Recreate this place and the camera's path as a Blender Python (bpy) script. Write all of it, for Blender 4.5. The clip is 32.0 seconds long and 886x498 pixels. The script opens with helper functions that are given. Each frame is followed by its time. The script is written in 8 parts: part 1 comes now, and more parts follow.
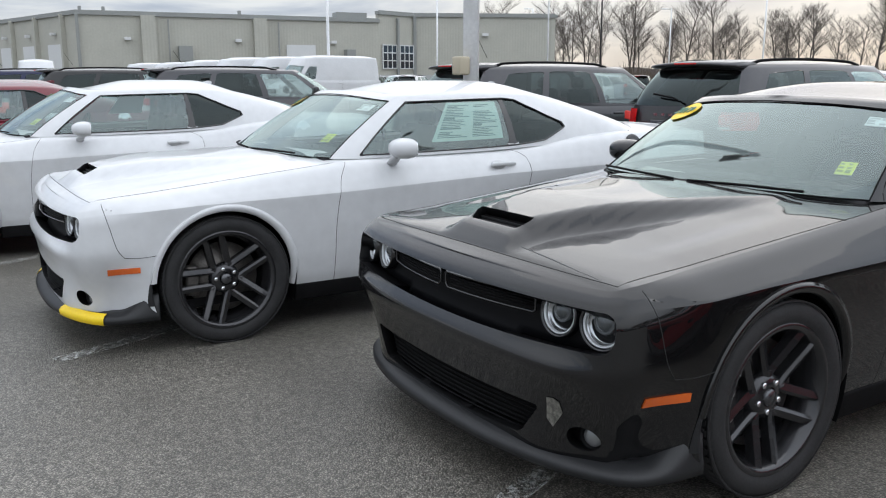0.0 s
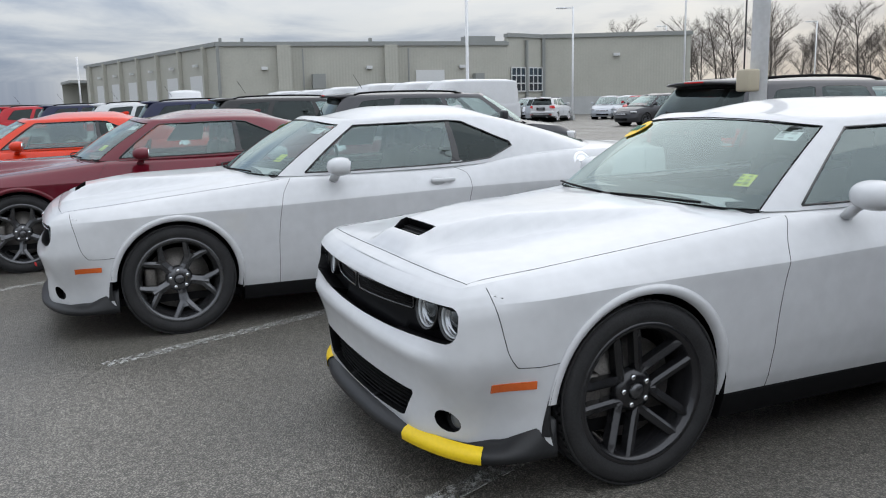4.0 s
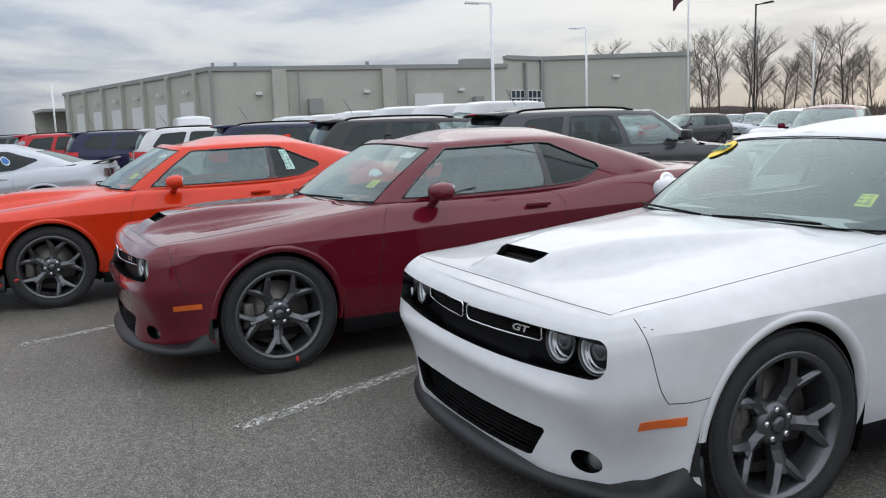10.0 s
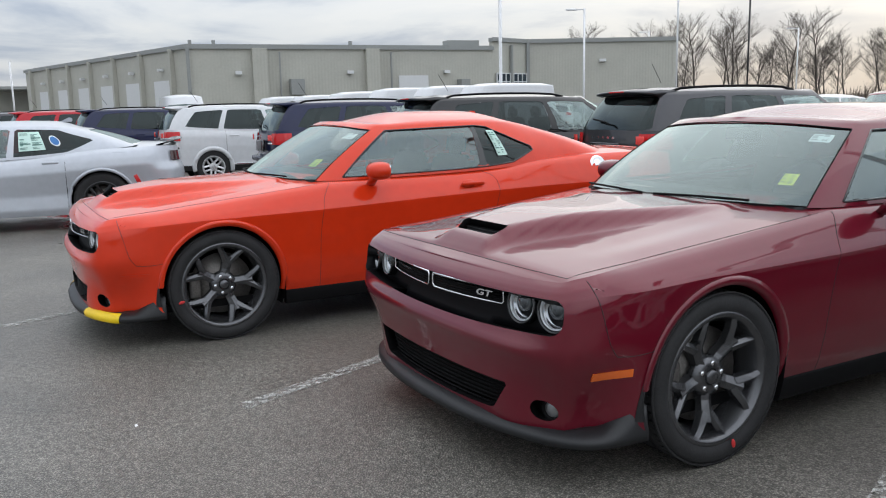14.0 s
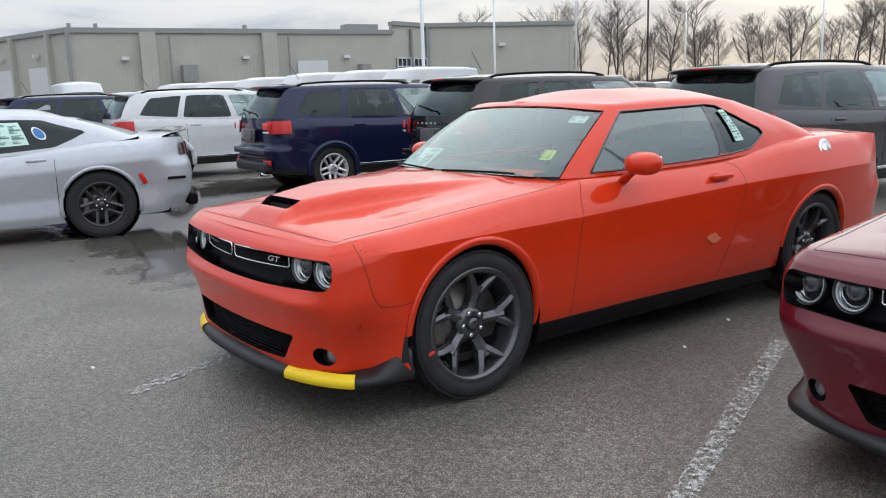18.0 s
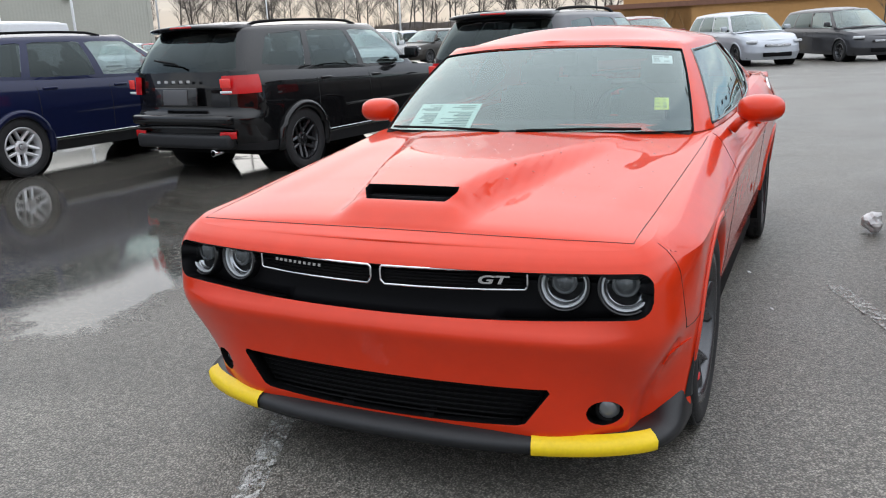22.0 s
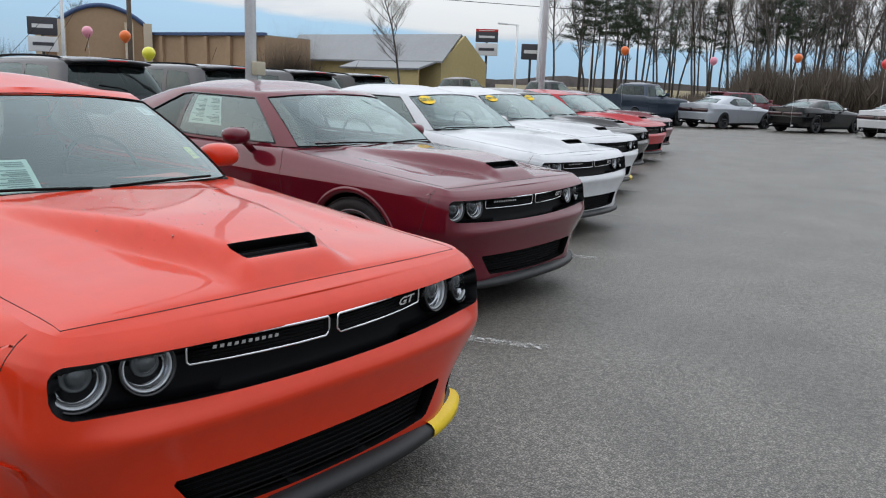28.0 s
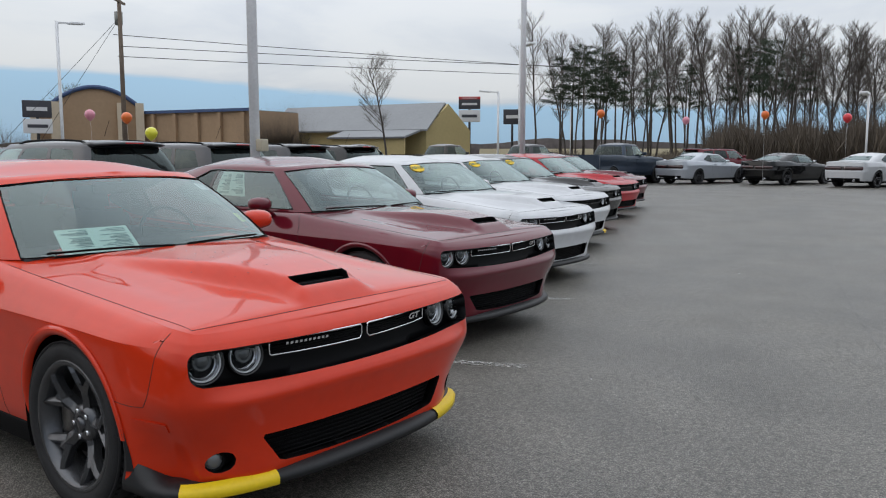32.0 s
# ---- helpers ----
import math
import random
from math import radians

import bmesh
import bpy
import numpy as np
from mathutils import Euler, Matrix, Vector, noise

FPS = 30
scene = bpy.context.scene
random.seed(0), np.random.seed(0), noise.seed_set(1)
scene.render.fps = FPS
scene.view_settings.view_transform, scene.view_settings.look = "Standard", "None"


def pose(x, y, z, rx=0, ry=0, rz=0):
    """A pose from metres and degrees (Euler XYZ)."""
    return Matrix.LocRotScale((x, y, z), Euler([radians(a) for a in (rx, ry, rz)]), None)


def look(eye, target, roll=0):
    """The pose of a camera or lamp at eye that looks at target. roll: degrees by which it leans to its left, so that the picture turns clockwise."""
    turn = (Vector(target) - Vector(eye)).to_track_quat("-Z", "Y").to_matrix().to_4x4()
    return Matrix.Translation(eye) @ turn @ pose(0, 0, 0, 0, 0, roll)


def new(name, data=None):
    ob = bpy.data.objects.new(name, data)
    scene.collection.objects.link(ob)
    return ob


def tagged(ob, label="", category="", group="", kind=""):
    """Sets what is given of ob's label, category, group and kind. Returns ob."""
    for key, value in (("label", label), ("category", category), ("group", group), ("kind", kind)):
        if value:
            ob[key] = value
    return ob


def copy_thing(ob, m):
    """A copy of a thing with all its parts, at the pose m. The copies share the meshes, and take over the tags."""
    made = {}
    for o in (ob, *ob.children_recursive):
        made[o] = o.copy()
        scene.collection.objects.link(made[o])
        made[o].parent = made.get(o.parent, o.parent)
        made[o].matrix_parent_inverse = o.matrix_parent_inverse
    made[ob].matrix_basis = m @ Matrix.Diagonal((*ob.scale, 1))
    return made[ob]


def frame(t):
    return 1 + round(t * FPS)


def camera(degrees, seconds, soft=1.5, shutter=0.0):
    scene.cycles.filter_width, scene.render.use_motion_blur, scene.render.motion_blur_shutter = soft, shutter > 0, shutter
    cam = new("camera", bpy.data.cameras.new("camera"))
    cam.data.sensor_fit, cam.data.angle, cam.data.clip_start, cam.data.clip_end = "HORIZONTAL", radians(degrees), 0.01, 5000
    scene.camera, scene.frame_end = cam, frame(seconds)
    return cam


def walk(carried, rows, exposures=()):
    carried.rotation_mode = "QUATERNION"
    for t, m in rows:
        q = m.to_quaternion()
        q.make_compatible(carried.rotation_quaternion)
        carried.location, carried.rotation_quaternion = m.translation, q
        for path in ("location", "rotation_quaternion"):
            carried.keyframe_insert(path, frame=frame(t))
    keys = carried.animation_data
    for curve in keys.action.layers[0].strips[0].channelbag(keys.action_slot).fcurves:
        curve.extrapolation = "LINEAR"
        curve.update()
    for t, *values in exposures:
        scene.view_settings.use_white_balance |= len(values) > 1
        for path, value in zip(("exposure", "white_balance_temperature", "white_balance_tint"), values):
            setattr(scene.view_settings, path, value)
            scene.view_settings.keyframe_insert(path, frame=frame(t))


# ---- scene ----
PATH = [
    (0, (14.390, 3.064, 1.462), (12.736, 4.115, 1.059), 0.03),
    (0.5, (14.264, 3.051, 1.470), (12.585, 4.061, 1.067), 0.82),
    (1, (14.038, 2.983, 1.472), (12.340, 3.965, 1.077), 0.37),
    (1.5, (13.825, 2.976, 1.451), (12.101, 3.914, 1.064), 0.38),
    (2, (13.535, 3.066, 1.451), (11.769, 3.928, 1.077), -0.10),
    (2.5, (13.272, 2.984, 1.443), (11.499, 3.836, 1.079), -0.29),
    (3, (13.018, 2.784, 1.455), (11.244, 3.633, 1.094), -0.72),
    (3.5, (12.718, 2.670, 1.431), (10.945, 3.519, 1.062), -0.90),
    (4, (12.365, 2.552, 1.459), (10.572, 3.368, 1.112), -1.26),
    (4.5, (12.063, 2.356, 1.455), (10.259, 3.154, 1.123), -0.83),
    (6.5, (11.043, 1.847, 1.475), (9.229, 2.629, 1.164), -0.87),
    (7, (10.670, 1.742, 1.449), (8.856, 2.514, 1.112), -0.75),
    (7.5, (10.363, 1.584, 1.448), (8.541, 2.341, 1.121), -0.86),
    (8, (10.093, 1.348, 1.475), (8.297, 2.166, 1.148), -1.48),
    (8.5, (9.768, 1.232, 1.452), (7.971, 2.046, 1.122), -2.09),
    (9, (9.423, 1.130, 1.465), (7.622, 1.951, 1.179), -2.03),
    (9.5, (9.123, 0.929, 1.483), (7.335, 1.778, 1.199), -1.98),
    (10, (8.825, 0.842, 1.461), (7.057, 1.729, 1.170), -1.92),
    (10.5, (8.431, 0.793, 1.482), (6.665, 1.685, 1.183), -2.84),
    (11, (8.085, 0.594, 1.469), (6.317, 1.476, 1.158), -2.22),
    (11.5, (7.815, 0.432, 1.462), (6.054, 1.324, 1.139), -1.54),
    (12, (7.441, 0.305, 1.469), (5.680, 1.195, 1.144), -1.71),
    (12.5, (7.142, 0.082, 1.449), (5.375, 0.963, 1.132), -1.31),
    (13, (6.895, -0.125, 1.466), (5.147, 0.791, 1.139), -0.95),
    (13.5, (6.529, -0.211, 1.454), (4.795, 0.729, 1.124), -1.22),
    (14, (6.203, -0.361, 1.454), (4.485, 0.608, 1.123), -1.24),
    (14.5, (5.926, -0.573, 1.476), (4.242, 0.454, 1.145), -1.95),
    (16.5, (4.780, -1.122, 1.446), (3.147, -0.027, 1.079), -1.20),
    (17, (4.412, -1.200, 1.460), (2.782, -0.103, 1.089), -1.39),
    (17.5, (4.108, -1.317, 1.432), (2.491, -0.201, 1.061), -1.28),
    (18, (3.833, -1.445, 1.451), (2.275, -0.247, 1.081), -1.85),
    (18.5, (3.479, -1.447, 1.428), (1.957, -0.205, 1.052), -3.23),
    (19, (3.128, -1.517, 1.433), (1.639, -0.239, 1.045), -2.48),
    (19.5, (2.821, -1.697, 1.459), (1.401, -0.345, 1.063), -1.46),
    (20, (2.519, -1.749, 1.419), (1.152, -0.355, 0.986), -1.15),
    (20.5, (2.157, -1.763, 1.428), (0.816, -0.348, 0.981), -2.54),
    (21, (1.850, -1.902, 1.428), (0.642, -0.376, 0.966), -1.22),
    (21.5, (1.575, -2.012, 1.455), (0.546, -0.371, 0.959), -2.75),
    (22, (1.195, -2.003, 1.441), (0.413, -0.232, 0.939), -2.59),
    (22.5, (0.852, -2.086, 1.437), (0.234, -0.251, 0.934), -1.64),
    (23, (0.547, -2.183, 1.467), (0.042, -0.317, 0.957), -2.44),
    (23.5, (0.233, -2.097, 1.446), (-0.158, -0.204, 0.936), -4.15),
    (24, (-0.074, -2.054, 1.442), (-0.146, -0.117, 0.950), -1.86),
    (24.5, (-0.350, -2.087, 1.473), (0.002, -0.175, 1.005), -1.11),
    (25, (-0.536, -1.938, 1.442), (0.168, -0.121, 0.992), -2.34),
    (25.5, (-0.720, -1.842, 1.456), (0.304, -0.180, 1.020), -1.66),
    (26, (-1.012, -1.799, 1.462), (0.345, -0.389, 1.048), 0.03),
    (26.5, (-1.175, -1.654, 1.442), (0.181, -0.244, 1.028), 0.06),
    (28.5, (-1.984, -1.545, 1.467), (-0.379, -0.411, 1.095), 2.64),
    (29, (-2.182, -1.663, 1.491), (-0.573, -0.531, 1.127), 2.74),
    (29.5, (-2.411, -1.729, 1.481), (-0.749, -0.667, 1.153), 3.18),
    (30, (-2.539, -1.825, 1.519), (-0.841, -0.812, 1.217), 2.93),
    (30.5, (-2.592, -2.013, 1.517), (-0.887, -0.996, 1.276), 1.91),
    (31, (-2.630, -2.140, 1.505), (-0.957, -1.074, 1.255), 1.12),
    (31.5, (-2.643, -2.176, 1.500), (-0.995, -1.068, 1.260), 0.17),
    (32, (-2.667, -2.196, 1.494), (-1.073, -1.012, 1.261), -0.02),
]
cam = camera(56.20, 32.0, soft=1.1)
walk(cam, [(t, look(eye, target, roll)) for t, eye, target, roll in PATH], [(0, 0.24), (4, 0.02), (9, -0.03), (13, 0.12), (17, 0.12), (22, 0.30), (24, 0.22), (25, -0.08), (26, -0.06), (29, -0.13), (32, -0.32)])

# ---- light ----
world = bpy.data.worlds.new("overcast")
scene.world = world
world.use_nodes = True
SUN_YAW, SUN_ELEV = 30.0, 24.0
wn, wl = world.node_tree.nodes, world.node_tree.links
wn.clear()


def wnode(kind, **values):
    n = wn.new(kind)
    for k, v in values.items():
        n.inputs[k].default_value = v
    return n


w_out, w_bg = wn.new("ShaderNodeOutputWorld"), wn.new("ShaderNodeBackground")
sky = wn.new("ShaderNodeTexSky")
sky.sky_type, sky.sun_disc = "NISHITA", False
sky.sun_elevation, sky.sun_rotation = radians(SUN_ELEV), radians(-SUN_YAW)
sky.air_density, sky.dust_density, sky.ozone_density = 1.0, 1.5, 1.5
co = wn.new("ShaderNodeTexCoord")
sep = wn.new("ShaderNodeSeparateXYZ")
wl.new(co.outputs["Generated"], sep.inputs[0])


def wmath(op, a, b=0.0, c=0.0):
    n = wn.new("ShaderNodeMath")
    n.operation = op
    for i, v in enumerate((a, b, c)):
        if isinstance(v, (int, float)):
            n.inputs[i].default_value = v
        else:
            wl.new(v, n.inputs[i])
    return n.outputs[0]


def wramp(fac, *stops):
    n = wn.new("ShaderNodeValToRGB")
    while len(n.color_ramp.elements) < len(stops):
        n.color_ramp.elements.new(0.5)
    for e, (p, c) in zip(n.color_ramp.elements, stops):
        e.position, e.color = p, (*c, 1)
    wl.new(fac, n.inputs[0])
    return n.outputs[0]


def wmix(fac, a, b):
    n = wn.new("ShaderNodeMix")
    n.data_type = "RGBA"
    for s, v in ((0, fac), (6, a), (7, b)):
        if isinstance(v, (int, float)):
            n.inputs[s].default_value = v
        elif isinstance(v, tuple):
            n.inputs[s].default_value = (*v, 1)
        else:
            wl.new(v, n.inputs[s])
    return n.outputs[2]


height = wmath("MAXIMUM", sep.outputs[2], 0.03)
flat = wn.new("ShaderNodeCombineXYZ")
wl.new(wmath("DIVIDE", sep.outputs[0], wmath("ADD", height, 0.12)), flat.inputs[0])
wl.new(wmath("DIVIDE", sep.outputs[1], wmath("ADD", height, 0.12)), flat.inputs[1])
cloud = wnode("ShaderNodeTexNoise", Scale=0.8, Detail=7.0, Roughness=0.55, Distortion=0.4)
wl.new(flat.outputs[0], cloud.inputs["Vector"])
broad = wnode("ShaderNodeTexNoise", Scale=0.28, Detail=3.0, Roughness=0.5)
wl.new(flat.outputs[0], broad.inputs["Vector"])
lumps = wmath("ADD", wmath("MULTIPLY", cloud.outputs[0], 0.6), wmath("MULTIPLY", broad.outputs[0], 0.4))
east = wmath("ADD", wmath("MULTIPLY", sep.outputs[0], 0.93), wmath("MULTIPLY", sep.outputs[1], 0.37))
deck = wramp(lumps, (0.40, (3.9, 4.7, 6.2)), (0.47, (6.0, 6.7, 7.9)), (0.54, (8.9, 9.3, 9.8)), (0.60, (9.8, 10.0, 10.2)))
# the deck of cloud ends over the far side of the town and leaves a strip of blue
strip = wmath("MULTIPLY", wramp(east, (0.50, (0, 0, 0)), (0.64, (1, 1, 1))),
              wramp(wmath("SUBTRACT", wmath("ADD", sep.outputs[2], wmath("MULTIPLY", wmath("SUBTRACT", cloud.outputs[0], 0.5), 0.03)),
                          wmath("MULTIPLY", wmath("MAXIMUM", wmath("SUBTRACT", sep.outputs[1], 0.55), 0.0), 0.11)),
                    (0.047, (1, 1, 1)), (0.055, (0, 0, 0))))
low = wmath("POWER", wmath("SUBTRACT", 1.0, wmath("MINIMUM", height, 1.0)), 14.0)
toward = wmath("ADD", wmath("MULTIPLY", sep.outputs[0], -math.sin(radians(SUN_YAW))), wmath("MULTIPLY", sep.outputs[1], math.cos(radians(SUN_YAW))))
warm = wmath("MULTIPLY", wmath("MULTIPLY", wramp(toward, (0.80, (0, 0, 0)), (0.97, (1, 1, 1))), low), 0.5)
# overhead the cloud is one even sheet
sheet_of = wramp(sep.outputs[2], (0.30, (0, 0, 0)), (0.55, (1, 1, 1)))
deck = wmix(wmath("MULTIPLY", sheet_of, 0.85), deck, (7.3, 7.7, 8.3))
deck = wmix(wmath("MULTIPLY", wramp(east, (0.45, (0, 0, 0)), (0.85, (1, 1, 1))), 0.7), deck, (8.6, 8.9, 9.3))
skycol = wmix(wmath("MULTIPLY", strip, 0.92), wmix(warm, deck, (10.5, 9.4, 7.6)), (4.2, 6.9, 9.6))
both = wmix(0.85, sky.outputs[0], skycol)
rise = wmath("ADD", 0.62, wmath("MULTIPLY", wmath("MAXIMUM", sep.outputs[2], 0.0), 1.5))
# the cloud is thinner and brighter towards the clear strip
rise = wmath("MULTIPLY", rise, wmath("ADD", 1.0, wmath("MULTIPLY", wramp(east, (0.35, (0, 0, 0)), (0.85, (1, 1, 1))), 0.38)))
lift = wn.new("ShaderNodeVectorMath")
lift.operation = "SCALE"
wl.new(both, lift.inputs[0])
wl.new(rise, lift.inputs["Scale"])
wl.new(lift.outputs[0], w_bg.inputs["Color"])
w_bg.inputs["Strength"].default_value = 0.105
wl.new(w_bg.outputs[0], w_out.inputs[0])

sun = new("sun", bpy.data.lights.new("sun", "SUN"))
sun.data.energy, sun.data.angle, sun.data.color = 0.6, radians(85), (1.0, 0.95, 0.88)
sun.matrix_world = look((-30 * math.sin(radians(SUN_YAW)), 30 * math.cos(radians(SUN_YAW)), 30 * math.tan(radians(48))), (0, 0, 0))

# ---- materials ----
MATS = {}
CLEAR = set()


def mat(name, color, rough=0.5, metal=0.0, coat=0.0, vary=0.0, scale=8.0, bump=0.0, bump_scale=60.0, spec=0.5, emit=None, per_object=0.0):
    """A painted or moulded surface with broad and fine variation."""
    if name in MATS:
        return MATS[name]
    m = MATS[name] = bpy.data.materials.new(name)
    m.use_nodes = True
    n, l = m.node_tree.nodes, m.node_tree.links
    b = n["Principled BSDF"]
    b.inputs["Base Color"].default_value = (*color, 1)
    b.inputs["Roughness"].default_value, b.inputs["Metallic"].default_value = rough, metal
    b.inputs["Coat Weight"].default_value, b.inputs["Coat Roughness"].default_value = coat, 0.03
    b.inputs["Specular IOR Level"].default_value = spec
    if emit:
        b.inputs["Emission Color"].default_value, b.inputs["Emission Strength"].default_value = (*color, 1), emit
    tc = n.new("ShaderNodeTexCoord")
    if vary:
        a, c = n.new("ShaderNodeTexNoise"), n.new("ShaderNodeTexNoise")
        a.inputs["Scale"].default_value, a.inputs["Detail"].default_value = scale, 5
        c.inputs["Scale"].default_value, c.inputs["Detail"].default_value = scale * 9, 3
        add = n.new("ShaderNodeMath")
        add.operation = "ADD"
        l.new(tc.outputs["Object"], a.inputs["Vector"])
        l.new(tc.outputs["Object"], c.inputs["Vector"])
        l.new(a.outputs[0], add.inputs[0])
        l.new(c.outputs[0], add.inputs[1])
        r = n.new("ShaderNodeMapRange")
        r.inputs[1].default_value, r.inputs[2].default_value = 0.7, 1.3
        r.inputs[3].default_value, r.inputs[4].default_value = 1 - vary, 1 + vary
        l.new(add.outputs[0], r.inputs[0])
        val = r.outputs[0]
        if per_object:
            oi, mr = n.new("ShaderNodeObjectInfo"), n.new("ShaderNodeMapRange")
            mr.inputs[3].default_value, mr.inputs[4].default_value = 1 - per_object, 1 + per_object
            l.new(oi.outputs["Random"], mr.inputs[0])
            mu = n.new("ShaderNodeMath")
            mu.operation = "MULTIPLY"
            l.new(val, mu.inputs[0])
            l.new(mr.outputs[0], mu.inputs[1])
            val = mu.outputs[0]
        mx = n.new("ShaderNodeVectorMath")
        mx.operation = "SCALE"
        mx.inputs[0].default_value = color
        l.new(val, mx.inputs["Scale"])
        l.new(mx.outputs[0], b.inputs["Base Color"])
    if bump:
        t, bp = n.new("ShaderNodeTexNoise"), n.new("ShaderNodeBump")
        t.inputs["Scale"].default_value, t.inputs["Detail"].default_value = bump_scale, 6
        bp.inputs["Strength"].default_value, bp.inputs["Distance"].default_value = bump, 0.01
        l.new(tc.outputs["Object"], t.inputs["Vector"])
        l.new(t.outputs[0], bp.inputs["Height"])
        l.new(bp.outputs[0], b.inputs["Normal"])
    return m


def paint(name, color, metal=0.0, rough=0.32, coat=0.7):
    """Car paint under clear coat, with thin road film and drops in the coat."""
    m = mat(name, color, rough=rough, metal=metal, coat=coat, vary=0.05, scale=1.5, spec=0.05)
    n, l = m.node_tree.nodes, m.node_tree.links
    tc, t, s = n.new("ShaderNodeTexCoord"), n.new("ShaderNodeTexNoise"), n.new("ShaderNodeMapRange")
    t.inputs["Scale"].default_value, t.inputs["Detail"].default_value = 5.0, 8
    s.inputs[1].default_value, s.inputs[2].default_value, s.inputs[3].default_value, s.inputs[4].default_value = 0.40, 0.80, 0.008, 0.06
    l.new(tc.outputs["Object"], t.inputs["Vector"])
    l.new(t.outputs[0], s.inputs[0])
    l.new(s.outputs[0], n["Principled BSDF"].inputs["Coat Roughness"])
    return m


def glass(name, tint, gloss=1.0, base=0.10):
    """Car glass: tinted see-through with a clear reflection."""
    m = MATS[name] = bpy.data.materials.new(name)
    m.use_nodes = True
    CLEAR.add(name)
    n, l = m.node_tree.nodes, m.node_tree.links
    n.clear()
    out, mix = n.new("ShaderNodeOutputMaterial"), n.new("ShaderNodeMixShader")
    tr, gl, fr = n.new("ShaderNodeBsdfTransparent"), n.new("ShaderNodeBsdfGlossy"), n.new("ShaderNodeLayerWeight")
    tr.inputs[0].default_value, gl.inputs["Roughness"].default_value = (*tint, 1), 0.01
    gl.inputs["Color"].default_value = (0.66, 0.77, 0.76, 1)
    fr.inputs["Blend"].default_value = 0.5
    pw = n.new("ShaderNodeMath")
    pw.operation = "POWER"
    pw.inputs[1].default_value = 3.2
    l.new(fr.outputs["Facing"], pw.inputs[0])
    mm = n.new("ShaderNodeMath")
    mm.operation, mm.use_clamp = "MULTIPLY_ADD", True
    mm.inputs[1].default_value, mm.inputs[2].default_value = gloss, base
    l.new(pw.outputs[0], mm.inputs[0])
    l.new(mm.outputs[0], mix.inputs[0])
    l.new(tr.outputs[0], mix.inputs[1])
    l.new(gl.outputs[0], mix.inputs[2])
    l.new(mix.outputs[0], out.inputs[0])
    return m


P_ORANGE = paint("paint_orange_red", (0.64, 0.036, 0.008), coat=0.8)
P_MAROON = paint("paint_maroon", (0.125, 0.006, 0.016), metal=0.10, coat=1.0)
P_WHITE = paint("paint_white", (0.61, 0.62, 0.635))
P_BLACK = paint("paint_black", (0.005, 0.005, 0.0055), coat=1.0)
P_SILVER = paint("paint_silver", (0.46, 0.485, 0.525), metal=0.35)
P_GREY = paint("paint_granite_grey", (0.055, 0.055, 0.06), metal=0.4)
P_NAVY = paint("paint_navy_blue", (0.008, 0.012, 0.045), metal=0.2)
P_RED = paint("paint_red", (0.42, 0.012, 0.02))
P_BRIGHTBLUE = paint("paint_blue", (0.02, 0.10, 0.42))
P_BRONZE = paint("paint_dark_bronze", (0.05, 0.045, 0.04), metal=0.5)
P_BLUEGREY = paint("paint_steel_blue", (0.035, 0.05, 0.075), metal=0.4)
GLASS = glass("car_glass", (0.66, 0.75, 0.73), 1.0, 0.15)
SIDEGLASS = glass("side_glass", (0.55, 0.64, 0.62), 1.0, 0.17)
GLASS_DARK = glass("privacy_glass", (0.10, 0.11, 0.115), 0.9, 0.05)
LENS = glass("lamp_lens", (0.97, 0.98, 0.985), 0.10, 0.012)
BLACK = mat("black_plastic", (0.004, 0.004, 0.0045), 0.65, spec=0.12, vary=0.15, scale=20, bump=0.1, bump_scale=300)
PANEL = mat("panel_black", (0.004, 0.004, 0.005), 0.5, spec=0.14, vary=0.1)
GLOSSBLACK = mat("gloss_black", (0.008, 0.008, 0.009), 0.2, coat=0.5)
SPLIT = mat("satin_black_plastic", (0.015, 0.0155, 0.017), 0.45, spec=0.4, vary=0.15, scale=10)
RUBBER = mat("tyre_rubber", (0.024, 0.024, 0.025), 0.7, spec=0.3, vary=0.25, scale=14, bump=0.15, bump_scale=120)
RIM = mat("dark_rim", (0.115, 0.117, 0.123), 0.27, metal=0.8, vary=0.08)
RIMBLACK = mat("black_rim", (0.035, 0.035, 0.038), 0.22, metal=0.6, coat=0.4)
RIMSILVER = mat("silver_rim", (0.66, 0.66, 0.67), 0.38, metal=0.7)
STEEL = mat("brake_steel", (0.16, 0.15, 0.14), 0.5, metal=0.8, vary=0.3, scale=12)
CHROME = mat("chrome", (0.75, 0.76, 0.78), 0.12, metal=1.0)
AMBER = mat("amber_marker", (0.72, 0.13, 0.015), 0.25, coat=0.6)
REDLAMP = mat("red_lamp", (0.55, 0.008, 0.010), 0.25, coat=0.25)
LAMPCORE = mat("red_lamp_core", (0.85, 0.06, 0.05), 0.2, coat=0.3)
WHITELAMP = mat("white_lamp", (0.72, 0.73, 0.75), 0.15, coat=0.6)
HALO = mat("lamp_halo", (0.66, 0.67, 0.69), 0.25, metal=0.3, coat=0.5)
REFLECT = mat("lamp_bowl", (0.45, 0.46, 0.48), 0.2, metal=0.9)
BULB = mat("lamp_glass", (0.05, 0.055, 0.06), 0.06, coat=0.8)
YELLOW = mat("yellow_guard", (0.86, 0.60, 0.008), 0.45, vary=0.06)
TAG = mat("yellow_tag", (0.70, 0.78, 0.06), 0.6, vary=0.05)
OVAL = mat("yellow_oval", (0.88, 0.58, 0.02), 0.5, vary=0.04)
PAPER = mat("white_paper", (0.78, 0.80, 0.80), 0.7, vary=0.03)
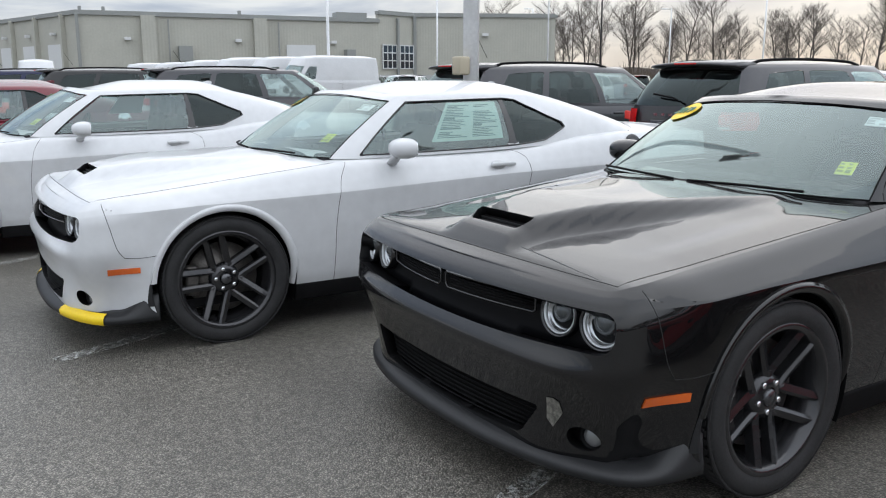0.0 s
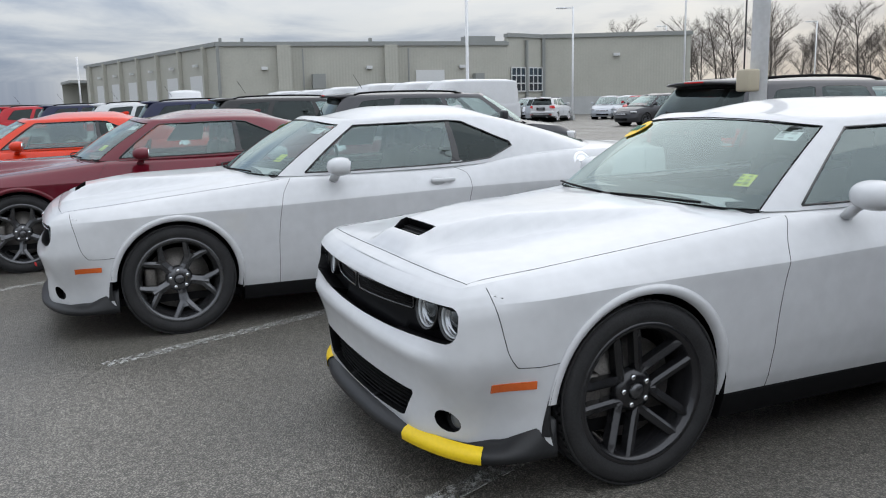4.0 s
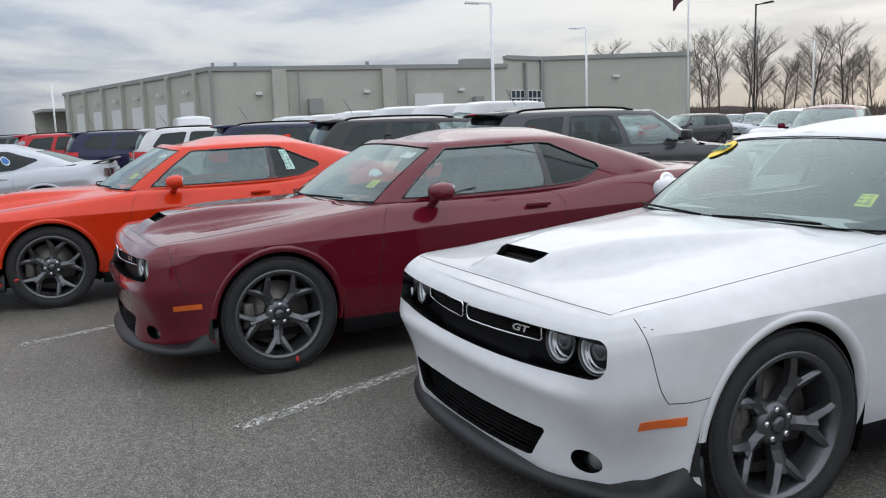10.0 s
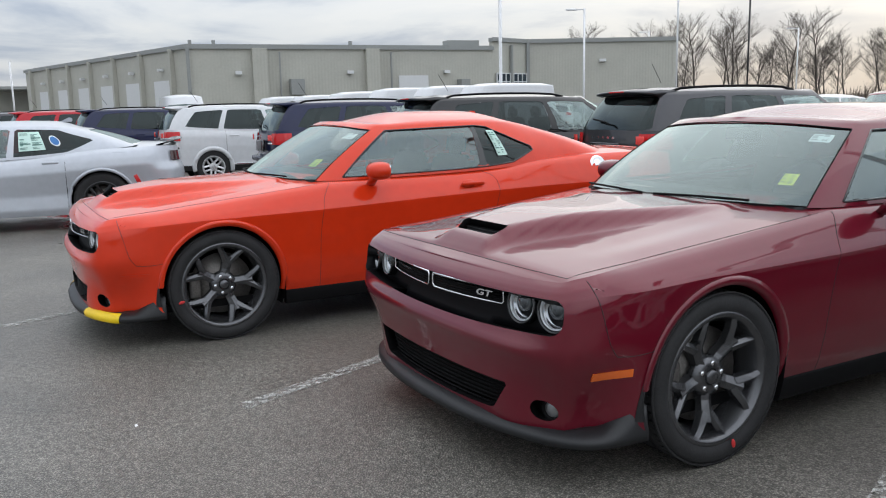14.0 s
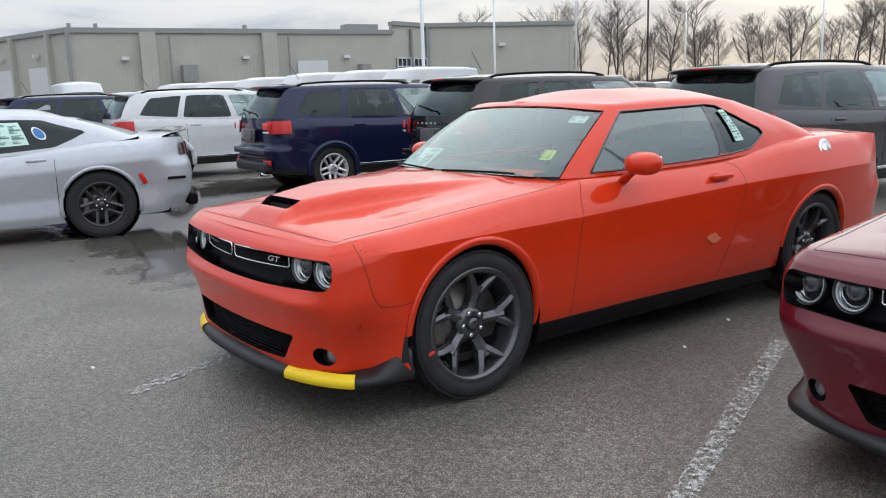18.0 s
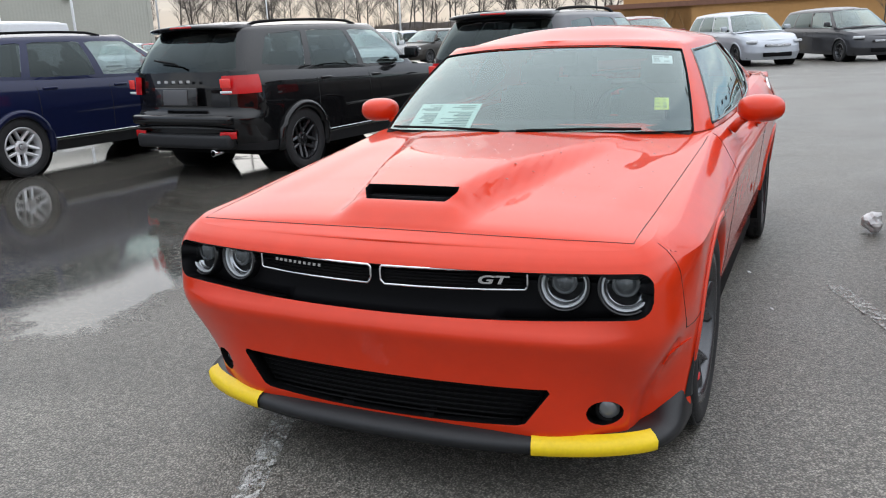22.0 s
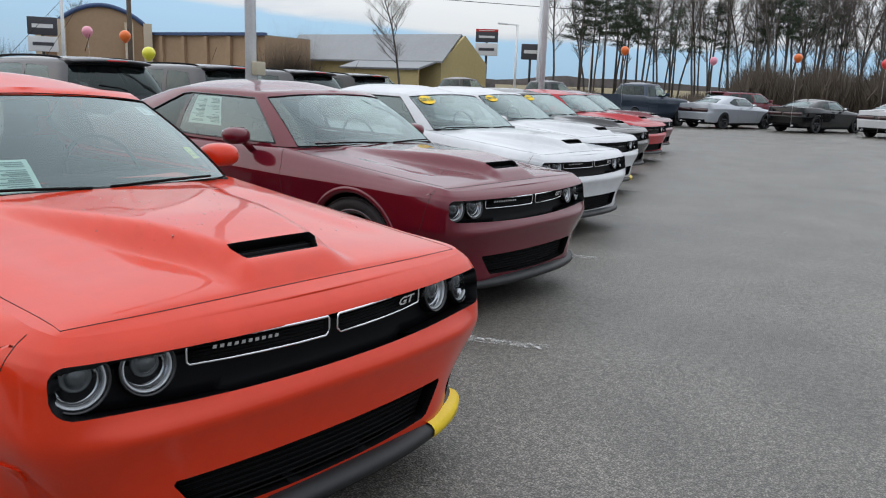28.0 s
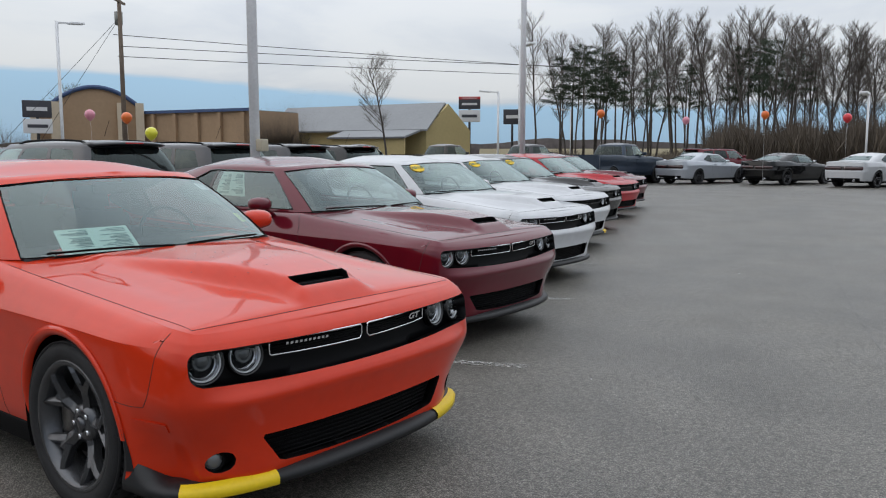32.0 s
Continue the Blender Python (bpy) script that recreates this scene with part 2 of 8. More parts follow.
PAPERGREEN = mat("window_sheet", (0.55, 0.74, 0.67), 0.65, vary=0.05)
INK = mat("printed_ink", (0.10, 0.22, 0.19), 0.7)
INKRED = mat("red_ink", (0.55, 0.03, 0.03), 0.7)
TRIM = mat("dark_interior", (0.013, 0.013, 0.015), 0.8, vary=0.2, scale=15)
SHUT = mat("shut_line", (0.02, 0.02, 0.02), 0.9)
SMOKED = mat("smoked_red_lamp", (0.035, 0.004, 0.005), 0.12, coat=0.8)
FOG = mat("fog_glass", (0.22, 0.225, 0.23), 0.12, coat=0.6, metal=0.4)

# ---- mesh helpers ----
MESHES = {}


def mesh(name, verts, faces, material, smooth=True):
    me = bpy.data.meshes.new(name)
    me.from_pydata([tuple(v) for v in verts], [], [tuple(int(i) for i in f) for f in faces])
    if material:
        me.materials.append(material)
    if smooth:
        me.polygons.foreach_set("use_smooth", [True] * len(me.polygons))
    me.update()
    return me


def put(name, data, parent=None, m=None, label=""):
    ob = new(name, data)
    if parent is not None:
        ob.parent = parent
    if m is not None:
        ob.matrix_local = m
    if label:
        ob["label"] = label
    if data is not None and data.materials and data.materials[0].name in CLEAR:
        ob.visible_shadow = False
    return ob


def bm_mesh(name, bm, material, smooth=True):
    me = bpy.data.meshes.new(name)
    bm.to_mesh(me)
    bm.free()
    if material:
        me.materials.append(material)
    if smooth:
        me.polygons.foreach_set("use_smooth", [True] * len(me.polygons))
    return me


def box_bm(sx, sy, sz, bevel=0.0, segs=2):
    bm = bmesh.new()
    bmesh.ops.create_cube(bm, size=1, matrix=Matrix.Diagonal((sx, sy, sz, 1)))
    if bevel:
        bmesh.ops.bevel(bm, geom=bm.edges[:], offset=bevel, segments=segs, affect="EDGES", profile=0.6)
    return bm


def box_mesh(name, sx, sy, sz, material, bevel=0.0, segs=2):
    return bm_mesh(name, box_bm(sx, sy, sz, bevel, segs), material, bevel > 0 and segs > 1)


def catmull(points, n):
    """n samples along a smooth curve through points; also takes sample places as an array of control indices."""
    p = np.asarray(points, float)
    k = len(p)
    t = np.linspace(0, k - 1, n) if np.isscalar(n) else np.asarray(n, float)
    i = np.clip(t.astype(int), 0, k - 2)
    u = (t - i)[:, None]
    a, b, c, d = p[np.maximum(i - 1, 0)], p[i], p[i + 1], p[np.minimum(i + 2, k - 1)]
    return 0.5 * (2 * b + (c - a) * u + (2 * a - 5 * b + 4 * c - d) * u**2 + (3 * b - a - 3 * c + d) * u**3)


def tube(name, pts, r, material, sides=6, closed=False, taper=None):
    """A round bar along a list of points."""
    p = np.asarray(pts, float)
    n = len(p)
    tan = np.roll(p, -1, 0) - np.roll(p, 1, 0) if closed else np.gradient(p, axis=0)
    tan /= np.maximum(np.linalg.norm(tan, axis=1, keepdims=True), 1e-9)
    ref = np.where(np.abs(tan[:, 2:3]) > 0.9, [[1.0, 0, 0]], [[0, 0, 1.0]])
    a = np.cross(tan, ref)
    a /= np.linalg.norm(a, axis=1, keepdims=True)
    b = np.cross(tan, a)
    rad = np.full(n, r) if taper is None else np.linspace(r, taper, n)
    ang = np.linspace(0, 2 * math.pi, sides, endpoint=False)
    v = p[:, None] + rad[:, None, None] * (a[:, None] * np.cos(ang)[None, :, None] + b[:, None] * np.sin(ang)[None, :, None])
    f = []
    for i in range(n if closed else n - 1):
        j = (i + 1) % n
        f += [(i * sides + k, i * sides + (k + 1) % sides, j * sides + (k + 1) % sides, j * sides + k) for k in range(sides)]
    if not closed:
        f += [tuple(range(sides))[::-1], tuple((n - 1) * sides + k for k in range(sides))]
    return mesh(name, v.reshape(-1, 3), f, material)


def lathe(name, prof, material, n=48, axis="x", smooth=True):
    """A turned solid: profile of (radius, offset along the axis)."""
    a = np.linspace(0, 2 * math.pi, n, endpoint=False)
    v, f = [], []
    for r, o in prof:
        for t in a:
            c, s = r * math.cos(t), r * math.sin(t)
            v.append((o, c, s) if axis == "x" else (c, o, s) if axis == "y" else (c, s, o))
    for i in range(len(prof) - 1):
        for k in range(n):
            f.append((i * n + k, i * n + (k + 1) % n, (i + 1) * n + (k + 1) % n, (i + 1) * n + k))
    return mesh(name, v, f, material, smooth)


def plate(name, pts, depth, material, bevel=0.0):
    """A flat shape in the xz plane, given depth along y."""
    bm = bmesh.new()
    vs = [bm.verts.new((x, 0, z)) for x, z in pts]
    bm.faces.new(vs)
    out = bmesh.ops.extrude_face_region(bm, geom=bm.faces[:])
    bmesh.ops.translate(bm, verts=[g for g in out["geom"] if isinstance(g, bmesh.types.BMVert)], vec=(0, depth, 0))
    bmesh.ops.recalc_face_normals(bm, faces=bm.faces[:])
    if bevel:
        bmesh.ops.bevel(bm, geom=bm.edges[:], offset=bevel, segments=2, affect="EDGES")
    return bm_mesh(name, bm, material, False)


def lettering(name, text, size, material, depth=0.004, bold=0.0, lean=0.0):
    cu = bpy.data.curves.new(name, "FONT")
    cu.body, cu.size, cu.extrude, cu.align_x, cu.align_y = text, size, depth / 2, "CENTER", "CENTER"
    cu.offset, cu.shear = bold, lean
    ob = bpy.data.objects.new(name, cu)
    scene.collection.objects.link(ob)
    me = bpy.data.meshes.new_from_object(ob.evaluated_get(bpy.context.evaluated_depsgraph_get()))
    bpy.data.objects.remove(ob)
    me.materials.clear()
    me.materials.append(material)
    return me

# ---- vehicles ----


def prof(pairs, x):
    a = np.asarray(pairs, float)
    return np.interp(x, a[:, 0], a[:, 1])


def smooth01(a, b, x):
    t = np.clip((x - a) / (b - a), 0, 1)
    return t * t * (3 - 2 * t)


class Shell:
    """A half surface P(a, v) on a grid, cut into regions along smooth lines and mirrored."""

    def __init__(self, place, a, v):
        self.place = place
        self.A, self.V = np.meshgrid(np.asarray(a, float), np.asarray(v, float), indexing="ij")
        self.da, self.dv = np.diff(a).mean(), np.diff(v).mean()
        n, m = self.A.shape
        i, j = np.meshgrid(np.arange(n - 1), np.arange(m - 1), indexing="ij")
        i, j = i.ravel(), j.ravel()
        self.faces = np.stack([i * m + j, (i + 1) * m + j, (i + 1) * m + j + 1, i * m + j + 1], 1)
        self.region = np.zeros(len(self.faces), int)

    def cut(self, number, sdf, over=0):
        for _ in range(1):
            F = sdf(self.place(self.A, self.V), self.A, self.V).ravel()
            inside = (F[self.faces].mean(1) < 0) & (self.region == over)
            other = (~inside) & (self.region == over)
            cnt = np.zeros((2, F.size), bool)
            cnt[0][self.faces[inside].ravel()] = True
            cnt[1][self.faces[other].ravel()] = True
            edge = (cnt[0] & cnt[1]).reshape(self.A.shape)
        A, V = self.A.copy(), self.V.copy()
        lo_a, hi_a, lo_v, hi_v = A.min(), A.max(), V.min(), V.max()
        for _ in range(4):
            f = sdf(self.place(A, V), A, V)
            ea, ev = self.da * 0.05, self.dv * 0.05
            ga = (sdf(self.place(A + ea, V), A + ea, V) - f) / 0.05
            gv = (sdf(self.place(A, V + ev), A, V + ev) - f) / 0.05
            g2 = np.maximum(ga**2 + gv**2, 1e-8)
            sa, sv = -f * ga / g2, -f * gv / g2
            lim = np.maximum(1, np.hypot(sa, sv) / 0.8)
            A = np.where(edge, A + sa / lim * self.da, A)
            V = np.where(edge, V + sv / lim * self.dv, V)
        ends = (self.A == lo_a) | (self.A == hi_a)
        A = np.where(ends, self.A, A)
        V = np.where((self.V == lo_v) | (self.V == hi_v), self.V, V)
        self.A, self.V = A.clip(lo_a, hi_a), V.clip(lo_v, hi_v)
        self.region[inside] = number
        return self

    def get(self, numbers, push=0.0, skirt=True, mirror=True):
        """Vertices and faces of some regions of both halves; push moves them inwards, with a skirt round the edge."""
        P = self.place(self.A, self.V).reshape(-1, 3)
        F = self.faces[np.isin(self.region, numbers)]
        if push:
            n, m = self.A.shape
            G = P.reshape(n, m, 3)
            N = np.cross(np.gradient(G, axis=1), np.gradient(G, axis=0)).reshape(-1, 3)
            N /= np.maximum(np.linalg.norm(N, axis=1, keepdims=True), 1e-9)
            Q = P + N * push
            if skirt:
                e = np.concatenate([F[:, [0, 1]], F[:, [1, 2]], F[:, [2, 3]], F[:, [3, 0]]])
                key = np.sort(e, 1)
                _, first, count = np.unique(key[:, 0] * 10**7 + key[:, 1], return_index=True, return_counts=True)
                rim = e[first[count == 1]]
                rim = rim[~((np.abs(P[rim[:, 0], 0]) < 1e-5) & (np.abs(P[rim[:, 1], 0]) < 1e-5))]
                k = len(P)
                wall = np.stack([rim[:, 1], rim[:, 0], rim[:, 0] + k, rim[:, 1] + k], 1)
                P, F = np.concatenate([P, Q]), np.concatenate([F + k, wall])
            else:
                P = Q
        if mirror:
            k = len(P)
            mid = np.abs(P[:, 0]) < 1e-5
            twin = np.where(mid, np.arange(k), np.arange(k) + k)
            F = np.concatenate([F, twin[F][:, ::-1]])
            P = np.concatenate([P, P * [-1, 1, 1]])
        used, back = np.unique(F, return_inverse=True)
        P, F = P[used], back.reshape(F.shape)
        # faces look outwards from the middle of the body
        nor = np.cross(P[F[:, 2]] - P[F[:, 0]], P[F[:, 3]] - P[F[:, 1]])
        mid = P[F].mean(1) - np.array([0, 2.6, 0.62])
        if (nor * mid).sum() < 0:
            F = F[:, ::-1]
        return P, F

    def part(self, name, numbers, material, parent, push=0.0, label="", mirror=True, skirt=True):
        v, f = self.get(numbers, push, skirt, mirror)
        return put(name, mesh(name, v, f, material), parent, None, label)


def lower_shell(s):
    """The walls of the body, from the sill to the shoulder, all the way round."""
    o = np.asarray(s["outline"], float)
    o = np.concatenate([o[1:2] * [-1, 1], o, o[-2:-1] * [-1, 1]])
    dense = catmull(o, np.linspace(1, len(o) - 2, 1500))
    dense[0, 0] = dense[-1, 0] = 0
    step = np.hypot(*np.diff(dense, axis=0).T)
    arc = np.r_[0, np.cumsum(step)]
    L = arc[-1]
    tan = np.gradient(dense, arc, axis=0)
    nor = np.stack([tan[:, 1], -tan[:, 0]], 1)
    nor /= np.linalg.norm(nor, axis=1, keepdims=True)
    nor[0], nor[-1] = (0, -1), (0, 1)
    y0, y1 = dense[0, 1], dense[-1, 1]

    def place(a, v):
        x, y = np.interp(a, arc, dense[:, 0]), np.interp(a, arc, dense[:, 1])
        nx, ny = np.interp(a, arc, nor[:, 0]), np.interp(a, arc, nor[:, 1])
        wf = 1 - smooth01(s["front"][0], s["front"][1], y)
        wr = smooth01(s["rear"][0], s["rear"][1], y)
        zb, zt = prof(s["zb"], y), prof(s["zt"], y)
        lift = 1 - s.get("soft", 0.0) * np.clip((v - 0.9) / 0.1, 0, 1) ** 2
        z = zb + (zt - zb) * v * lift
        if "zc" in s:
            zc = prof(s["zc"], y)
            z = np.where(v < 0.7, zb + (zc - zb) * v / 0.7, zc + (zt - zc) * (v - 0.7) / 0.3)
        vl = (z - zb) / (zt - zb)
        side = prof(s["side_in"], v) * np.where(v < 0.7, 1 - s.get("untuck", 0.0) * (1 - smooth01(0.62, 1.3, y)), 1.0)
        nose = prof(s["front_in"], vl)
        if "corner_in" in s:
            nose = nose + (prof(s["corner_in"], vl) - nose) * smooth01(0.62, 0.88, x)
        ins = side * (1 - wf - wr) + nose * wf + prof(s["rear_in"], vl) * wr
        if "tuck" in s:
            ins = ins + s["tuck"] * smooth01(0.50, 0.88, x) * (1 - smooth01(0.36, 0.62, y)) * (1 - smooth01(0.10, 0.62, vl))
        if "hip" in s:
            hy, hw, hx = s["hip"]
            ins = ins - hx * np.exp(-((y - hy) / hw) ** 2) * smooth01(0.3, 0.75, v)
        nx2 = np.where(x < 1e-6, 0, nx)
        return np.stack([np.maximum(x - nx2 * ins, 0) * (x > 1e-6), y - ny * ins, z], -1)

    n = int(L / s["cell"])
    return Shell(place, np.linspace(0, L, n), np.linspace(0, 1, s["rows"])), place, L, dense, arc


def top_shell(s, place, n, rows):
    """The bonnet, wing tops, scuttle and boot, inwards from the shoulder."""
    def at(a, r):
        e = place(a, np.ones_like(a))
        x = e[..., 0] * (1 - r)
        y = e[..., 1]
        z = e[..., 2] + prof(s["crown"], y) * (1 - (1 - r) ** s.get("crown_p", 2.4))
        if "top_shape" in s:
            z = z + s["top_shape"](x, y)
        return np.stack([x, y, z], -1)

    return Shell(at, n, np.linspace(0, 1, rows)), at


def house_shell(s, cols=None, rows=22):
    """The glasshouse: pillars and glass from the belt to the roof's edge, and the roof."""
    base, top = np.asarray(s["gh_base"], float), np.asarray(s["gh_top"], float)
    k = len(base) - 1
    ebase, etop = (np.concatenate([q[1:2] * [-1, 1, 1], q, q[-2:-1] * [-1, 1, 1]]) for q in (base, top))

    def at(p, w):
        sh = np.shape(p)
        b, t = catmull(ebase, np.ravel(p) + 1).reshape(*sh, 3), catmull(etop, np.ravel(p) + 1).reshape(*sh, 3)
        q = np.minimum(w, 1)[..., None]
        P = b + (t - b) * q
        bul = 4 * q[..., 0] * (1 - q[..., 0]) * s.get("gh_bulge", 0.03)
        out = P[..., :2] - np.array([0, s["gh_mid"]])
        out = out / np.maximum(np.linalg.norm(out, axis=-1, keepdims=True), 1e-6)
        P = P + np.concatenate([out * bul[..., None], 0.25 * bul[..., None]], -1)
        r = np.clip(w - 1, 0, 1)
        P[..., 0] *= 1 - r
        P[..., 1] += (s["gh_mid"] - P[..., 1]) * r * 0.0
        yf, yr = top[0, 1], top[-1, 1]
        ends = smooth01(yf - 0.02, yf + 0.55, P[..., 1]) * (1 - smooth01(yr - 0.45, yr + 0.02, P[..., 1]))
        P[..., 2] += s["roof"] * (1 - (1 - r) ** 2.2) * ends
        P[..., 0] = np.where((p < 1e-6) | (p > k - 1e-6), 0, P[..., 0])
        return P

    w = np.r_[np.linspace(0, 1, rows), np.linspace(1, 2, 11)[1:]]
    return Shell(at, np.linspace(0, k, cols or 12 * k + 1), w), at


def poly_sdf(pts):
    """A signed distance for a convex polygon in the (p, w) sheet, given counter-clockwise; p counts a fifth of w."""
    q = np.asarray(pts, float) * [0.35, 1]

    def sdf(P, a, v):
        d = None
        for (x0, y0), (x1, y1) in zip(q, np.roll(q, -1, 0)):
            ln = math.hypot(x1 - x0, y1 - y0)
            h = ((a * 0.35 - x0) * (y1 - y0) - (v - y0) * (x1 - x0)) / ln
            d = h if d is None else np.maximum(d, h)
        return d

    return sdf


def along(at, pts, n=8):
    """Points on a sheet along straight runs in its (p, w) terms."""
    q = np.asarray(pts, float)
    t = np.concatenate([np.linspace(q[i], q[i + 1], n, endpoint=False) for i in range(len(q) - 1)] + [q[-1:]])
    return at(t[:, 0], t[:, 1])


def both_sides(name, make, parent, label=""):
    for sgn in (1, -1):
        make(sgn)


def wheel_meshes(key, R, W, rim_mat, style, rim_r):
    """The meshes of a wheel whose axle is x and whose outer face looks to +x."""
    if key in MESHES:
        return MESHES[key]
    h = W / 2
    r0 = rim_r
    tyre_prof = [(r0 - 0.012, -h * 0.8), (r0 + 0.01, -h * 0.93), (R * 0.86, -h), (R * 0.965, -h * 0.90), (R * 0.995, -h * 0.74)]
    groove = []
    for g in (-0.42, 0.0, 0.42):
        groove += [(R, (g - 0.08) * W * 0.9), (R - 0.009, (g - 0.07) * W * 0.9), (R - 0.009, (g + 0.07) * W * 0.9), (R, (g + 0.08) * W * 0.9)]
    tyre_prof += groove + [(R * 0.995, h * 0.74), (R * 0.965, h * 0.90), (R * 0.93, h * 0.975), (R * 0.86, h), (r0 + 0.022, h * 0.96), (r0 + 0.01, h * 0.90), (r0 - 0.012, h * 0.8)]
    tyre = lathe("tyre", tyre_prof, RUBBER, 60)
    # shoulder blocks: short ribs across the tread's edges
    tread = []
    for side in (-1, 1):
        bv, bf = [], []
        for k in range(64):
            a0 = 2 * math.pi * k / 64
            c = []
            for da, rr in ((-0.030, R * 0.962), (0.030, R * 0.962), (0.030, R * 1.001), (-0.030, R * 1.001)):
                for o in (0.56, 0.93 if rr < R * 0.99 else 0.76):
                    c.append((side * h * o, rr * math.cos(a0 + da), rr * math.sin(a0 + da)))
            i = len(bv)
            bv += c
            bf += [(i, i + 2, i + 4, i + 6), (i + 1, i + 3, i + 5, i + 7), (i + 2, i + 3, i + 5, i + 4), (i + 4, i + 5, i + 7, i + 6), (i, i + 1, i + 7, i + 6)]
        tread.append(mesh("tread_blocks", bv, bf, RUBBER, False))
    barrel = lathe("rim_barrel", [(r0 + 0.012, h * 0.88), (r0 + 0.004, h * 0.93), (r0 - 0.012, h * 0.90), (r0 - 0.022, h * 0.72), (r0 - 0.04, h * 0.3), (r0 - 0.05, -h * 0.8)], rim_mat, 48)
    disc = lathe("brake_disc", [(0.0, h * 0.05), (r0 * 0.74, h * 0.05), (r0 * 0.74, -h * 0.1)], STEEL, 40)
    cap = lathe("hub_cap", [(0, h * 0.66), (0.026, h * 0.655), (0.031, h * 0.60), (0.034, h * 0.45)], RIM if style != "steel" else rim_mat, 20)
    hub = lathe("hub", [(0.036, h * 0.56), (0.055, h * 0.55), (0.082, h * 0.46), (0.088, h * 0.2)], rim_mat, 25)
    nut = lathe("lug_nut", [(0, h * 0.60), (0.010, h * 0.60), (0.012, h * 0.57), (0.012, h * 0.35)], CHROME, 8)

    def arm(outline, face, thick, crown=0.0):
        """A spoke: outline in (radius, across), with its face bowed along x."""
        bm = bmesh.new()
        n = len(outline)
        f = [bm.verts.new((face(r), c, r)) for r, c in outline]
        b = [bm.verts.new((face(r) - thick, c * 1.12, r)) for r, c in outline]
        bm.faces.new(f)
        bm.faces.new(b[::-1])
        for i in range(n):
            j = (i + 1) % n
            bm.faces.new((f[j], f[i], b[i], b[j]))
        bmesh.ops.recalc_face_normals(bm, faces=bm.faces[:])
        bmesh.ops.bevel(bm, geom=[e for e in bm.edges if all(v.co.x > face(v.co.z) - 1e-4 for v in e.verts)], offset=0.004, segments=2, affect="EDGES")
        return bm

    face = lambda r: h * (0.50 + 0.36 * smooth01(0.06, r0, r))

    def blade(bm, path, widths, drop=0.014, thick=0.034, lean=0.0):
        """A faceted arm: a ridge along its middle with a face falling away on each side."""
        rows = []
        p = np.array(path, float)
        tan = np.gradient(p, axis=0)
        tan /= np.linalg.norm(tan, axis=1, keepdims=True)
        for (r, c), (tr, tc), wd in zip(p, tan, widths):
            x = face(r)
            row = []
            for k, d in ((-1, drop), (lean, 0.0), (1, drop)):
                row.append(bm.verts.new((x - d, c + tr * wd * k, r - tc * wd * k)))
            for k in (1, -1):
                row.append(bm.verts.new((x - drop - thick, c + tr * wd * k * 1.15, r - tc * wd * k * 1.15)))
            rows.append(row)
        for q in range(len(rows) - 1):
            for i in range(5):
                j = (i + 1) % 5
                bm.faces.new((rows[q][i], rows[q][j], rows[q + 1][j], rows[q + 1][i]))
        bm.faces.new(rows[0][::-1])
        bm.faces.new(rows[-1])

    if style == "y":
        bm = bmesh.new()
        blade(bm, [(0.04, 0), (0.10, 0), (0.150, 0), (0.185, 0)], [0.034, 0.027, 0.030, 0.036])
        for k in (-1, 1):
            blade(bm, [(0.150, 0.010 * k), (0.180, 0.030 * k), (0.215, 0.055 * k), (r0 - 0.006, 0.100 * k)], [0.020, 0.020, 0.017, 0.011], 0.012, 0.03, -0.2 * k)
        bmesh.ops.recalc_face_normals(bm, faces=bm.faces[:])
        spokes = 5
    elif style == "split":
        bm = bmesh.new()
        blade(bm, [(0.035, 0), (0.055, 0), (0.075, 0), (0.095, 0)], [0.026, 0.020, 0.020, 0.022], 0.010, 0.036)
        for k in (-1, 1):
            blade(bm, [(0.074 + 0.161 * u, (0.001 + 0.113 * u) * k) for u in (0, 0.2, 0.5, 0.8, 1.0)], [0.016, 0.018, 0.018, 0.018, 0.016], 0.009, 0.036, 0.35 * k)
        bmesh.ops.recalc_face_normals(bm, faces=bm.faces[:])
        spokes = 5
    elif style == "ten":
        bm = arm([(0.05, -0.012), (r0 - 0.012, -0.016), (r0 - 0.012, 0.016), (0.05, 0.012)], face, 0.03)
        spokes = 10
    else:
        bm = arm([(0.05, -0.026), (r0 * 0.6, -0.030), (r0 - 0.012, -0.05), (r0 - 0.012, 0.05), (r0 * 0.6, 0.030), (0.05, 0.026)], face, 0.02)
        spokes = 7
    spoke = bm_mesh("spoke", bm, rim_mat, False)
    MESHES[key] = (tyre, tread, barrel, disc, cap, hub, nut, spoke, spokes)
    return MESHES[key]


def joined(name, pieces, material):
    """One mesh out of several, each with its pose."""
    v, f = [], []
    for me, m in pieces:
        k = len(v)
        v += [tuple(m @ p.co) for p in me.vertices]
        f += [tuple(i + k for i in p.vertices) for p in me.polygons]
    return mesh(name, v, f, material, False)


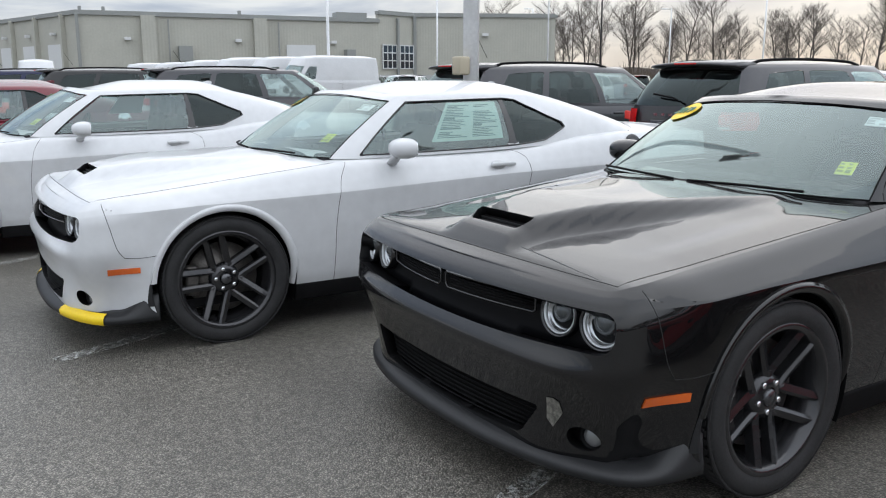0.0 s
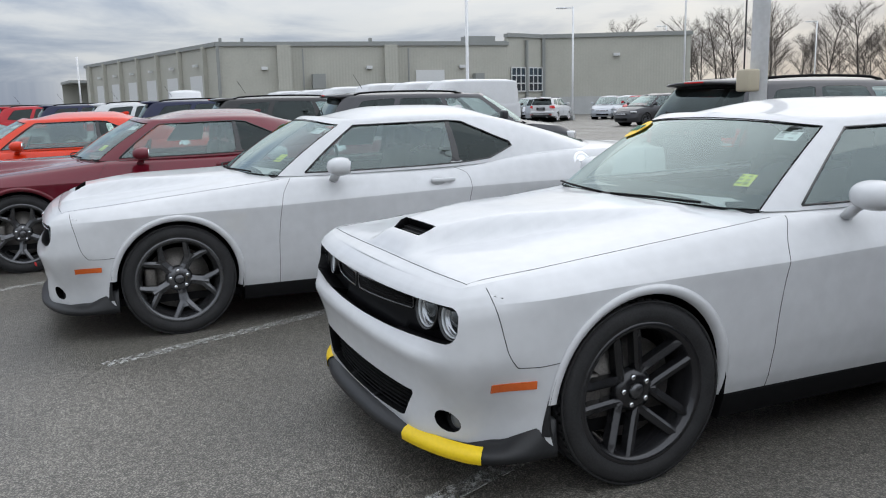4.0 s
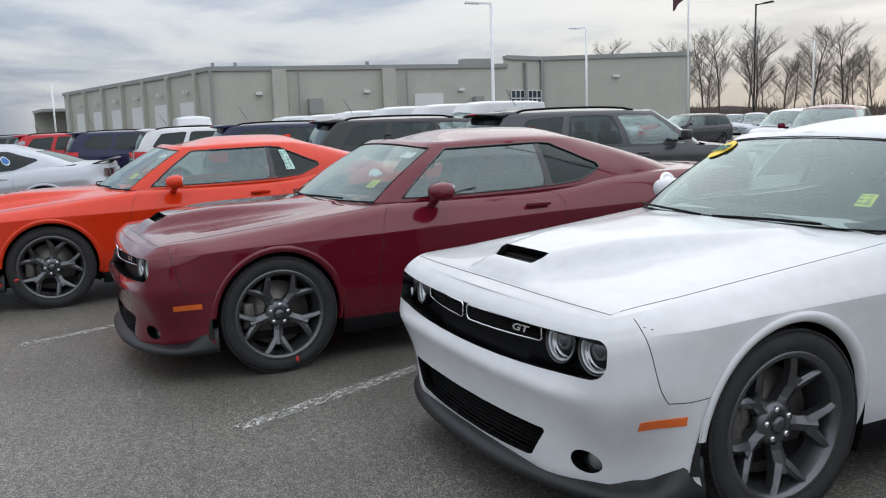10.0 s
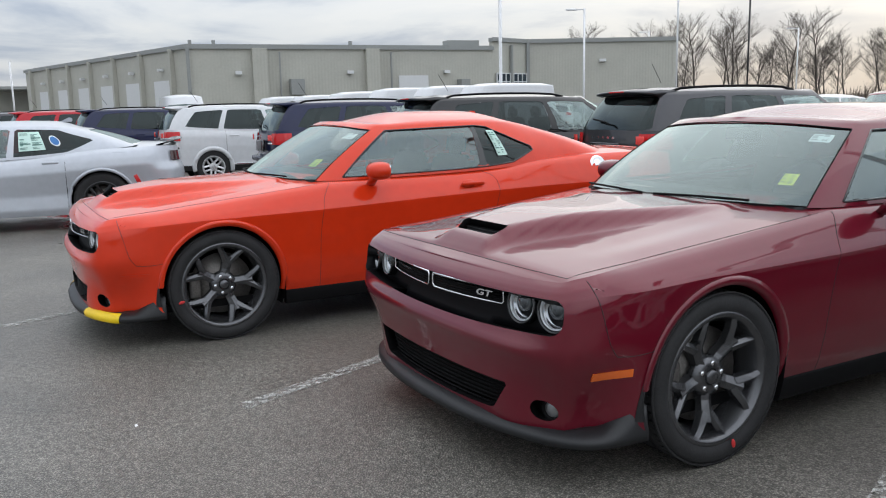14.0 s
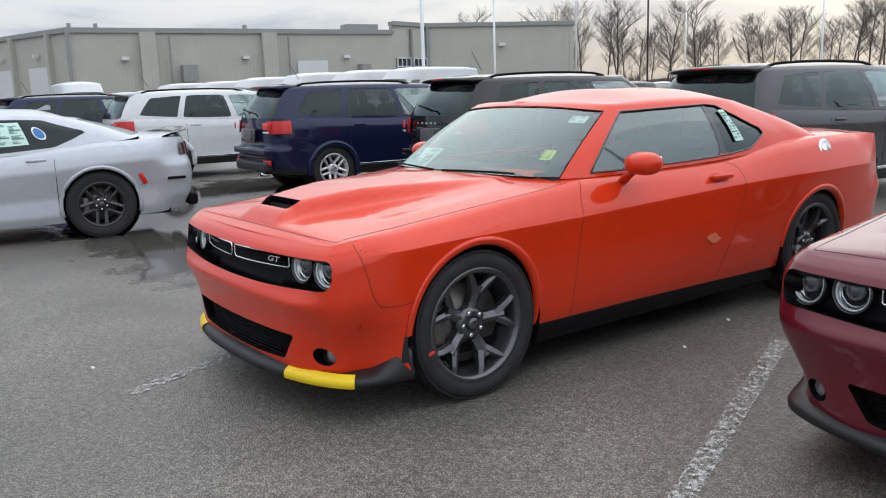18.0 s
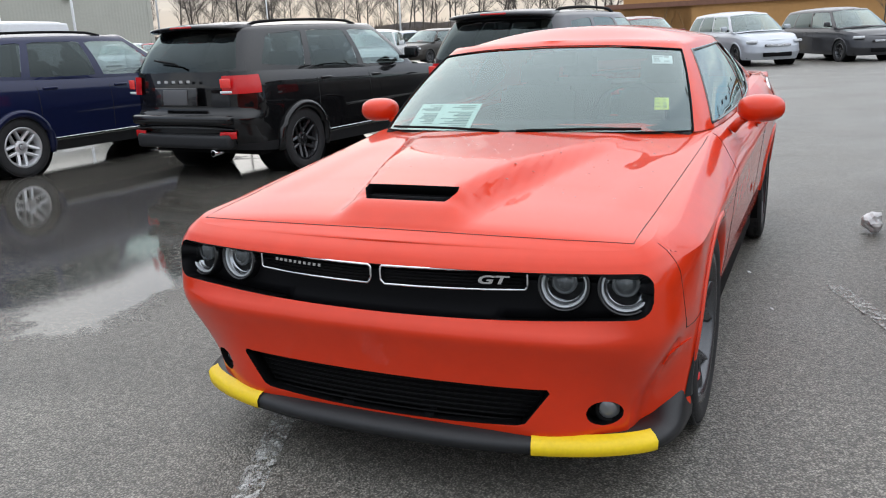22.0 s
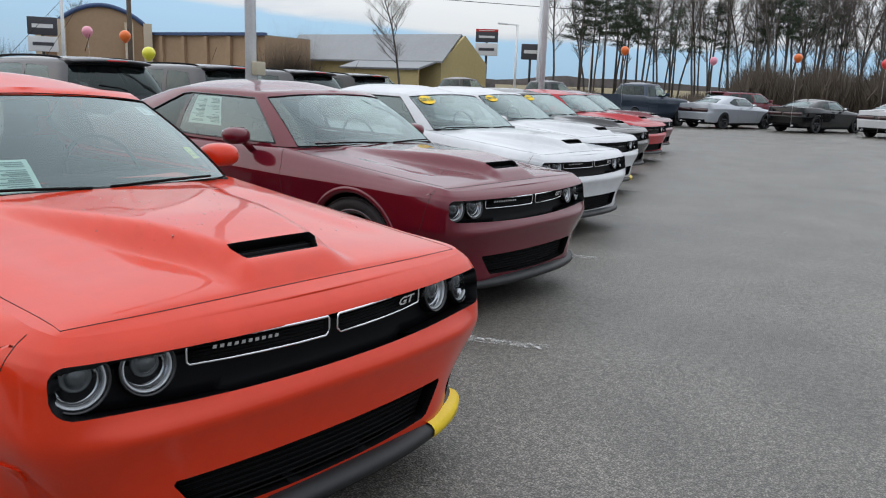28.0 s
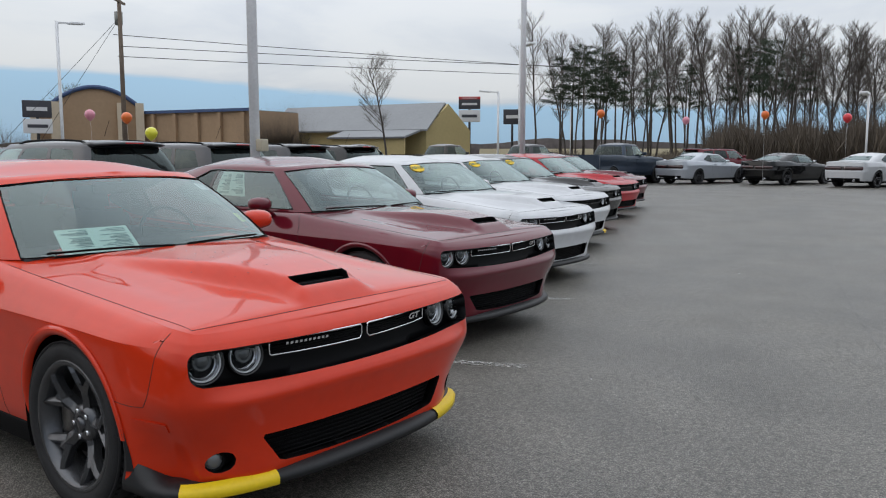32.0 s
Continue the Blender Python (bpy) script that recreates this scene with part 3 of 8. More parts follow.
def add_wheel(parent, x, y, R, key, W=0.245, rim_mat=None, style="y", rim_r=0.254, spin=0.0, fine=True, sticker=None):
    tyre, tread, barrel, disc, cap, hub, nut, spoke, spokes = wheel_meshes(key, R, W, rim_mat, style, rim_r)
    sgn = 1 if x > 0 else -1
    w = put("wheel", tyre, parent, pose(x - sgn * W / 2, y, R, spin, 0, 0 if sgn > 0 else 180))
    if fine:
        for t in tread:
            put("tread", t, w)
        put("brake_disc", disc, w)
        put("brake_caliper", box_mesh("brake_caliper", 0.07, 0.075, 0.17, STEEL, 0.02), w, pose(0, 0, 0, 90 - spin) @ pose(W * 0.03, 0, rim_r * 0.66, 90))
        for i in range(5):
            put("lug_nut", nut, w, pose(0, 0, 0, 72 * i + 36) @ pose(0, 0, 0.057))
    if not fine:
        if key + "rim" not in MESHES:
            MESHES[key + "rim"] = joined("rim", [(barrel, pose(0, 0, 0)), (hub, pose(0, 0, 0)), (cap, pose(0, 0, 0))] + [(spoke, pose(0, 0, 0, 360 / spokes * i)) for i in range(spokes)], rim_mat)
        put("rim", MESHES[key + "rim"], w)
        return w
    put("rim", barrel, w, None, "dark alloy rim" if rim_mat is not RIMSILVER else "silver rim")
    put("hub", hub, w)
    put("hub_cap", cap, w)
    for i in range(spokes):
        put("spoke", spoke, w, pose(0, 0, 0, 360 / spokes * i))
    return w


def recolour(ob, base, new_paint):
    """Gives the painted parts of a copy a paint of their own."""
    for o in (ob, *ob.children_recursive):
        for slot in getattr(o, "material_slots", ()):
            if slot.material in base:
                slot.link = "OBJECT"
                slot.material = new_paint
    return ob


def seat_mesh():
    if "seat" not in MESHES:
        bm = bmesh.new()
        for m, sx, sy, sz in ((pose(0, 0, 0.12), 0.48, 0.52, 0.18), (pose(0, 0.30, 0.42, -14), 0.46, 0.14, 0.58), (pose(0, 0.40, 0.78, -10), 0.24, 0.09, 0.18)):
            b = bmesh.ops.create_cube(bm, size=1, matrix=m @ Matrix.Diagonal((sx, sy, sz, 1)))
        bmesh.ops.bevel(bm, geom=bm.edges[:], offset=0.035, segments=2, affect="EDGES")
        MESHES["seat"] = bm_mesh("seat", bm, TRIM)
    return MESHES["seat"]


def sheet_thing(name, w, h, rows, parent, m, paper, lined=True, ink=None, bars=None):
    """A printed sheet behind glass, with bars for its writing."""
    p = put(name, box_mesh(name, w, 0.0015, h, paper), parent, m)
    if lined:
        v, f = [], []
        rnd = random.Random(rows * 7 + int(w * 100))
        for i in range(rows):
            z = h * 0.42 - h * 0.84 * i / max(rows - 1, 1)
            for x0, x1 in ((-0.45, -0.02), (0.03, 0.46)):
                if rnd.random() < 0.85:
                    a, b = w * (x0 + 0.04 * rnd.random()), w * (x0 + (x1 - x0) * (0.35 + 0.62 * rnd.random()))
                    t = h * 0.011 if rnd.random() < 0.85 else h * 0.03
                    k = len(v)
                    v += [(a, -0.0022, z - t), (b, -0.0022, z - t), (b, -0.0022, z + t), (a, -0.0022, z + t)]
                    f.append((k, k + 1, k + 2, k + 3))
        put("printed_lines", mesh("printed_lines", v, f, ink or INK, False), p)
    return p


def coupe_spec():
    def top_shape(x, y):
        # the scoop stands on a raised middle that widens back to the windshield, with a hollow on each side
        hw = 0.205 + np.clip(y - 0.47, 0, 1.2) * 0.27
        side = 1 - smooth01(hw - 0.035, hw + 0.05, np.abs(x))
        lip = (0.044 * smooth01(0.28, 0.39, y) + 0.027 * smooth01(0.39, 0.465, y)) * side * (1 - 0.9 * smooth01(0.6, 1.5, y))
        valley = 0.012 * smooth01(0.45, 0.8, y) * (1 - smooth01(1.1, 1.5, y)) * (1 - side) * (1 - smooth01(0.55, 0.70, np.abs(x)))
        return (lip - valley) * (y < 1.75)

    return dict(
        outline=[(0, 0.125), (0.30, 0.130), (0.55, 0.146), (0.73, 0.172), (0.845, 0.212), (0.905, 0.298), (0.930, 0.45), (0.939, 0.62), (0.942, 0.95), (0.940, 1.4), (0.94, 2.0), (0.945, 2.7),
                 (0.95, 3.3), (0.96, 3.85), (0.95, 4.35), (0.915, 4.70), (0.84, 4.92), (0.62, 5.02), (0.3, 5.055), (0, 5.06)],
        cell=0.024, rows=45, untuck=0.75, front=(0.33, 0.60), rear=(4.55, 4.85), soft=0.0,
        zb=[(0.1, 0.19), (0.6, 0.20), (1.25, 0.255), (1.4, 0.262), (3.4, 0.255), (4.5, 0.27), (5.1, 0.30)],
        zc=[(0.1, 0.735), (0.3, 0.762), (0.4, 0.775), (0.84, 0.794), (1.66, 0.806), (2.9, 0.848), (3.6, 0.862), (4.6, 0.862), (5.1, 0.85)],
        zt=[(0.1, 0.805), (0.2, 0.820), (0.31, 0.834), (0.45, 0.846), (0.6, 0.858), (1.0, 0.898), (1.5, 0.950), (1.75, 0.976), (2.0, 0.984), (2.9, 0.994), (3.2, 1.012), (3.6, 1.055), (4.0, 1.075), (4.5, 1.075), (5.1, 1.045)],
        side_in=[(0, 0.085), (0.08, 0.062), (0.25, 0.036), (0.45, 0.019), (0.60, 0.009), (0.695, 0.0), (0.725, 0.006), (0.80, 0.028), (0.90, 0.064), (0.95, 0.086), (0.98, 0.106), (1, 0.13)],
        front_in=[(0, 0.060), (0.10, 0.040), (0.25, 0.036), (0.33, 0.034), (0.42, 0.026), (0.52, 0.010), (0.575, -0.003), (0.595, -0.005), (0.62, 0.002), (0.655, 0.024), (0.70, 0.034), (0.85, 0.036), (0.88, 0.040), (0.92, 0.050), (0.95, 0.064), (0.975, 0.082), (1, 0.105)],
        corner_in=[(0, 0.062), (0.10, 0.046), (0.25, 0.040), (0.42, 0.028), (0.52, 0.017), (0.59, 0.012), (0.65, 0.013), (0.72, 0.016), (0.85, 0.022), (0.90, 0.034), (0.95, 0.056), (0.975, 0.076), (1, 0.10)],
        rear_in=[(0, 0.06), (0.2, 0.03), (0.5, 0.0), (0.62, 0.02), (0.9, 0.04), (1, 0.05)],
        hip=(3.75, 0.55, 0.014), tuck=0.085,
        crown=[(0.1, 0.0), (0.22, 0.004), (0.30, 0.022), (0.42, 0.030), (0.6, 0.040), (0.8, 0.050), (1.3, 0.060), (1.7, 0.050), (3.5, 0.06), (4.2, 0.05), (4.9, 0.03)], top_shape=top_shape,
        gh_base=[(0, 1.46, 1.0), (0.42, 1.50, 0.998), (0.68, 1.62, 0.99), (0.80, 1.82, 0.984), (0.835, 2.35, 0.988), (0.842, 2.85, 0.996), (0.835, 3.3, 1.015), (0.80, 3.75, 1.055),
                 (0.745, 4.15, 1.085), (0.42, 4.40, 1.105), (0, 4.46, 1.115)],
        gh_top=[(0, 2.10, 1.382), (0.32, 2.12, 1.378), (0.55, 2.19, 1.362), (0.61, 2.32, 1.355), (0.638, 2.62, 1.360), (0.648, 2.9, 1.363), (0.635, 3.15, 1.360), (0.60, 3.38, 1.345),
                (0.52, 3.55, 1.325), (0.28, 3.64, 1.318), (0, 3.66, 1.318)],
        gh_mid=2.9, gh_bulge=0.026, roof=0.085)


def build_coupe():
    """A two-door muscle coupe: nose towards -y, its left side at +x."""
    s = coupe_spec()
    car = new("coupe")
    wall, place, L, dense, arc = lower_shell(s)
    AX1, AX2, R = 0.98, 3.93, 0.364
    flank = dense[:, 0] > 0.6

    def run(y):
        """Length along the outline at which its side passes y."""
        return np.interp(y, dense[flank, 1], arc[flank])


    def arch(yw, r):
        return lambda P, a, v: np.where(P[..., 0] > 0.45, np.hypot(P[..., 1] - yw, (P[..., 2] - R) * 0.99) - r, 1.0)

    wall.cut(1, arch(AX1, 0.418))
    wall.cut(2, arch(AX2, 0.400))

    def band(P, a, v):
        # the dark strip that holds lamps and grille
        x, z = P[..., 0], P[..., 2]
        zl, zh = 0.602 + 0.036 * (x / 0.85) ** 2, 0.752 + 0.014 * (x / 0.85) ** 2
        cx, cz = x - 0.850 + 0.045, np.abs(z - (zl + zh) / 2) - (zh - zl) / 2 + 0.045
        d = np.hypot(np.maximum(cx, 0), np.maximum(cz, 0)) + np.minimum(np.maximum(cx, cz), 0) - 0.045
        return np.where(P[..., 1] < 0.5, d, 1.0)

    def mouth(P, a, v):
        x, z = P[..., 0], P[..., 2]
        d = np.maximum(np.maximum(0.250 + 0.09 * x * x - z, z - 0.388 - 0.03 * x * x), (x - (0.479 + (z - 0.274) * 0.72)) * 0.85)
        return np.where(P[..., 1] < 0.6, d, 1.0)

    def fog(P, a, v):
        return np.where(P[..., 1] < 0.7, np.hypot((P[..., 0] - 0.708) * 0.85, P[..., 2] - 0.313) - 0.043, 1.0)

    def tail(P, a, v):
        d = np.maximum(np.maximum(0.72 - P[..., 2], P[..., 2] - 0.885), P[..., 0] - 0.80)
        return np.where(P[..., 1] > 4.75, d, 1.0)

    wall.cut(3, band)
    wall.cut(4, mouth)
    wall.cut(5, fog)
    wall.cut(6, tail)
    wall.cut(7, lambda P, a, v: np.where(P[..., 1] > 4.7, np.maximum(P[..., 2] - 0.40, P[..., 0] - 0.72), 1.0))
    wall.cut(8, lambda P, a, v: np.where(P[..., 1] > 0.38, 0.7 - v, 1.0))
    wall.part("body", [0], P_ORANGE, car)
    wall.part("shoulder", [8], P_ORANGE, car)
    wall.part("front_panel", [3], PANEL, car, push=0.078, label="recessed black lamp and grille panel")
    wall.part("lower_intake", [4], BLACK, car, push=0.05, label="black lower intake")
    fv, ff = wall.get([5], 0.05, True, False)
    for sgn in (1, -1):
        put("fog_recess", mesh("fog_recess", fv * [sgn, 1, 1], ff if sgn > 0 else ff[:, ::-1], BLACK), car)
    wall.part("tail_panel", [6], GLOSSBLACK, car, push=0.02, label="black tail panel")
    wall.part("rear_diffuser", [7], BLACK, car, push=0.015)

    cols = np.linspace(0, L, int(L / 0.021))
    top, topat = top_shell(s, place, cols, 30)
    hood_half = lambda y: 0.776 + 0.03 * np.clip((y - 0.31) / 1.2, 0, 1)
    hood_front = lambda x: 0.284 + 0.030 * np.abs(x / 0.776) ** 3
    top.cut(1, lambda P, a, v: np.maximum(np.maximum(P[..., 0] - hood_half(P[..., 1]), hood_front(P[..., 0]) - P[..., 1]), P[..., 1] - (1.44 + 0.26 * (P[..., 0] / 0.8) ** 2)))
    top.cut(2, lambda P, a, v: np.maximum(np.maximum(P[..., 0] - 0.79, 1.62 + 0.3 * (P[..., 0] / 0.8) ** 2 - P[..., 1]), P[..., 1] - (4.30 - 0.2 * (P[..., 0] / 0.8) ** 2)))
    # mouth of the bonnet scoop
    top.cut(3, lambda P, a, v: np.maximum(np.abs(P[..., 1] - 0.428) - 0.036, P[..., 0] - (0.168 + (P[..., 1] - 0.430) * 0.62)), over=1)
    top.cut(4, lambda P, a, v: np.where(P[..., 1] < 2.2, np.maximum(np.maximum(1.43 - P[..., 1], P[..., 1] - 1.62), P[..., 0] - 0.70), 1.0))
    top.part("wing_top", [0], P_ORANGE, car)
    top.part("hood", [1], P_ORANGE, car, label="hood with a raised scoop")
    top.part("hood_scoop", [3], BLACK, car, push=0.035, label="black scoop opening")
    top.part("cowl", [4], BLACK, car)
    for i in range(4):
        put("scoop_slat", box_mesh("scoop_slat", 0.28 + 0.020 * i, 0.007, 0.006, SPLIT), car, pose(0, 0.402 + 0.017 * i, 0.878 + 0.0105 * i))

    house, hat = house_shell(s)
    K = len(s["gh_base"]) - 1
    house.cut(1, poly_sdf([(-1, -0.5), (2.42, -0.5), (2.42, 0.89), (-1, 0.93)]))
    SIDE = [(3.06, 0.05), (5.25, 0.05), (5.25, 0.90), (3.06, 0.88)]
    QUARTER = [(5.38, 0.06), (5.95, 0.09), (6.52, 0.28), (6.54, 0.38), (6.15, 0.66), (5.74, 0.87), (5.38, 0.90)]
    house.cut(2, poly_sdf(SIDE))
    house.cut(3, poly_sdf(QUARTER))
    house.cut(4, poly_sdf([(8.35, 0.10), (11, 0.06), (11, 0.95), (8.35, 0.90)]))
    house.cut(5, poly_sdf([(5.20, 0.07), (5.42, 0.08), (5.42, 0.90), (5.20, 0.90)]))
    house.part("roof", [0], P_ORANGE, car, label="roof and pillars")
    house.part("windshield", [1], GLASS, car, push=0.004, skirt=False)
    for sgn, nm in ((1, 2), (-1, 2)):
        for k, title in ((2, "side_window"), (3, "quarter_window")):
            v, f = house.get([k], 0.006, False, False)
            if sgn < 0:
                v, f = v * [-1, 1, 1], f[:, ::-1]
            put(title, mesh(title, v, f, GLASS_DARK if k == 3 else SIDEGLASS), car)
        v, f = house.get([5], 0.004, False, False)
        put("window_post", mesh("window_post", v * [sgn, 1, 1], f if sgn > 0 else f[:, ::-1], GLOSSBLACK), car)
    house.part("rear_window", [4], GLASS_DARK, car, push=0.004, skirt=False)
    # seals round the glass
    seal = along(hat, [(0, 0.01), (2.42, 0.01), (2.42, 0.89), (0, 0.93)], 14)
    seal2 = along(hat, [(3.06, 0.05), (5.38, 0.06), (5.95, 0.09), (6.52, 0.28), (6.54, 0.38), (6.15, 0.66), (5.74, 0.87), (5.38, 0.90), (3.06, 0.88), (3.06, 0.05)], 8)
    for sgn in (1, -1):
        put("windshield_seal", tube("windshield_seal", seal * [sgn, 1, 1], 0.0035, BLACK, 5), car)
        put("window_trim", tube("window_trim", seal2 * [sgn, 1, 1], 0.006, GLOSSBLACK, 5), car)

    # shut lines: door, bonnet, front bumper
    def level(y, z):
        zb, zc, zt = prof(s["zb"], y), prof(s["zc"], y), prof(s["zt"], y)
        return float(np.clip(0.7 * (z - zb) / (zc - zb) if z < zc else 0.7 + 0.3 * (z - zc) / (zt - zc), 0, 1))

    def wall_line(pts):
        q = []
        for y, z in pts:
            q.append(place(np.array(run(y)), np.array(level(y, z))))
        return np.array(q)

    def dens(pts, n=14):
        return catmull(pts, n * (len(pts) - 1))

    door_front = wall_line(dens([(1.75, 0.972), (1.68, 0.86), (1.645, 0.64), (1.64, 0.42), (1.64, 0.27)]))
    door_back = wall_line(dens([(2.97, 0.990), (3.06, 0.93), (3.05, 0.75), (2.96, 0.47), (2.88, 0.27)]))
    bumper = wall_line(dens([(0.345, 0.825), (0.375, 0.72), (0.405, 0.60), (0.44, 0.545)]))
    bumper2 = wall_line(dens([(0.44, 0.545), (0.52, 0.540), (0.605, 0.546)]))
    hood_edge = []
    for y in np.linspace(0.312, 1.68, 30):
        hood_edge.append((hood_half(y), y))
    hood_nose = [(x, hood_front(x)) for x in np.linspace(0, 0.776, 20)]

    nose_part = (dense[:, 1] < 0.66)

    def on_top(pts):
        out = []
        for x, y in pts:
            # the outline that stands at this length of the car
            a = np.interp(y, dense[nose_part, 1], arc[nose_part]) if y < 0.6 else run(y)
            e = place(np.array(a), np.array(1.0))
            for _ in range(6):
                a = a + (y - e[1]) * (1.2 if y > 0.6 else 2.0)
                e = place(np.array(a), np.array(1.0))
            r = 1 - x / max(e[0], 1e-6)
            out.append(topat(np.array(a), np.array(np.clip(r, 0, 1))))
        return np.array(out)

    he, hn = on_top(hood_edge), on_top(hood_nose)
    for sgn in (1, -1):
        for pts in (door_front, door_back, bumper, bumper2, he, hn):
            put("shut_line", tube("shut_line", pts * [sgn, 1, 1], 0.0015, SHUT, 5), car)

    # wheel arch lips and wells
    for yw, r in ((AX1, 0.418), (AX2, 0.400)):
        ang = np.linspace(radians(-12), radians(176), 40)
        ring = []
        for t in ang:
            y, z = yw + r * math.cos(t), R + r * math.sin(t)
            ring.append(place(np.array(run(y)), np.array(level(y, z))))
        ring = np.array(ring)
        rv, rf = [], []
        prof_lip = [(0.0, -0.004), (0.008, 0.006), (-0.010, 0.010), (-0.028, 0.003), (-0.034, -0.02)]
        for k, t in enumerate(ang):
            for dr, dx in prof_lip:
                rv.append((ring[k, 0] + dx, ring[k, 1] + dr * math.cos(t), max(ring[k, 2] + dr * math.sin(t), 0.17)))
        m = len(prof_lip)
        for k in range(len(ang) - 1):
            rf += [(k * m + q, (k + 1) * m + q, (k + 1) * m + q + 1, k * m + q + 1) for q in range(m - 1)]
        wellv, wellf = [], []
        aw = np.linspace(radians(-25), radians(205), 20)
        for t in aw:
            wellv += [(0.90, yw + r * 0.985 * math.cos(t), R + r * 0.985 * math.sin(t)), (0.50, yw + r * math.cos(t), R + r * math.sin(t))]
        for k in range(len(aw) - 1):
            wellf.append((2 * k, 2 * k + 1, 2 * k + 3, 2 * k + 2))
        c0 = len(wellv)
        wellf.append(tuple(2 * k + 1 for k in range(len(aw))))
        for sgn in (1, -1):
            put("wheel_arch_lip", mesh("wheel_arch_lip", np.array(rv) * [sgn, 1, 1], rf if sgn > 0 else [f[::-1] for f in rf], P_ORANGE), car)
            put("wheel_well", mesh("wheel_well", np.array(wellv) * [sgn, 1, 1], wellf, BLACK, False), car)
    # the splitter's ends climb the front edge of the wheel openings
    for sgn in (1, -1):
        fv, ff = [], []
        for k, z in enumerate(np.linspace(0.27, 0.49, 12)):
            y = AX1 - math.sqrt(0.418**2 - (z - R) ** 2) + 0.004
            w = 0.006 + 0.030 * ((0.49 - z) / 0.22) ** 2
            for yy_, dx in ((y, -0.02), (y, 0.006), (y - w * 0.5, 0.008), (y - w, 0.002)):
                q = place(np.array(run(yy_)), np.array(np.clip(0.7 * (z - prof(s["zb"], yy_)) / (prof(s["zc"], yy_) - prof(s["zb"], yy_)), 0, 0.7)))
                fv.append(((q[0] + dx) * sgn, yy_, z))
            if k:
                ff += [((k - 1) * 4 + j, k * 4 + j, k * 4 + j + 1, (k - 1) * 4 + j + 1) for j in range(3)]
        put("splitter_end", mesh("splitter_end", fv, ff if sgn < 0 else [f[::-1] for f in ff], SPLIT), car)
    # underside
    put("underbody", box_mesh("underbody", 1.62, 4.3, 0.05, BLACK), car, pose(0, 2.6, 0.23))
    for sgn in (1, -1):
        put("side_sill", box_mesh("side_sill", 0.05, 2.12, 0.10, BLACK, 0.012), car, pose(sgn * 0.838, 2.45, 0.222))

    # splitter: a lip that follows the nose and climbs towards the wheels
    pts = catmull([(0, 0.112), (0.28, 0.122), (0.505, 0.158), (0.70, 0.220), (0.845, 0.312), (0.902, 0.43), (0.918, 0.60)], 61)
    pts[0, 0] = 0.0
    full = np.concatenate([(pts * [-1, 1])[::-1], pts[1:]])
    tn = np.gradient(full, axis=0)
    nn = np.stack([tn[:, 1], -tn[:, 0]], 1)
    nn /= np.linalg.norm(nn, axis=1, keepdims=True)

    def lip_ring(k, prof_s):
        return [(full[k, 0] + nn[k, 0] * o, full[k, 1] + nn[k, 1] * o, z) for o, z in prof_s]

    sv, sf = [], []
    for k in range(len(full)):
        t = float(smooth01(0.38, 0.60, full[k, 1]))
        h = 0.240 + 0.085 * t
        sv += lip_ring(k, [(-0.12, h + 0.012), (-0.045 + 0.03 * t, h), (-0.010, 0.226 + 0.03 * t), (0, 0.213 + 0.01 * t), (-0.002, 0.188), (-0.12, 0.184)])
    m = 6
    for k in range(len(full) - 1):
        sf += [(k * m + q, (k + 1) * m + q, (k + 1) * m + (q + 1) % m, k * m + (q + 1) % m) for q in range(m)]
    sf += [tuple(range(m)), tuple((len(full) - 1) * m + q for q in range(m))[::-1]]
    put("splitter", mesh("splitter", sv, [f[::-1] for f in sf], SPLIT), car, label="satin black front splitter")
    idx = [k for k in range(len(full)) if 0.495 < full[k, 0] < 0.86 and full[k, 1] < 0.33]
    for sgn in (1, -1):
        gv, gf = [], []
        for k in idx:
            gv += [(x * sgn, y, z) for x, y, z in lip_ring(k, [(-0.034, 0.2425), (-0.008, 0.2315), (0.005, 0.2155), (0.003, 0.187), (-0.014, 0.180)])]
        for k in range(len(idx) - 1):
            gf += [(k * 5 + q, (k + 1) * 5 + q, (k + 1) * 5 + q + 1, k * 5 + q + 1) for q in range(4)]
        put("splitter_guard", mesh("splitter_guard", gv, gf, YELLOW), car, label="yellow shipping guard on the splitter")

    # lamps
    def lamp(x, y, r, turn):
        o = put("headlight", lathe("headlight", [(r * 1.16, 0.02), (r * 1.14, -0.022), (r * 1.07, -0.028), (r * 1.0, -0.018), (r * 0.97, 0.0)], GLOSSBLACK, 32, "y"), car, pose(x, y, 0.708, -6, 0, turn))
        put("halo", lathe("halo", [(r * 0.98, -0.014), (r * 0.96, -0.020), (r * 0.90, -0.018), (r * 0.87, -0.008), (r * 0.89, -0.002)], HALO, 32, "y"), o, None, "pale halo ring")
        put("reflector", lathe("reflector", [(r * 0.90, -0.008), (r * 0.80, -0.002), (r * 0.74, 0.010), (r * 0.70, 0.008), (r * 0.60, 0.026), (r * 0.54, 0.034), (0, 0.036)], REFLECT, 32, "y"), o)
        put("projector", lathe("projector", [(r * 0.56, 0.030), (r * 0.56, -0.004), (r * 0.50, -0.009), (r * 0.47, -0.004), (r * 0.36, -0.014), (r * 0.2, -0.020), (0, -0.022)], BULB, 24, "y"), o, pose(0, 0, r * 0.14), "dark glass projector")
        put("lens", lathe("lens", [(r * 0.99, -0.027), (r * 0.6, -0.036), (0, -0.040)], LENS, 24, "y"), o)

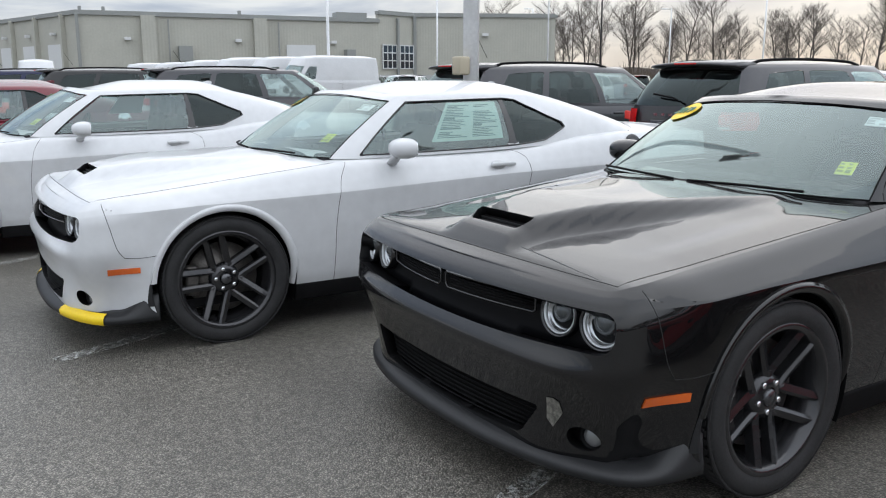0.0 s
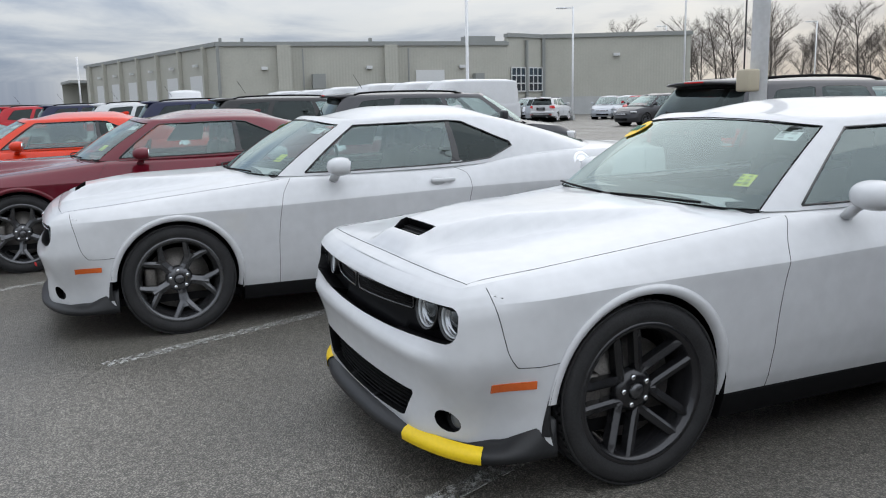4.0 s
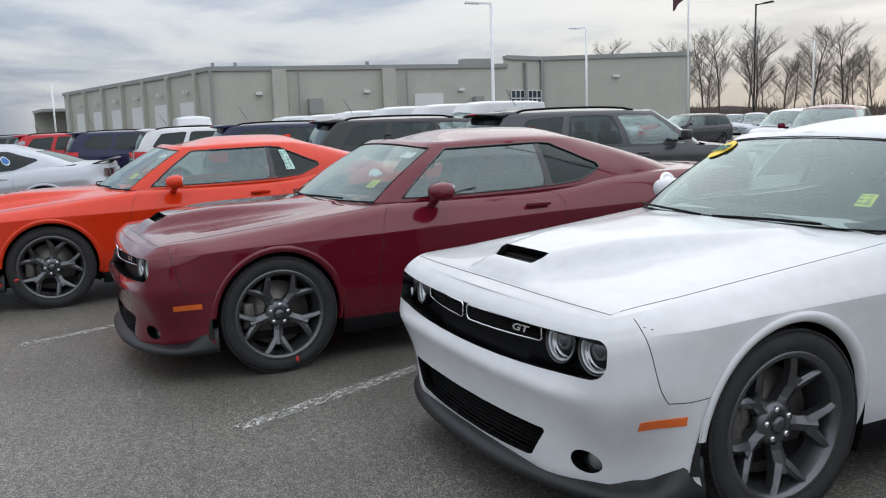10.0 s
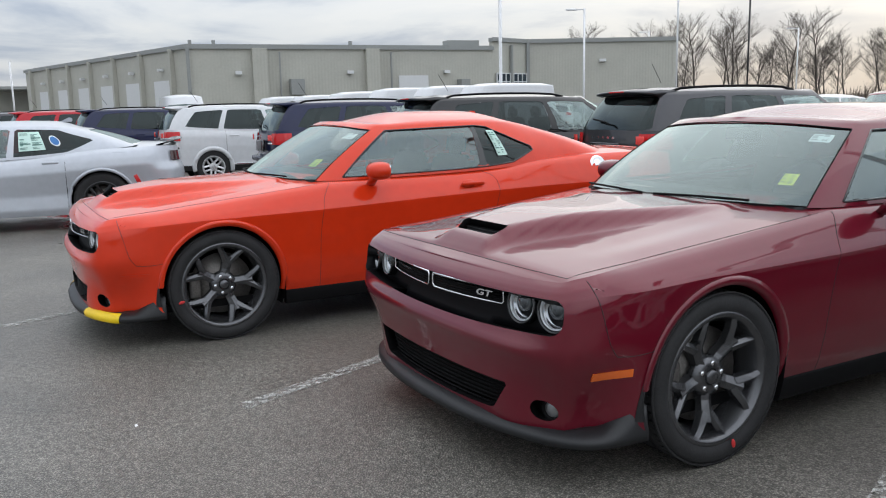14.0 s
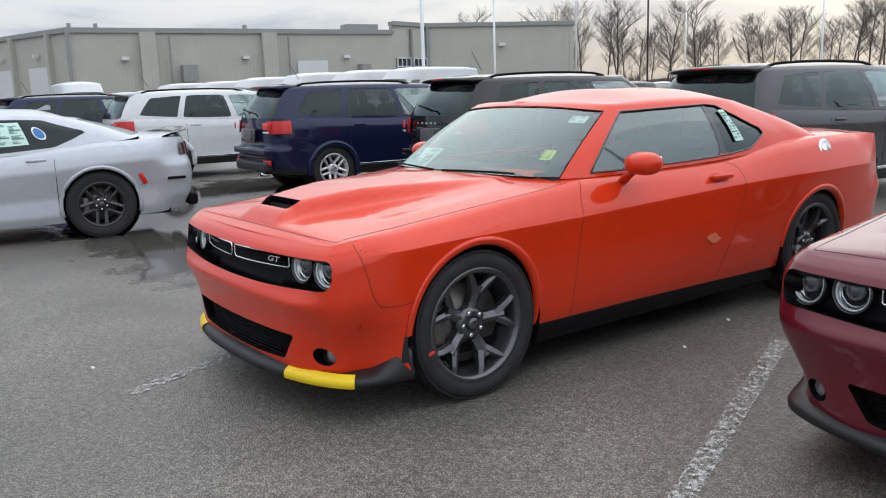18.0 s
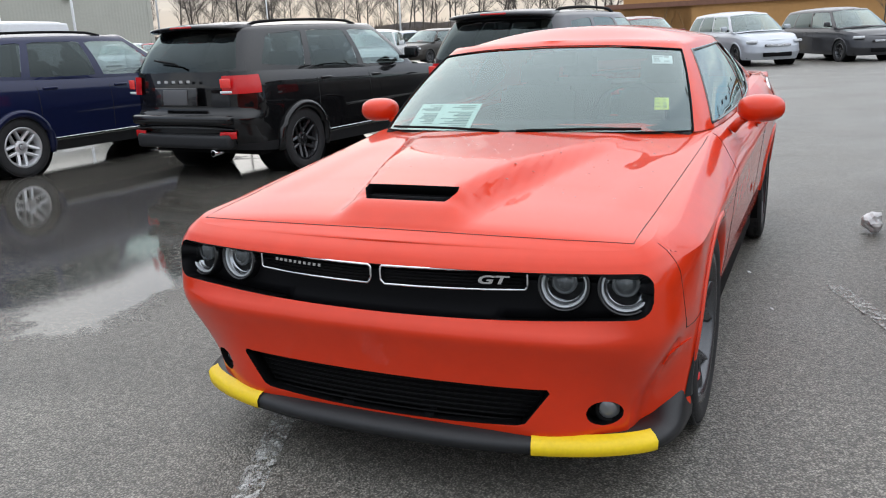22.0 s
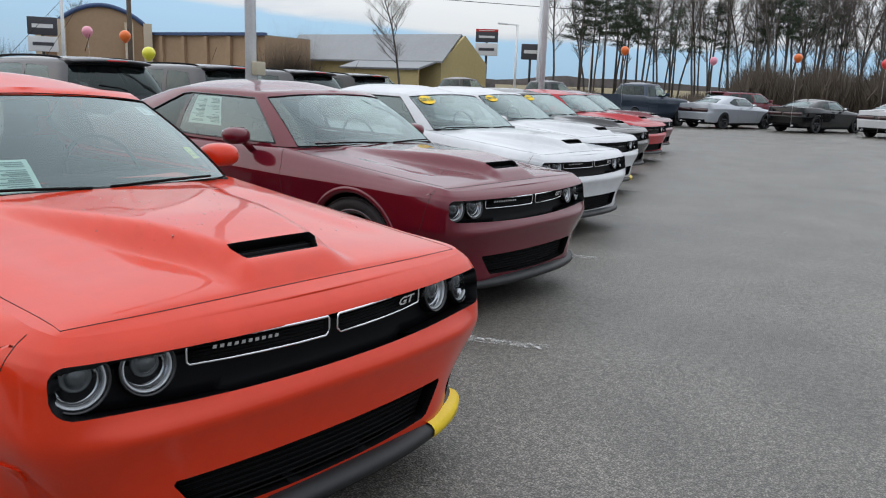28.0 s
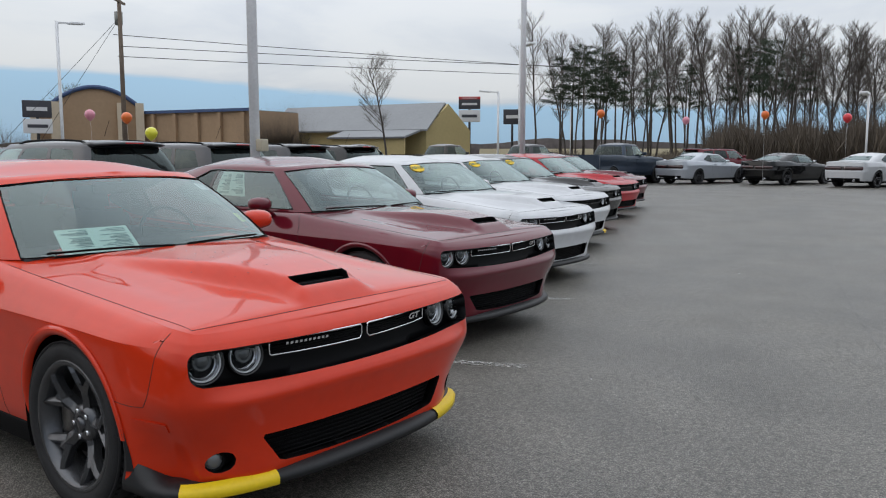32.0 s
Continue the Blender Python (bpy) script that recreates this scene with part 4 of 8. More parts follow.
    for sgn in (1, -1):
        lamp(sgn * 0.762, 0.284, 0.073, sgn * 14)
        lamp(sgn * 0.586, 0.260, 0.069, sgn * 8)
        # grille insert: bright frame with dark slats
        x0, x1, z0, z1 = 0.017, 0.480, 0.690, 0.750
        c = [(x0 + 0.008, z1), (x1 - 0.008, z1), (x1, z1 - 0.008), (x1, z0 + 0.008), (x1 - 0.008, z0), (x0 + 0.014, z0), (x0, z0 + 0.014), (x0, z1 - 0.008)]
        yy = lambda x: 0.180 + 0.062 * (x / 0.47) ** 2
        loop = np.array([(sgn * x, yy(x) - 0.014, z) for x, z in c])
        loop = np.concatenate([np.linspace(loop[i], loop[(i + 1) % 8], 4, endpoint=False) for i in range(8)])
        loop[:, 1] = yy(np.abs(loop[:, 0])) - 0.014
        put("grille_frame", tube("grille_frame", loop, 0.0042, CHROME, 6, True), car, label="bright grille surround")
        for i in range(6):
            z = z0 + 0.010 + 0.0105 * i
            xs = np.linspace(x0 + 0.01, x1 - 0.01, 6)
            put("grille_slat", tube("grille_slat", [(sgn * x, yy(x), z) for x in xs], 0.0035, BLACK, 4), car)
        mv, mf = [], []
        for k, y in enumerate(np.linspace(0.350, 0.513, 7)):
            q0, q1 = wall_line([(y, 0.450 + 0.05 * (y - 0.35))])[0], wall_line([(y, 0.484 + 0.03 * (y - 0.35))])[0]
            i = np.argmin(np.abs(dense[:, 1] - y) + 10 * (dense[:, 0] < 0.6))
            n2 = np.array([dense[i + 3, 1] - dense[i - 3, 1], -(dense[i + 3, 0] - dense[i - 3, 0]), 0])
            n2 = n2 / np.linalg.norm(n2)
            mv += [tuple((q0 - n2 * 0.004) * [sgn, 1, 1]), tuple((q0 + n2 * 0.006) * [sgn, 1, 1]), tuple((q1 + n2 * 0.006) * [sgn, 1, 1]), tuple((q1 - n2 * 0.004) * [sgn, 1, 1])]
            if k:
                mf += [((k - 1) * 4 + j, k * 4 + j, k * 4 + (j + 1) % 4, (k - 1) * 4 + (j + 1) % 4) for j in range(4)]
        mf += [(3, 2, 1, 0), (24, 25, 26, 27)]
        put("marker_light", mesh("marker_light", mv, mf if sgn < 0 else [f[::-1] for f in mf], AMBER, False), car, None, "amber side marker")
        f = put("fog_light", lathe("fog_light", [(0.048, 0.012), (0.046, -0.010), (0.036, -0.012), (0.034, 0.0), (0, 0.002)], BLACK, 24, "y"), car, pose(sgn * 0.712, 0.300, 0.313, 0, 0, sgn * 24))
        put("fog_lens", lathe("fog_lens", [(0.033, -0.004), (0.02, -0.012), (0, -0.014)], FOG, 20, "y"), f)
        # door mirror
        bm = bmesh.new()
        bmesh.ops.create_uvsphere(bm, u_segments=20, v_segments=12, radius=1, matrix=Matrix.Diagonal((0.118, 0.075, 0.078, 1)))
        for v in bm.verts:
            v.co.x = 0.118 * math.copysign(abs(v.co.x / 0.118) ** 0.8, v.co.x)
            v.co.z = 0.078 * math.copysign(abs(v.co.z / 0.078) ** 0.8, v.co.z)
            v.co.y = min(v.co.y, 0.045)
        mir = put("mirror", bm_mesh("mirror", bm, P_ORANGE), car, pose(sgn * 0.988, 2.065, 1.050, 0, 0, sgn * -8) @ Matrix.Diagonal((0.88, 1.25, 0.80, 1)))
        put("mirror_stalk", tube("mirror_stalk", [(sgn * -0.135, -0.03, -0.125), (sgn * -0.10, -0.015, -0.075), (sgn * -0.06, 0, -0.045)], 0.026, P_ORANGE, 8), mir)
        put("mirror_glass", bm_mesh("mirror_glass", box_bm(0.165, 0.004, 0.095, 0.0), MATS.get("chrome")), mir, pose(0, 0.0445, 0))
        # handle
        h = put("door_handle", box_mesh("door_handle", 0.022, 0.19, 0.028, P_ORANGE, 0.009), car, pose(sgn * 0.938, 2.84, 0.912, 0, 0, 0))
        put("handle_recess", lathe("handle_recess", [(0.0, 0.0), (0.045, 0.002), (0.05, -0.01)], P_ORANGE, 20), h, pose(-sgn * 0.012, -0.03, -0.004) @ Matrix.Diagonal((sgn, 1.2, 0.7, 1)))
        # wipers
        wp = [(sgn * 0.06, 1.452, 1.012), (sgn * 0.35, 1.475, 1.022), (sgn * 0.66, 1.60, 1.012)] if sgn < 0 else [(0.02, 1.455, 1.012), (0.30, 1.468, 1.020), (0.55, 1.54, 1.014)]
        put("wiper", tube("wiper", catmull(wp, 10), 0.006, BLACK, 5), car)
        # tail lamps
        tv = []
        for x in np.linspace(0.06, 0.83, 12):
            y = np.interp(x, [0, 0.3, 0.62, 0.84], [5.06, 5.055, 5.02, 4.92])
            tv += [(sgn * x, y + o, z) for o, z in ((-0.08, 0.73), (0.0, 0.745), (-0.012, 0.865), (-0.09, 0.88))]
        tf = [(4 * k + q, 4 * k + q + 1, 4 * k + q + 5, 4 * k + q + 4) for k in range(11) for q in range(3)]
        put("tail_light", mesh("tail_light", tv, tf if sgn > 0 else [f[::-1] for f in tf], SMOKED), car, label="smoked wrap-round tail lamp")
        for i in range(2):
            ex = put("exhaust_tip", lathe("exhaust_tip", [(0.035, -0.06), (0.042, 0.06), (0.038, 0.06), (0.032, -0.05)], CHROME, 16, "y"), car, pose(sgn * 0.52 + sgn * 0.1 * i, 5.0, 0.31))
            break
    for i in range(7):
        z = 0.268 + 0.0175 * i
        w = 0.45 + (z - 0.26) * 0.66
        put("intake_slat", tube("intake_slat", [(x, 0.182 + 0.060 * (x / 0.6) ** 2, z) for x in np.linspace(-w, w, 9)], 0.004, BLACK, 4), car)
    put("fuel_cap", lathe("fuel_cap", [(0, 0.012), (0.03, 0.012), (0.034, 0.006), (0.055, 0.008), (0.072, 0.012), (0.078, 0.0)], CHROME, 28), car, pose(0.902, 4.03, 0.990, 0, -16, 2), "bright round fuel cap")
    # spoiler lip on the boot
    sp = catmull([(-0.80, 4.80, 1.03), (-0.5, 4.91, 1.062), (0, 4.95, 1.075), (0.5, 4.91, 1.062), (0.80, 4.80, 1.03)], 25)
    bv, bf = [], []
    for x, y, z in sp:
        bv += [(x, y - 0.12, z - 0.035), (x, y + 0.0, z + 0.008), (x, y + 0.05, z + 0.01), (x, y + 0.045, z - 0.02), (x, y - 0.1, z - 0.06)]
    for k in range(24):
        bf += [(k * 5 + q, (k + 1) * 5 + q, (k + 1) * 5 + (q + 1) % 5, k * 5 + (q + 1) % 5) for q in range(5)]
    put("spoiler", mesh("spoiler", bv, [f[::-1] for f in bf], P_ORANGE), car, label="body-coloured boot spoiler")
    # cabin
    put("dashboard", box_mesh("dashboard", 1.50, 0.42, 0.20, TRIM, 0.06), car, pose(0, 1.84, 0.905))
    put("cabin_floor", box_mesh("cabin_floor", 1.56, 2.4, 0.04, TRIM), car, pose(0, 3.0, 0.32))
    for sgn in (1, -1):
        put("door_card", box_mesh("door_card", 0.05, 2.3, 0.6, TRIM, 0.02), car, pose(sgn * 0.80, 2.95, 0.66))
        put("seat", seat_mesh(), car, pose(sgn * 0.37, 2.62, 0.40))
        put("rear_seat", seat_mesh(), car, pose(sgn * 0.34, 3.45, 0.40))
    put("parcel_shelf", box_mesh("parcel_shelf", 1.5, 0.5, 0.04, TRIM), car, pose(0, 4.05, 1.04))
    st = put("steering_wheel", lathe("steering_wheel", [(0.19, -0.012), (0.202, 0), (0.19, 0.012), (0.178, 0), (0.19, -0.012)], BLACK, 28, "y"), car, pose(0.37, 2.13, 0.98, -22))
    put("steering_hub", box_mesh("steering_hub", 0.32, 0.03, 0.06, BLACK, 0.012), st)
    put("rear_mirror", box_mesh("rear_mirror", 0.24, 0.03, 0.07, BLACK, 0.02), car, pose(0, 2.12, 1.29))
    put("roof_fin", plate("roof_fin", [(-0.09, 0.0), (0.07, 0.0), (0.07, 0.030), (0.03, 0.036)], 0.022, P_ORANGE, 0.006), car, pose(0.011, 3.35, 1.405, 0, 0, 90))

    def skin(y, z, out=0.007):
        i = np.argmin(np.abs(dense[:, 1] - y) + 10 * (dense[:, 0] < 0.6))
        return place(np.array(arc[i]), np.array(level(y, z))) + [out, 0, 0]

    def nose(x, z, out=0.003):
        i = np.argmin(np.abs(dense[:, 0] - x) + 10 * (dense[:, 1] > 0.7))
        return place(np.array(arc[i]), np.array(level(dense[i, 1], z))) - [0, out, 0]

    def bonnet(x, y):
        return on_top([(x, y)])[0]

    return car, hat, skin, nose, bonnet


def patch(name, at, p0, p1, w0, w1, sgn, material, parent, inner=0.010, bars=0, ink=None, oval=False, label=""):
    """A sheet stuck to the inside of the glass."""
    def surf(P, W, d):
        q = at(P, W)
        e = 1e-3
        n = np.cross(at(P + e, W) - q, at(P, W + e) - q)
        n /= np.linalg.norm(n, axis=-1, keepdims=True)
        return (q - n * d) * [sgn, 1, 1]

    if oval:
        t = np.linspace(0, 2 * math.pi, 28, endpoint=False)
        pts = [(np.array((p0 + p1) / 2), np.array((w0 + w1) / 2))] + [(np.array((p0 + p1) / 2 + (p1 - p0) / 2 * math.cos(a)), np.array((w0 + w1) / 2 + (w1 - w0) / 2 * math.sin(a))) for a in t]
        v = [surf(a, b, inner) for a, b in pts] + [surf(a, b, inner + 0.0015) for a, b in pts]
        f = [(0, i + 1, (i + 1) % 28 + 1) for i in range(28)] + [(29, 29 + (i + 1) % 28 + 1, 29 + i + 1) for i in range(28)]
    else:
        P, W = np.meshgrid(np.linspace(p0, p1, 7), np.linspace(w0, w1, 5), indexing="ij")
        v = np.concatenate([surf(P, W, inner).reshape(-1, 3), surf(P, W, inner + 0.0015).reshape(-1, 3)])
        f = []
        for i in range(6):
            for j in range(4):
                f.append((i * 5 + j, i * 5 + 5 + j, i * 5 + 6 + j, i * 5 + 1 + j))
                f.append((35 + i * 5 + j, 35 + i * 5 + 1 + j, 35 + i * 5 + 6 + j, 35 + i * 5 + 5 + j))
    ob = put(name, mesh(name, v, f, material, False), parent, None, label)
    if bars:
        rnd = random.Random(bars * 31 + int(p0 * 100))
        bv, bf = [], []
        for i in range(bars):
            c = w0 + (w1 - w0) * (0.07 + 0.86 * (i + 0.5) / bars)
            for h0, h1 in ((0.05, 0.47), (0.53, 0.95)):
                if rnd.random() < 0.9:
                    t = (w1 - w0) / bars * (0.22 if rnd.random() < 0.8 else 0.42)
                    a, b = p0 + (p1 - p0) * h0, p0 + (p1 - p0) * (h0 + (h1 - h0) * (0.3 + 0.7 * rnd.random()))
                    k = len(bv)
                    for pp, ww in ((a, c - t), (b, c - t), (b, c + t), (a, c + t)):
                        bv.append(surf(np.array(pp), np.array(ww), inner - 0.003))
                    bf.append((k, k + 1, k + 2, k + 3))
        put("printed_lines", mesh("printed_lines", bv, bf, ink or INK, False), ob)
    return ob


coupe, hat, skin, nose, bonnet = build_coupe()
PAINTED = {P_ORANGE}
BASE_COUPE = coupe


# paler orange for the small ragged patches on two of the doors
PALE_ORANGE = mat("torn_film", (0.78, 0.20, 0.10), 0.35, vary=0.2, scale=30)
SCUFF = mat("scuffed_plastic", (0.12, 0.115, 0.10), 0.8, vary=0.8, scale=60)
DROP = mat("water", (0.30, 0.03, 0.01), 0.05, coat=1.0)


def blot(name, pts, surf, sgn, material, parent, label):
    """A thin ragged patch lying on the body."""
    c = np.mean(pts, 0)
    ring = [surf(*p) * [sgn, 1, 1] for p in pts]
    half = [surf(*(c + (np.array(p) - c) * 0.5)) * [sgn, 1, 1] for p in pts]
    mid = surf(*c) * [sgn, 1, 1]
    n_ = len(pts)
    f = [(i, (i + 1) % n_, n_ + (i + 1) % n_, n_ + i) for i in range(n_)] + [(n_ + i, n_ + (i + 1) % n_, 2 * n_) for i in range(n_)]
    return put(name, mesh(name, ring + half + [mid], f, material), parent, None, label)


def finish_coupe(car, what):
    style, rim = ("y", RIM) if what in "OMG" else ("split", RIMBLACK)
    near = what in "OMGWB"
    for x in (0.922, -0.922):
        for y in (0.98, 3.93):
            add_wheel(car, x, y, 0.360, "w" + style, 0.245, rim, style, 0.270, spin={"O": 20, "M": -8, "G": 5, "W": 12, "B": 30}.get(what, 9) + y * 40, fine=near)
    if what in "MGBR":
        for c in [c for c in car.children if c.name.startswith("splitter_guard")]:
            bpy.data.objects.remove(c)
    if near:
        patch("windshield_label", hat, 1.58, 2.02, 0.735, 0.83, 1, PAPER, car, bars=3, ink=mat("grey_ink", (0.42, 0.43, 0.44), 0.7))
        patch("windshield_tag", hat, 1.62, 1.88, 0.24, 0.36, 1, TAG, car, bars=3, ink=mat("tag_ink", (0.3, 0.36, 0.03), 0.7), label="yellow stock tag behind the windshield")
    if what in "OM":
        w = [c for c in car.children if c.name.startswith("wheel") and c.name.count("_") == 0 and c.location.x > 0 and c.location.y < 2][0]
        a = {"M": 196, "O": 105}[what]
        turn = w.rotation_euler.x
        put("tyre_mark", lathe("tyre_mark", [(0, 0.004), (0.010, 0.004), (0.013, 0.0)], INKRED, 12), w, pose(0.1225, 0, 0, a - math.degrees(turn)) @ pose(0, 0, 0.295) @ Matrix.Diagonal((1, 0.8, 1.6, 1)), "red chalk mark on the tyre wall")
    if what == "O":
        patch("price_sheet", hat, 0.52, 1.58, 0.04, 0.31, -1, PAPERGREEN, car, bars=14, label="printed price sheet behind the windshield")
        patch("window_sheet", hat, 5.66, 5.88, 0.24, 0.78, 1, PAPERGREEN, car, inner=-0.006, bars=10, label="narrow printed sheet in the rear side window")
    if what == "M":
        patch("window_sheet", hat, 4.15, 5.05, 0.28, 0.86, -1, PAPERGREEN, car, bars=18)
    if what == "G":
        patch("window_sheet", hat, 4.30, 5.05, 0.30, 0.84, -1, PAPERGREEN, car, bars=18)
    if what == "W":
        patch("window_sheet", hat, 3.95, 5.15, 0.20, 0.86, 1, PAPERGREEN, car, bars=20, label="large printed price sheet in the side window")
    if what == "W":
        for c in car.children:
            if c.name.startswith("fuel_cap"):
                c.material_slots[0].link = "OBJECT"
                c.material_slots[0].material = GLOSSBLACK
                c["label"] = "black round fuel cap"
    if what in "GWB":
        ov = patch("year_sticker", hat, 1.20, 1.92, 0.66, 0.89, -1, OVAL, car, inner=-0.004, oval=True, label="yellow oval year sticker")
        c0, ex, ez = hat(np.array(1.56), np.array(0.775)), hat(np.array(1.70), np.array(0.775)), hat(np.array(1.56), np.array(0.83))
        x_ax = Vector(((ex - c0)[0] * 1.0, -(ex - c0)[1], -(ex - c0)[2])).normalized()
        z_ax = Vector((-(ez - c0)[0], (ez - c0)[1], (ez - c0)[2]))
        z_ax = (z_ax - x_ax * z_ax.dot(x_ax)).normalized()
        n_ax = x_ax.cross(z_ax)
        rot = Matrix((x_ax, z_ax, n_ax)).transposed().to_4x4()
        put("year_number", lettering("year_number", "2018" if what == "G" else "2019", 0.085, INK), ov, Matrix.Translation(Vector((-c0[0], c0[1], c0[2])) + n_ax * 0.008) @ rot)
    if what not in "OMG":
        for c in car.children:
            if c.name.startswith("grille_frame"):
                c.material_slots[0].link = "OBJECT"
                c.material_slots[0].material = GLOSSBLACK
                c["label"] = "black grille surround"
    else:
        put("badge", lettering("badge", "GT", 0.036, CHROME, 0.006, 0.0012, 0.25), car, pose(0.375, 0.202, 0.721, 90, 0, 9) @ Matrix.Diagonal((1.9, 1, 1, 1)), "bright letter badge")
        for i in range(10):
            x = -0.41 + 0.021 * i
            y = 0.164 + 0.062 * (x / 0.47) ** 2
            if "badge_bar" not in MESHES:
                MESHES["badge_bar"] = mesh("badge_bar", [(0, 0, -0.005), (0.012, 0, -0.005), (0.014, 0, 0.005), (0.002, 0, 0.005)], [(0, 1, 2, 3)], CHROME, False)
            put("badge_bar", MESHES["badge_bar"], car, pose(x, y, 0.730, 0, 0, -10))
    if what == "O":
        for c in car.children:
            if c.name.startswith("marker_light"):
                c.material_slots[0].link = "OBJECT"
                c.material_slots[0].material = P_ORANGE
                c["label"] = "body-coloured side marker"
        blot("film_patch", [(2.787 + 0.075 * math.cos(a) * k, 0.547 + 0.034 * math.sin(a) * k - 0.01 * math.cos(a)) for a, k in ((0, 1), (0.7, 0.8), (1.4, 1.1), (2.2, 0.8), (3.0, 1.0), (3.8, 0.7), (4.6, 1.0), (5.4, 0.8))], skin, 1, PALE_ORANGE, car, "torn pale film stuck to the door")
        rnd = random.Random(2)
        dv, df = [], []
        for i in range(220):
            x, y = rnd.uniform(-0.35, 0.70), rnd.uniform(0.62, 1.55)
            r = rnd.choice((0.002, 0.003, 0.003, 0.005))
            c = bonnet(abs(x), y) * [1 if x > 0 else -1, 1, 1]
            k = len(dv)
            dv += [(c[0] + r * math.cos(q) * 1.2, c[1] + r * math.sin(q), c[2] - 0.0005) for q in np.linspace(0, 5.5, 6)] + [(c[0], c[1], c[2] + r * 0.6)]
            df += [(k + j, k + (j + 1) % 6, k + 6) for j in range(6)]
        wd = put("rain_spatter", mesh("rain_spatter", dv, df, DROP), car)
        wd["kind"] = "stuff"
    if what == "M":
        blot("film_patch", [(1.85 + 0.15 * math.cos(a) * k, 0.50 + 0.03 * math.sin(a) * k - 0.03 * math.cos(a)) for a, k in ((0, 1), (0.7, 0.8), (1.4, 1.1), (2.2, 0.8), (3.0, 1.0), (3.8, 0.7), (4.6, 1.0), (5.4, 0.8))], skin, -1, PALE_ORANGE, car, "torn pale film stuck to the door")
    if what == "B":
        blot("scuff", [(0.63 + 0.035 * math.cos(a) * k, 0.395 + 0.055 * math.sin(a) * k) for a, k in ((0, 1), (0.7, 1.1), (1.4, 0.9), (2.2, 1.0), (3.0, 0.7), (3.8, 1.0), (4.6, 1.1), (5.4, 0.7))], nose, 1, SCUFF, car, "grey scuffed patch on the bumper corner")
    return car


ROW = [("O", P_ORANGE, -0.018, 0.037, -1.1, "orange-red two-door muscle coupe with a black splitter and yellow guards"),
       ("M", P_MAROON, 3.045, 1.190, -0.1, "dark maroon two-door muscle coupe with dark alloy wheels"),
       ("G", P_WHITE, 5.905, 2.230, -1.6, "white two-door muscle coupe with a bright grille surround"),
       ("W", P_WHITE, 9.035, 3.495, -0.6, "white two-door muscle coupe with black wheels and yellow splitter guards"),
       ("B", P_BLACK, 11.80, 4.545, -0.3, "glossy black two-door muscle coupe with a scuffed bumper"),
       ("R", P_RED, 15.0, 5.55, 0, "bright red two-door muscle coupe at the end of the row"),
       ("R", P_MAROON, 17.95, 6.6, 0, "dark red two-door muscle coupe at the end of the row")]
cars = []
for what, col, x, y, th, label in ROW:
    if what == "O":
        coupe.matrix_basis = pose(x, y, 0, 0, 0, th)
    car = coupe if what == "O" else recolour(copy_thing(coupe, pose(x, y, 0, 0, 0, th)), PAINTED, col)
    cars.append((car, what))
    tagged(car, label, "car", "row of coupes")
for x, y, th, col, label in ((39.06, 10.68, 70, P_SILVER, "silver two-door coupe parked with its tail to the lane"), (40.2, 7.1, 70, P_BLACK, "black two-door coupe parked with its tail to the lane"),
                             (39.7, 3.4, 70, P_WHITE, "white two-door coupe parked with its tail to the lane")):
    car = recolour(copy_thing(coupe, pose(x, y, 0, 0, 0, th)), PAINTED, col)
    cars.append((car, "R"))
    tagged(car, label, "car", "coupes across the lane")
for car, what in cars:
    finish_coupe(car, what)

# ---- ground ----
gm = mat("wet_asphalt", (0.05, 0.05, 0.051), 0.5)
n, l = gm.node_tree.nodes, gm.node_tree.links
b = n["Principled BSDF"]
tc = n.new("ShaderNodeTexCoord")


def gnoise(scale, detail=4, rough=0.55):
    t = n.new("ShaderNodeTexNoise")
    t.inputs["Scale"].default_value, t.inputs["Detail"].default_value, t.inputs["Roughness"].default_value = scale, detail, rough
    l.new(tc.outputs["Object"], t.inputs["Vector"])
    return t.outputs[0]


def gramp(src, lo, hi, a, c):
    t = n.new("ShaderNodeMapRange")
    for i, v in enumerate((lo, hi, a, c), 1):
        t.inputs[i].default_value = v
    l.new(src, t.inputs[0])
    return t.outputs[0]


def gmath(op, a, c):
    t = n.new("ShaderNodeMath")
    t.operation = op
    for i, v in enumerate((a, c)):
        if isinstance(v, (int, float)):
            t.inputs[i].default_value = v
        else:
            l.new(v, t.inputs[i])
    return t.outputs[0]


grain, patchy, broad_wet = gnoise(70, 4, 0.8), gnoise(1.4, 6), gnoise(0.16, 3)
vor = n.new("ShaderNodeTexVoronoi")
vor.inputs["Scale"].default_value = 115
l.new(tc.outputs["Object"], vor.inputs["Vector"])
stones = gramp(vor.outputs["Distance"], 0.0, 0.6, 1.85, 0.42)
gx = n.new("ShaderNodeSeparateXYZ")
l.new(tc.outputs["Object"], gx.inputs[0])
# a shallow hollow between the sedan, the coupes and the far row holds standing water
across = gmath("MULTIPLY", gramp(gx.outputs[0], -1.7, -2.6, 0.0, 1.0), gramp(gx.outputs[0], -12.0, -9.0, 0.0, 1.0))
lengthways = gmath("MULTIPLY", gramp(gx.outputs[1], 0.1, 1.3, 0.0, 1.0), gramp(gx.outputs[1], 9.0, 13.0, 1.0, 0.0))
hollow = gmath("MULTIPLY", gmath("MULTIPLY", across, lengthways), 0.30)
wet = gramp(gmath("ADD", gmath("ADD", gmath("MULTIPLY", patchy, 0.5), gmath("MULTIPLY", broad_wet, 0.5)), hollow), 0.66, 0.74, 0.0, 1.0)
damp = gramp(gnoise(0.5, 5), 0.40, 0.62, 0.0, 1.0)
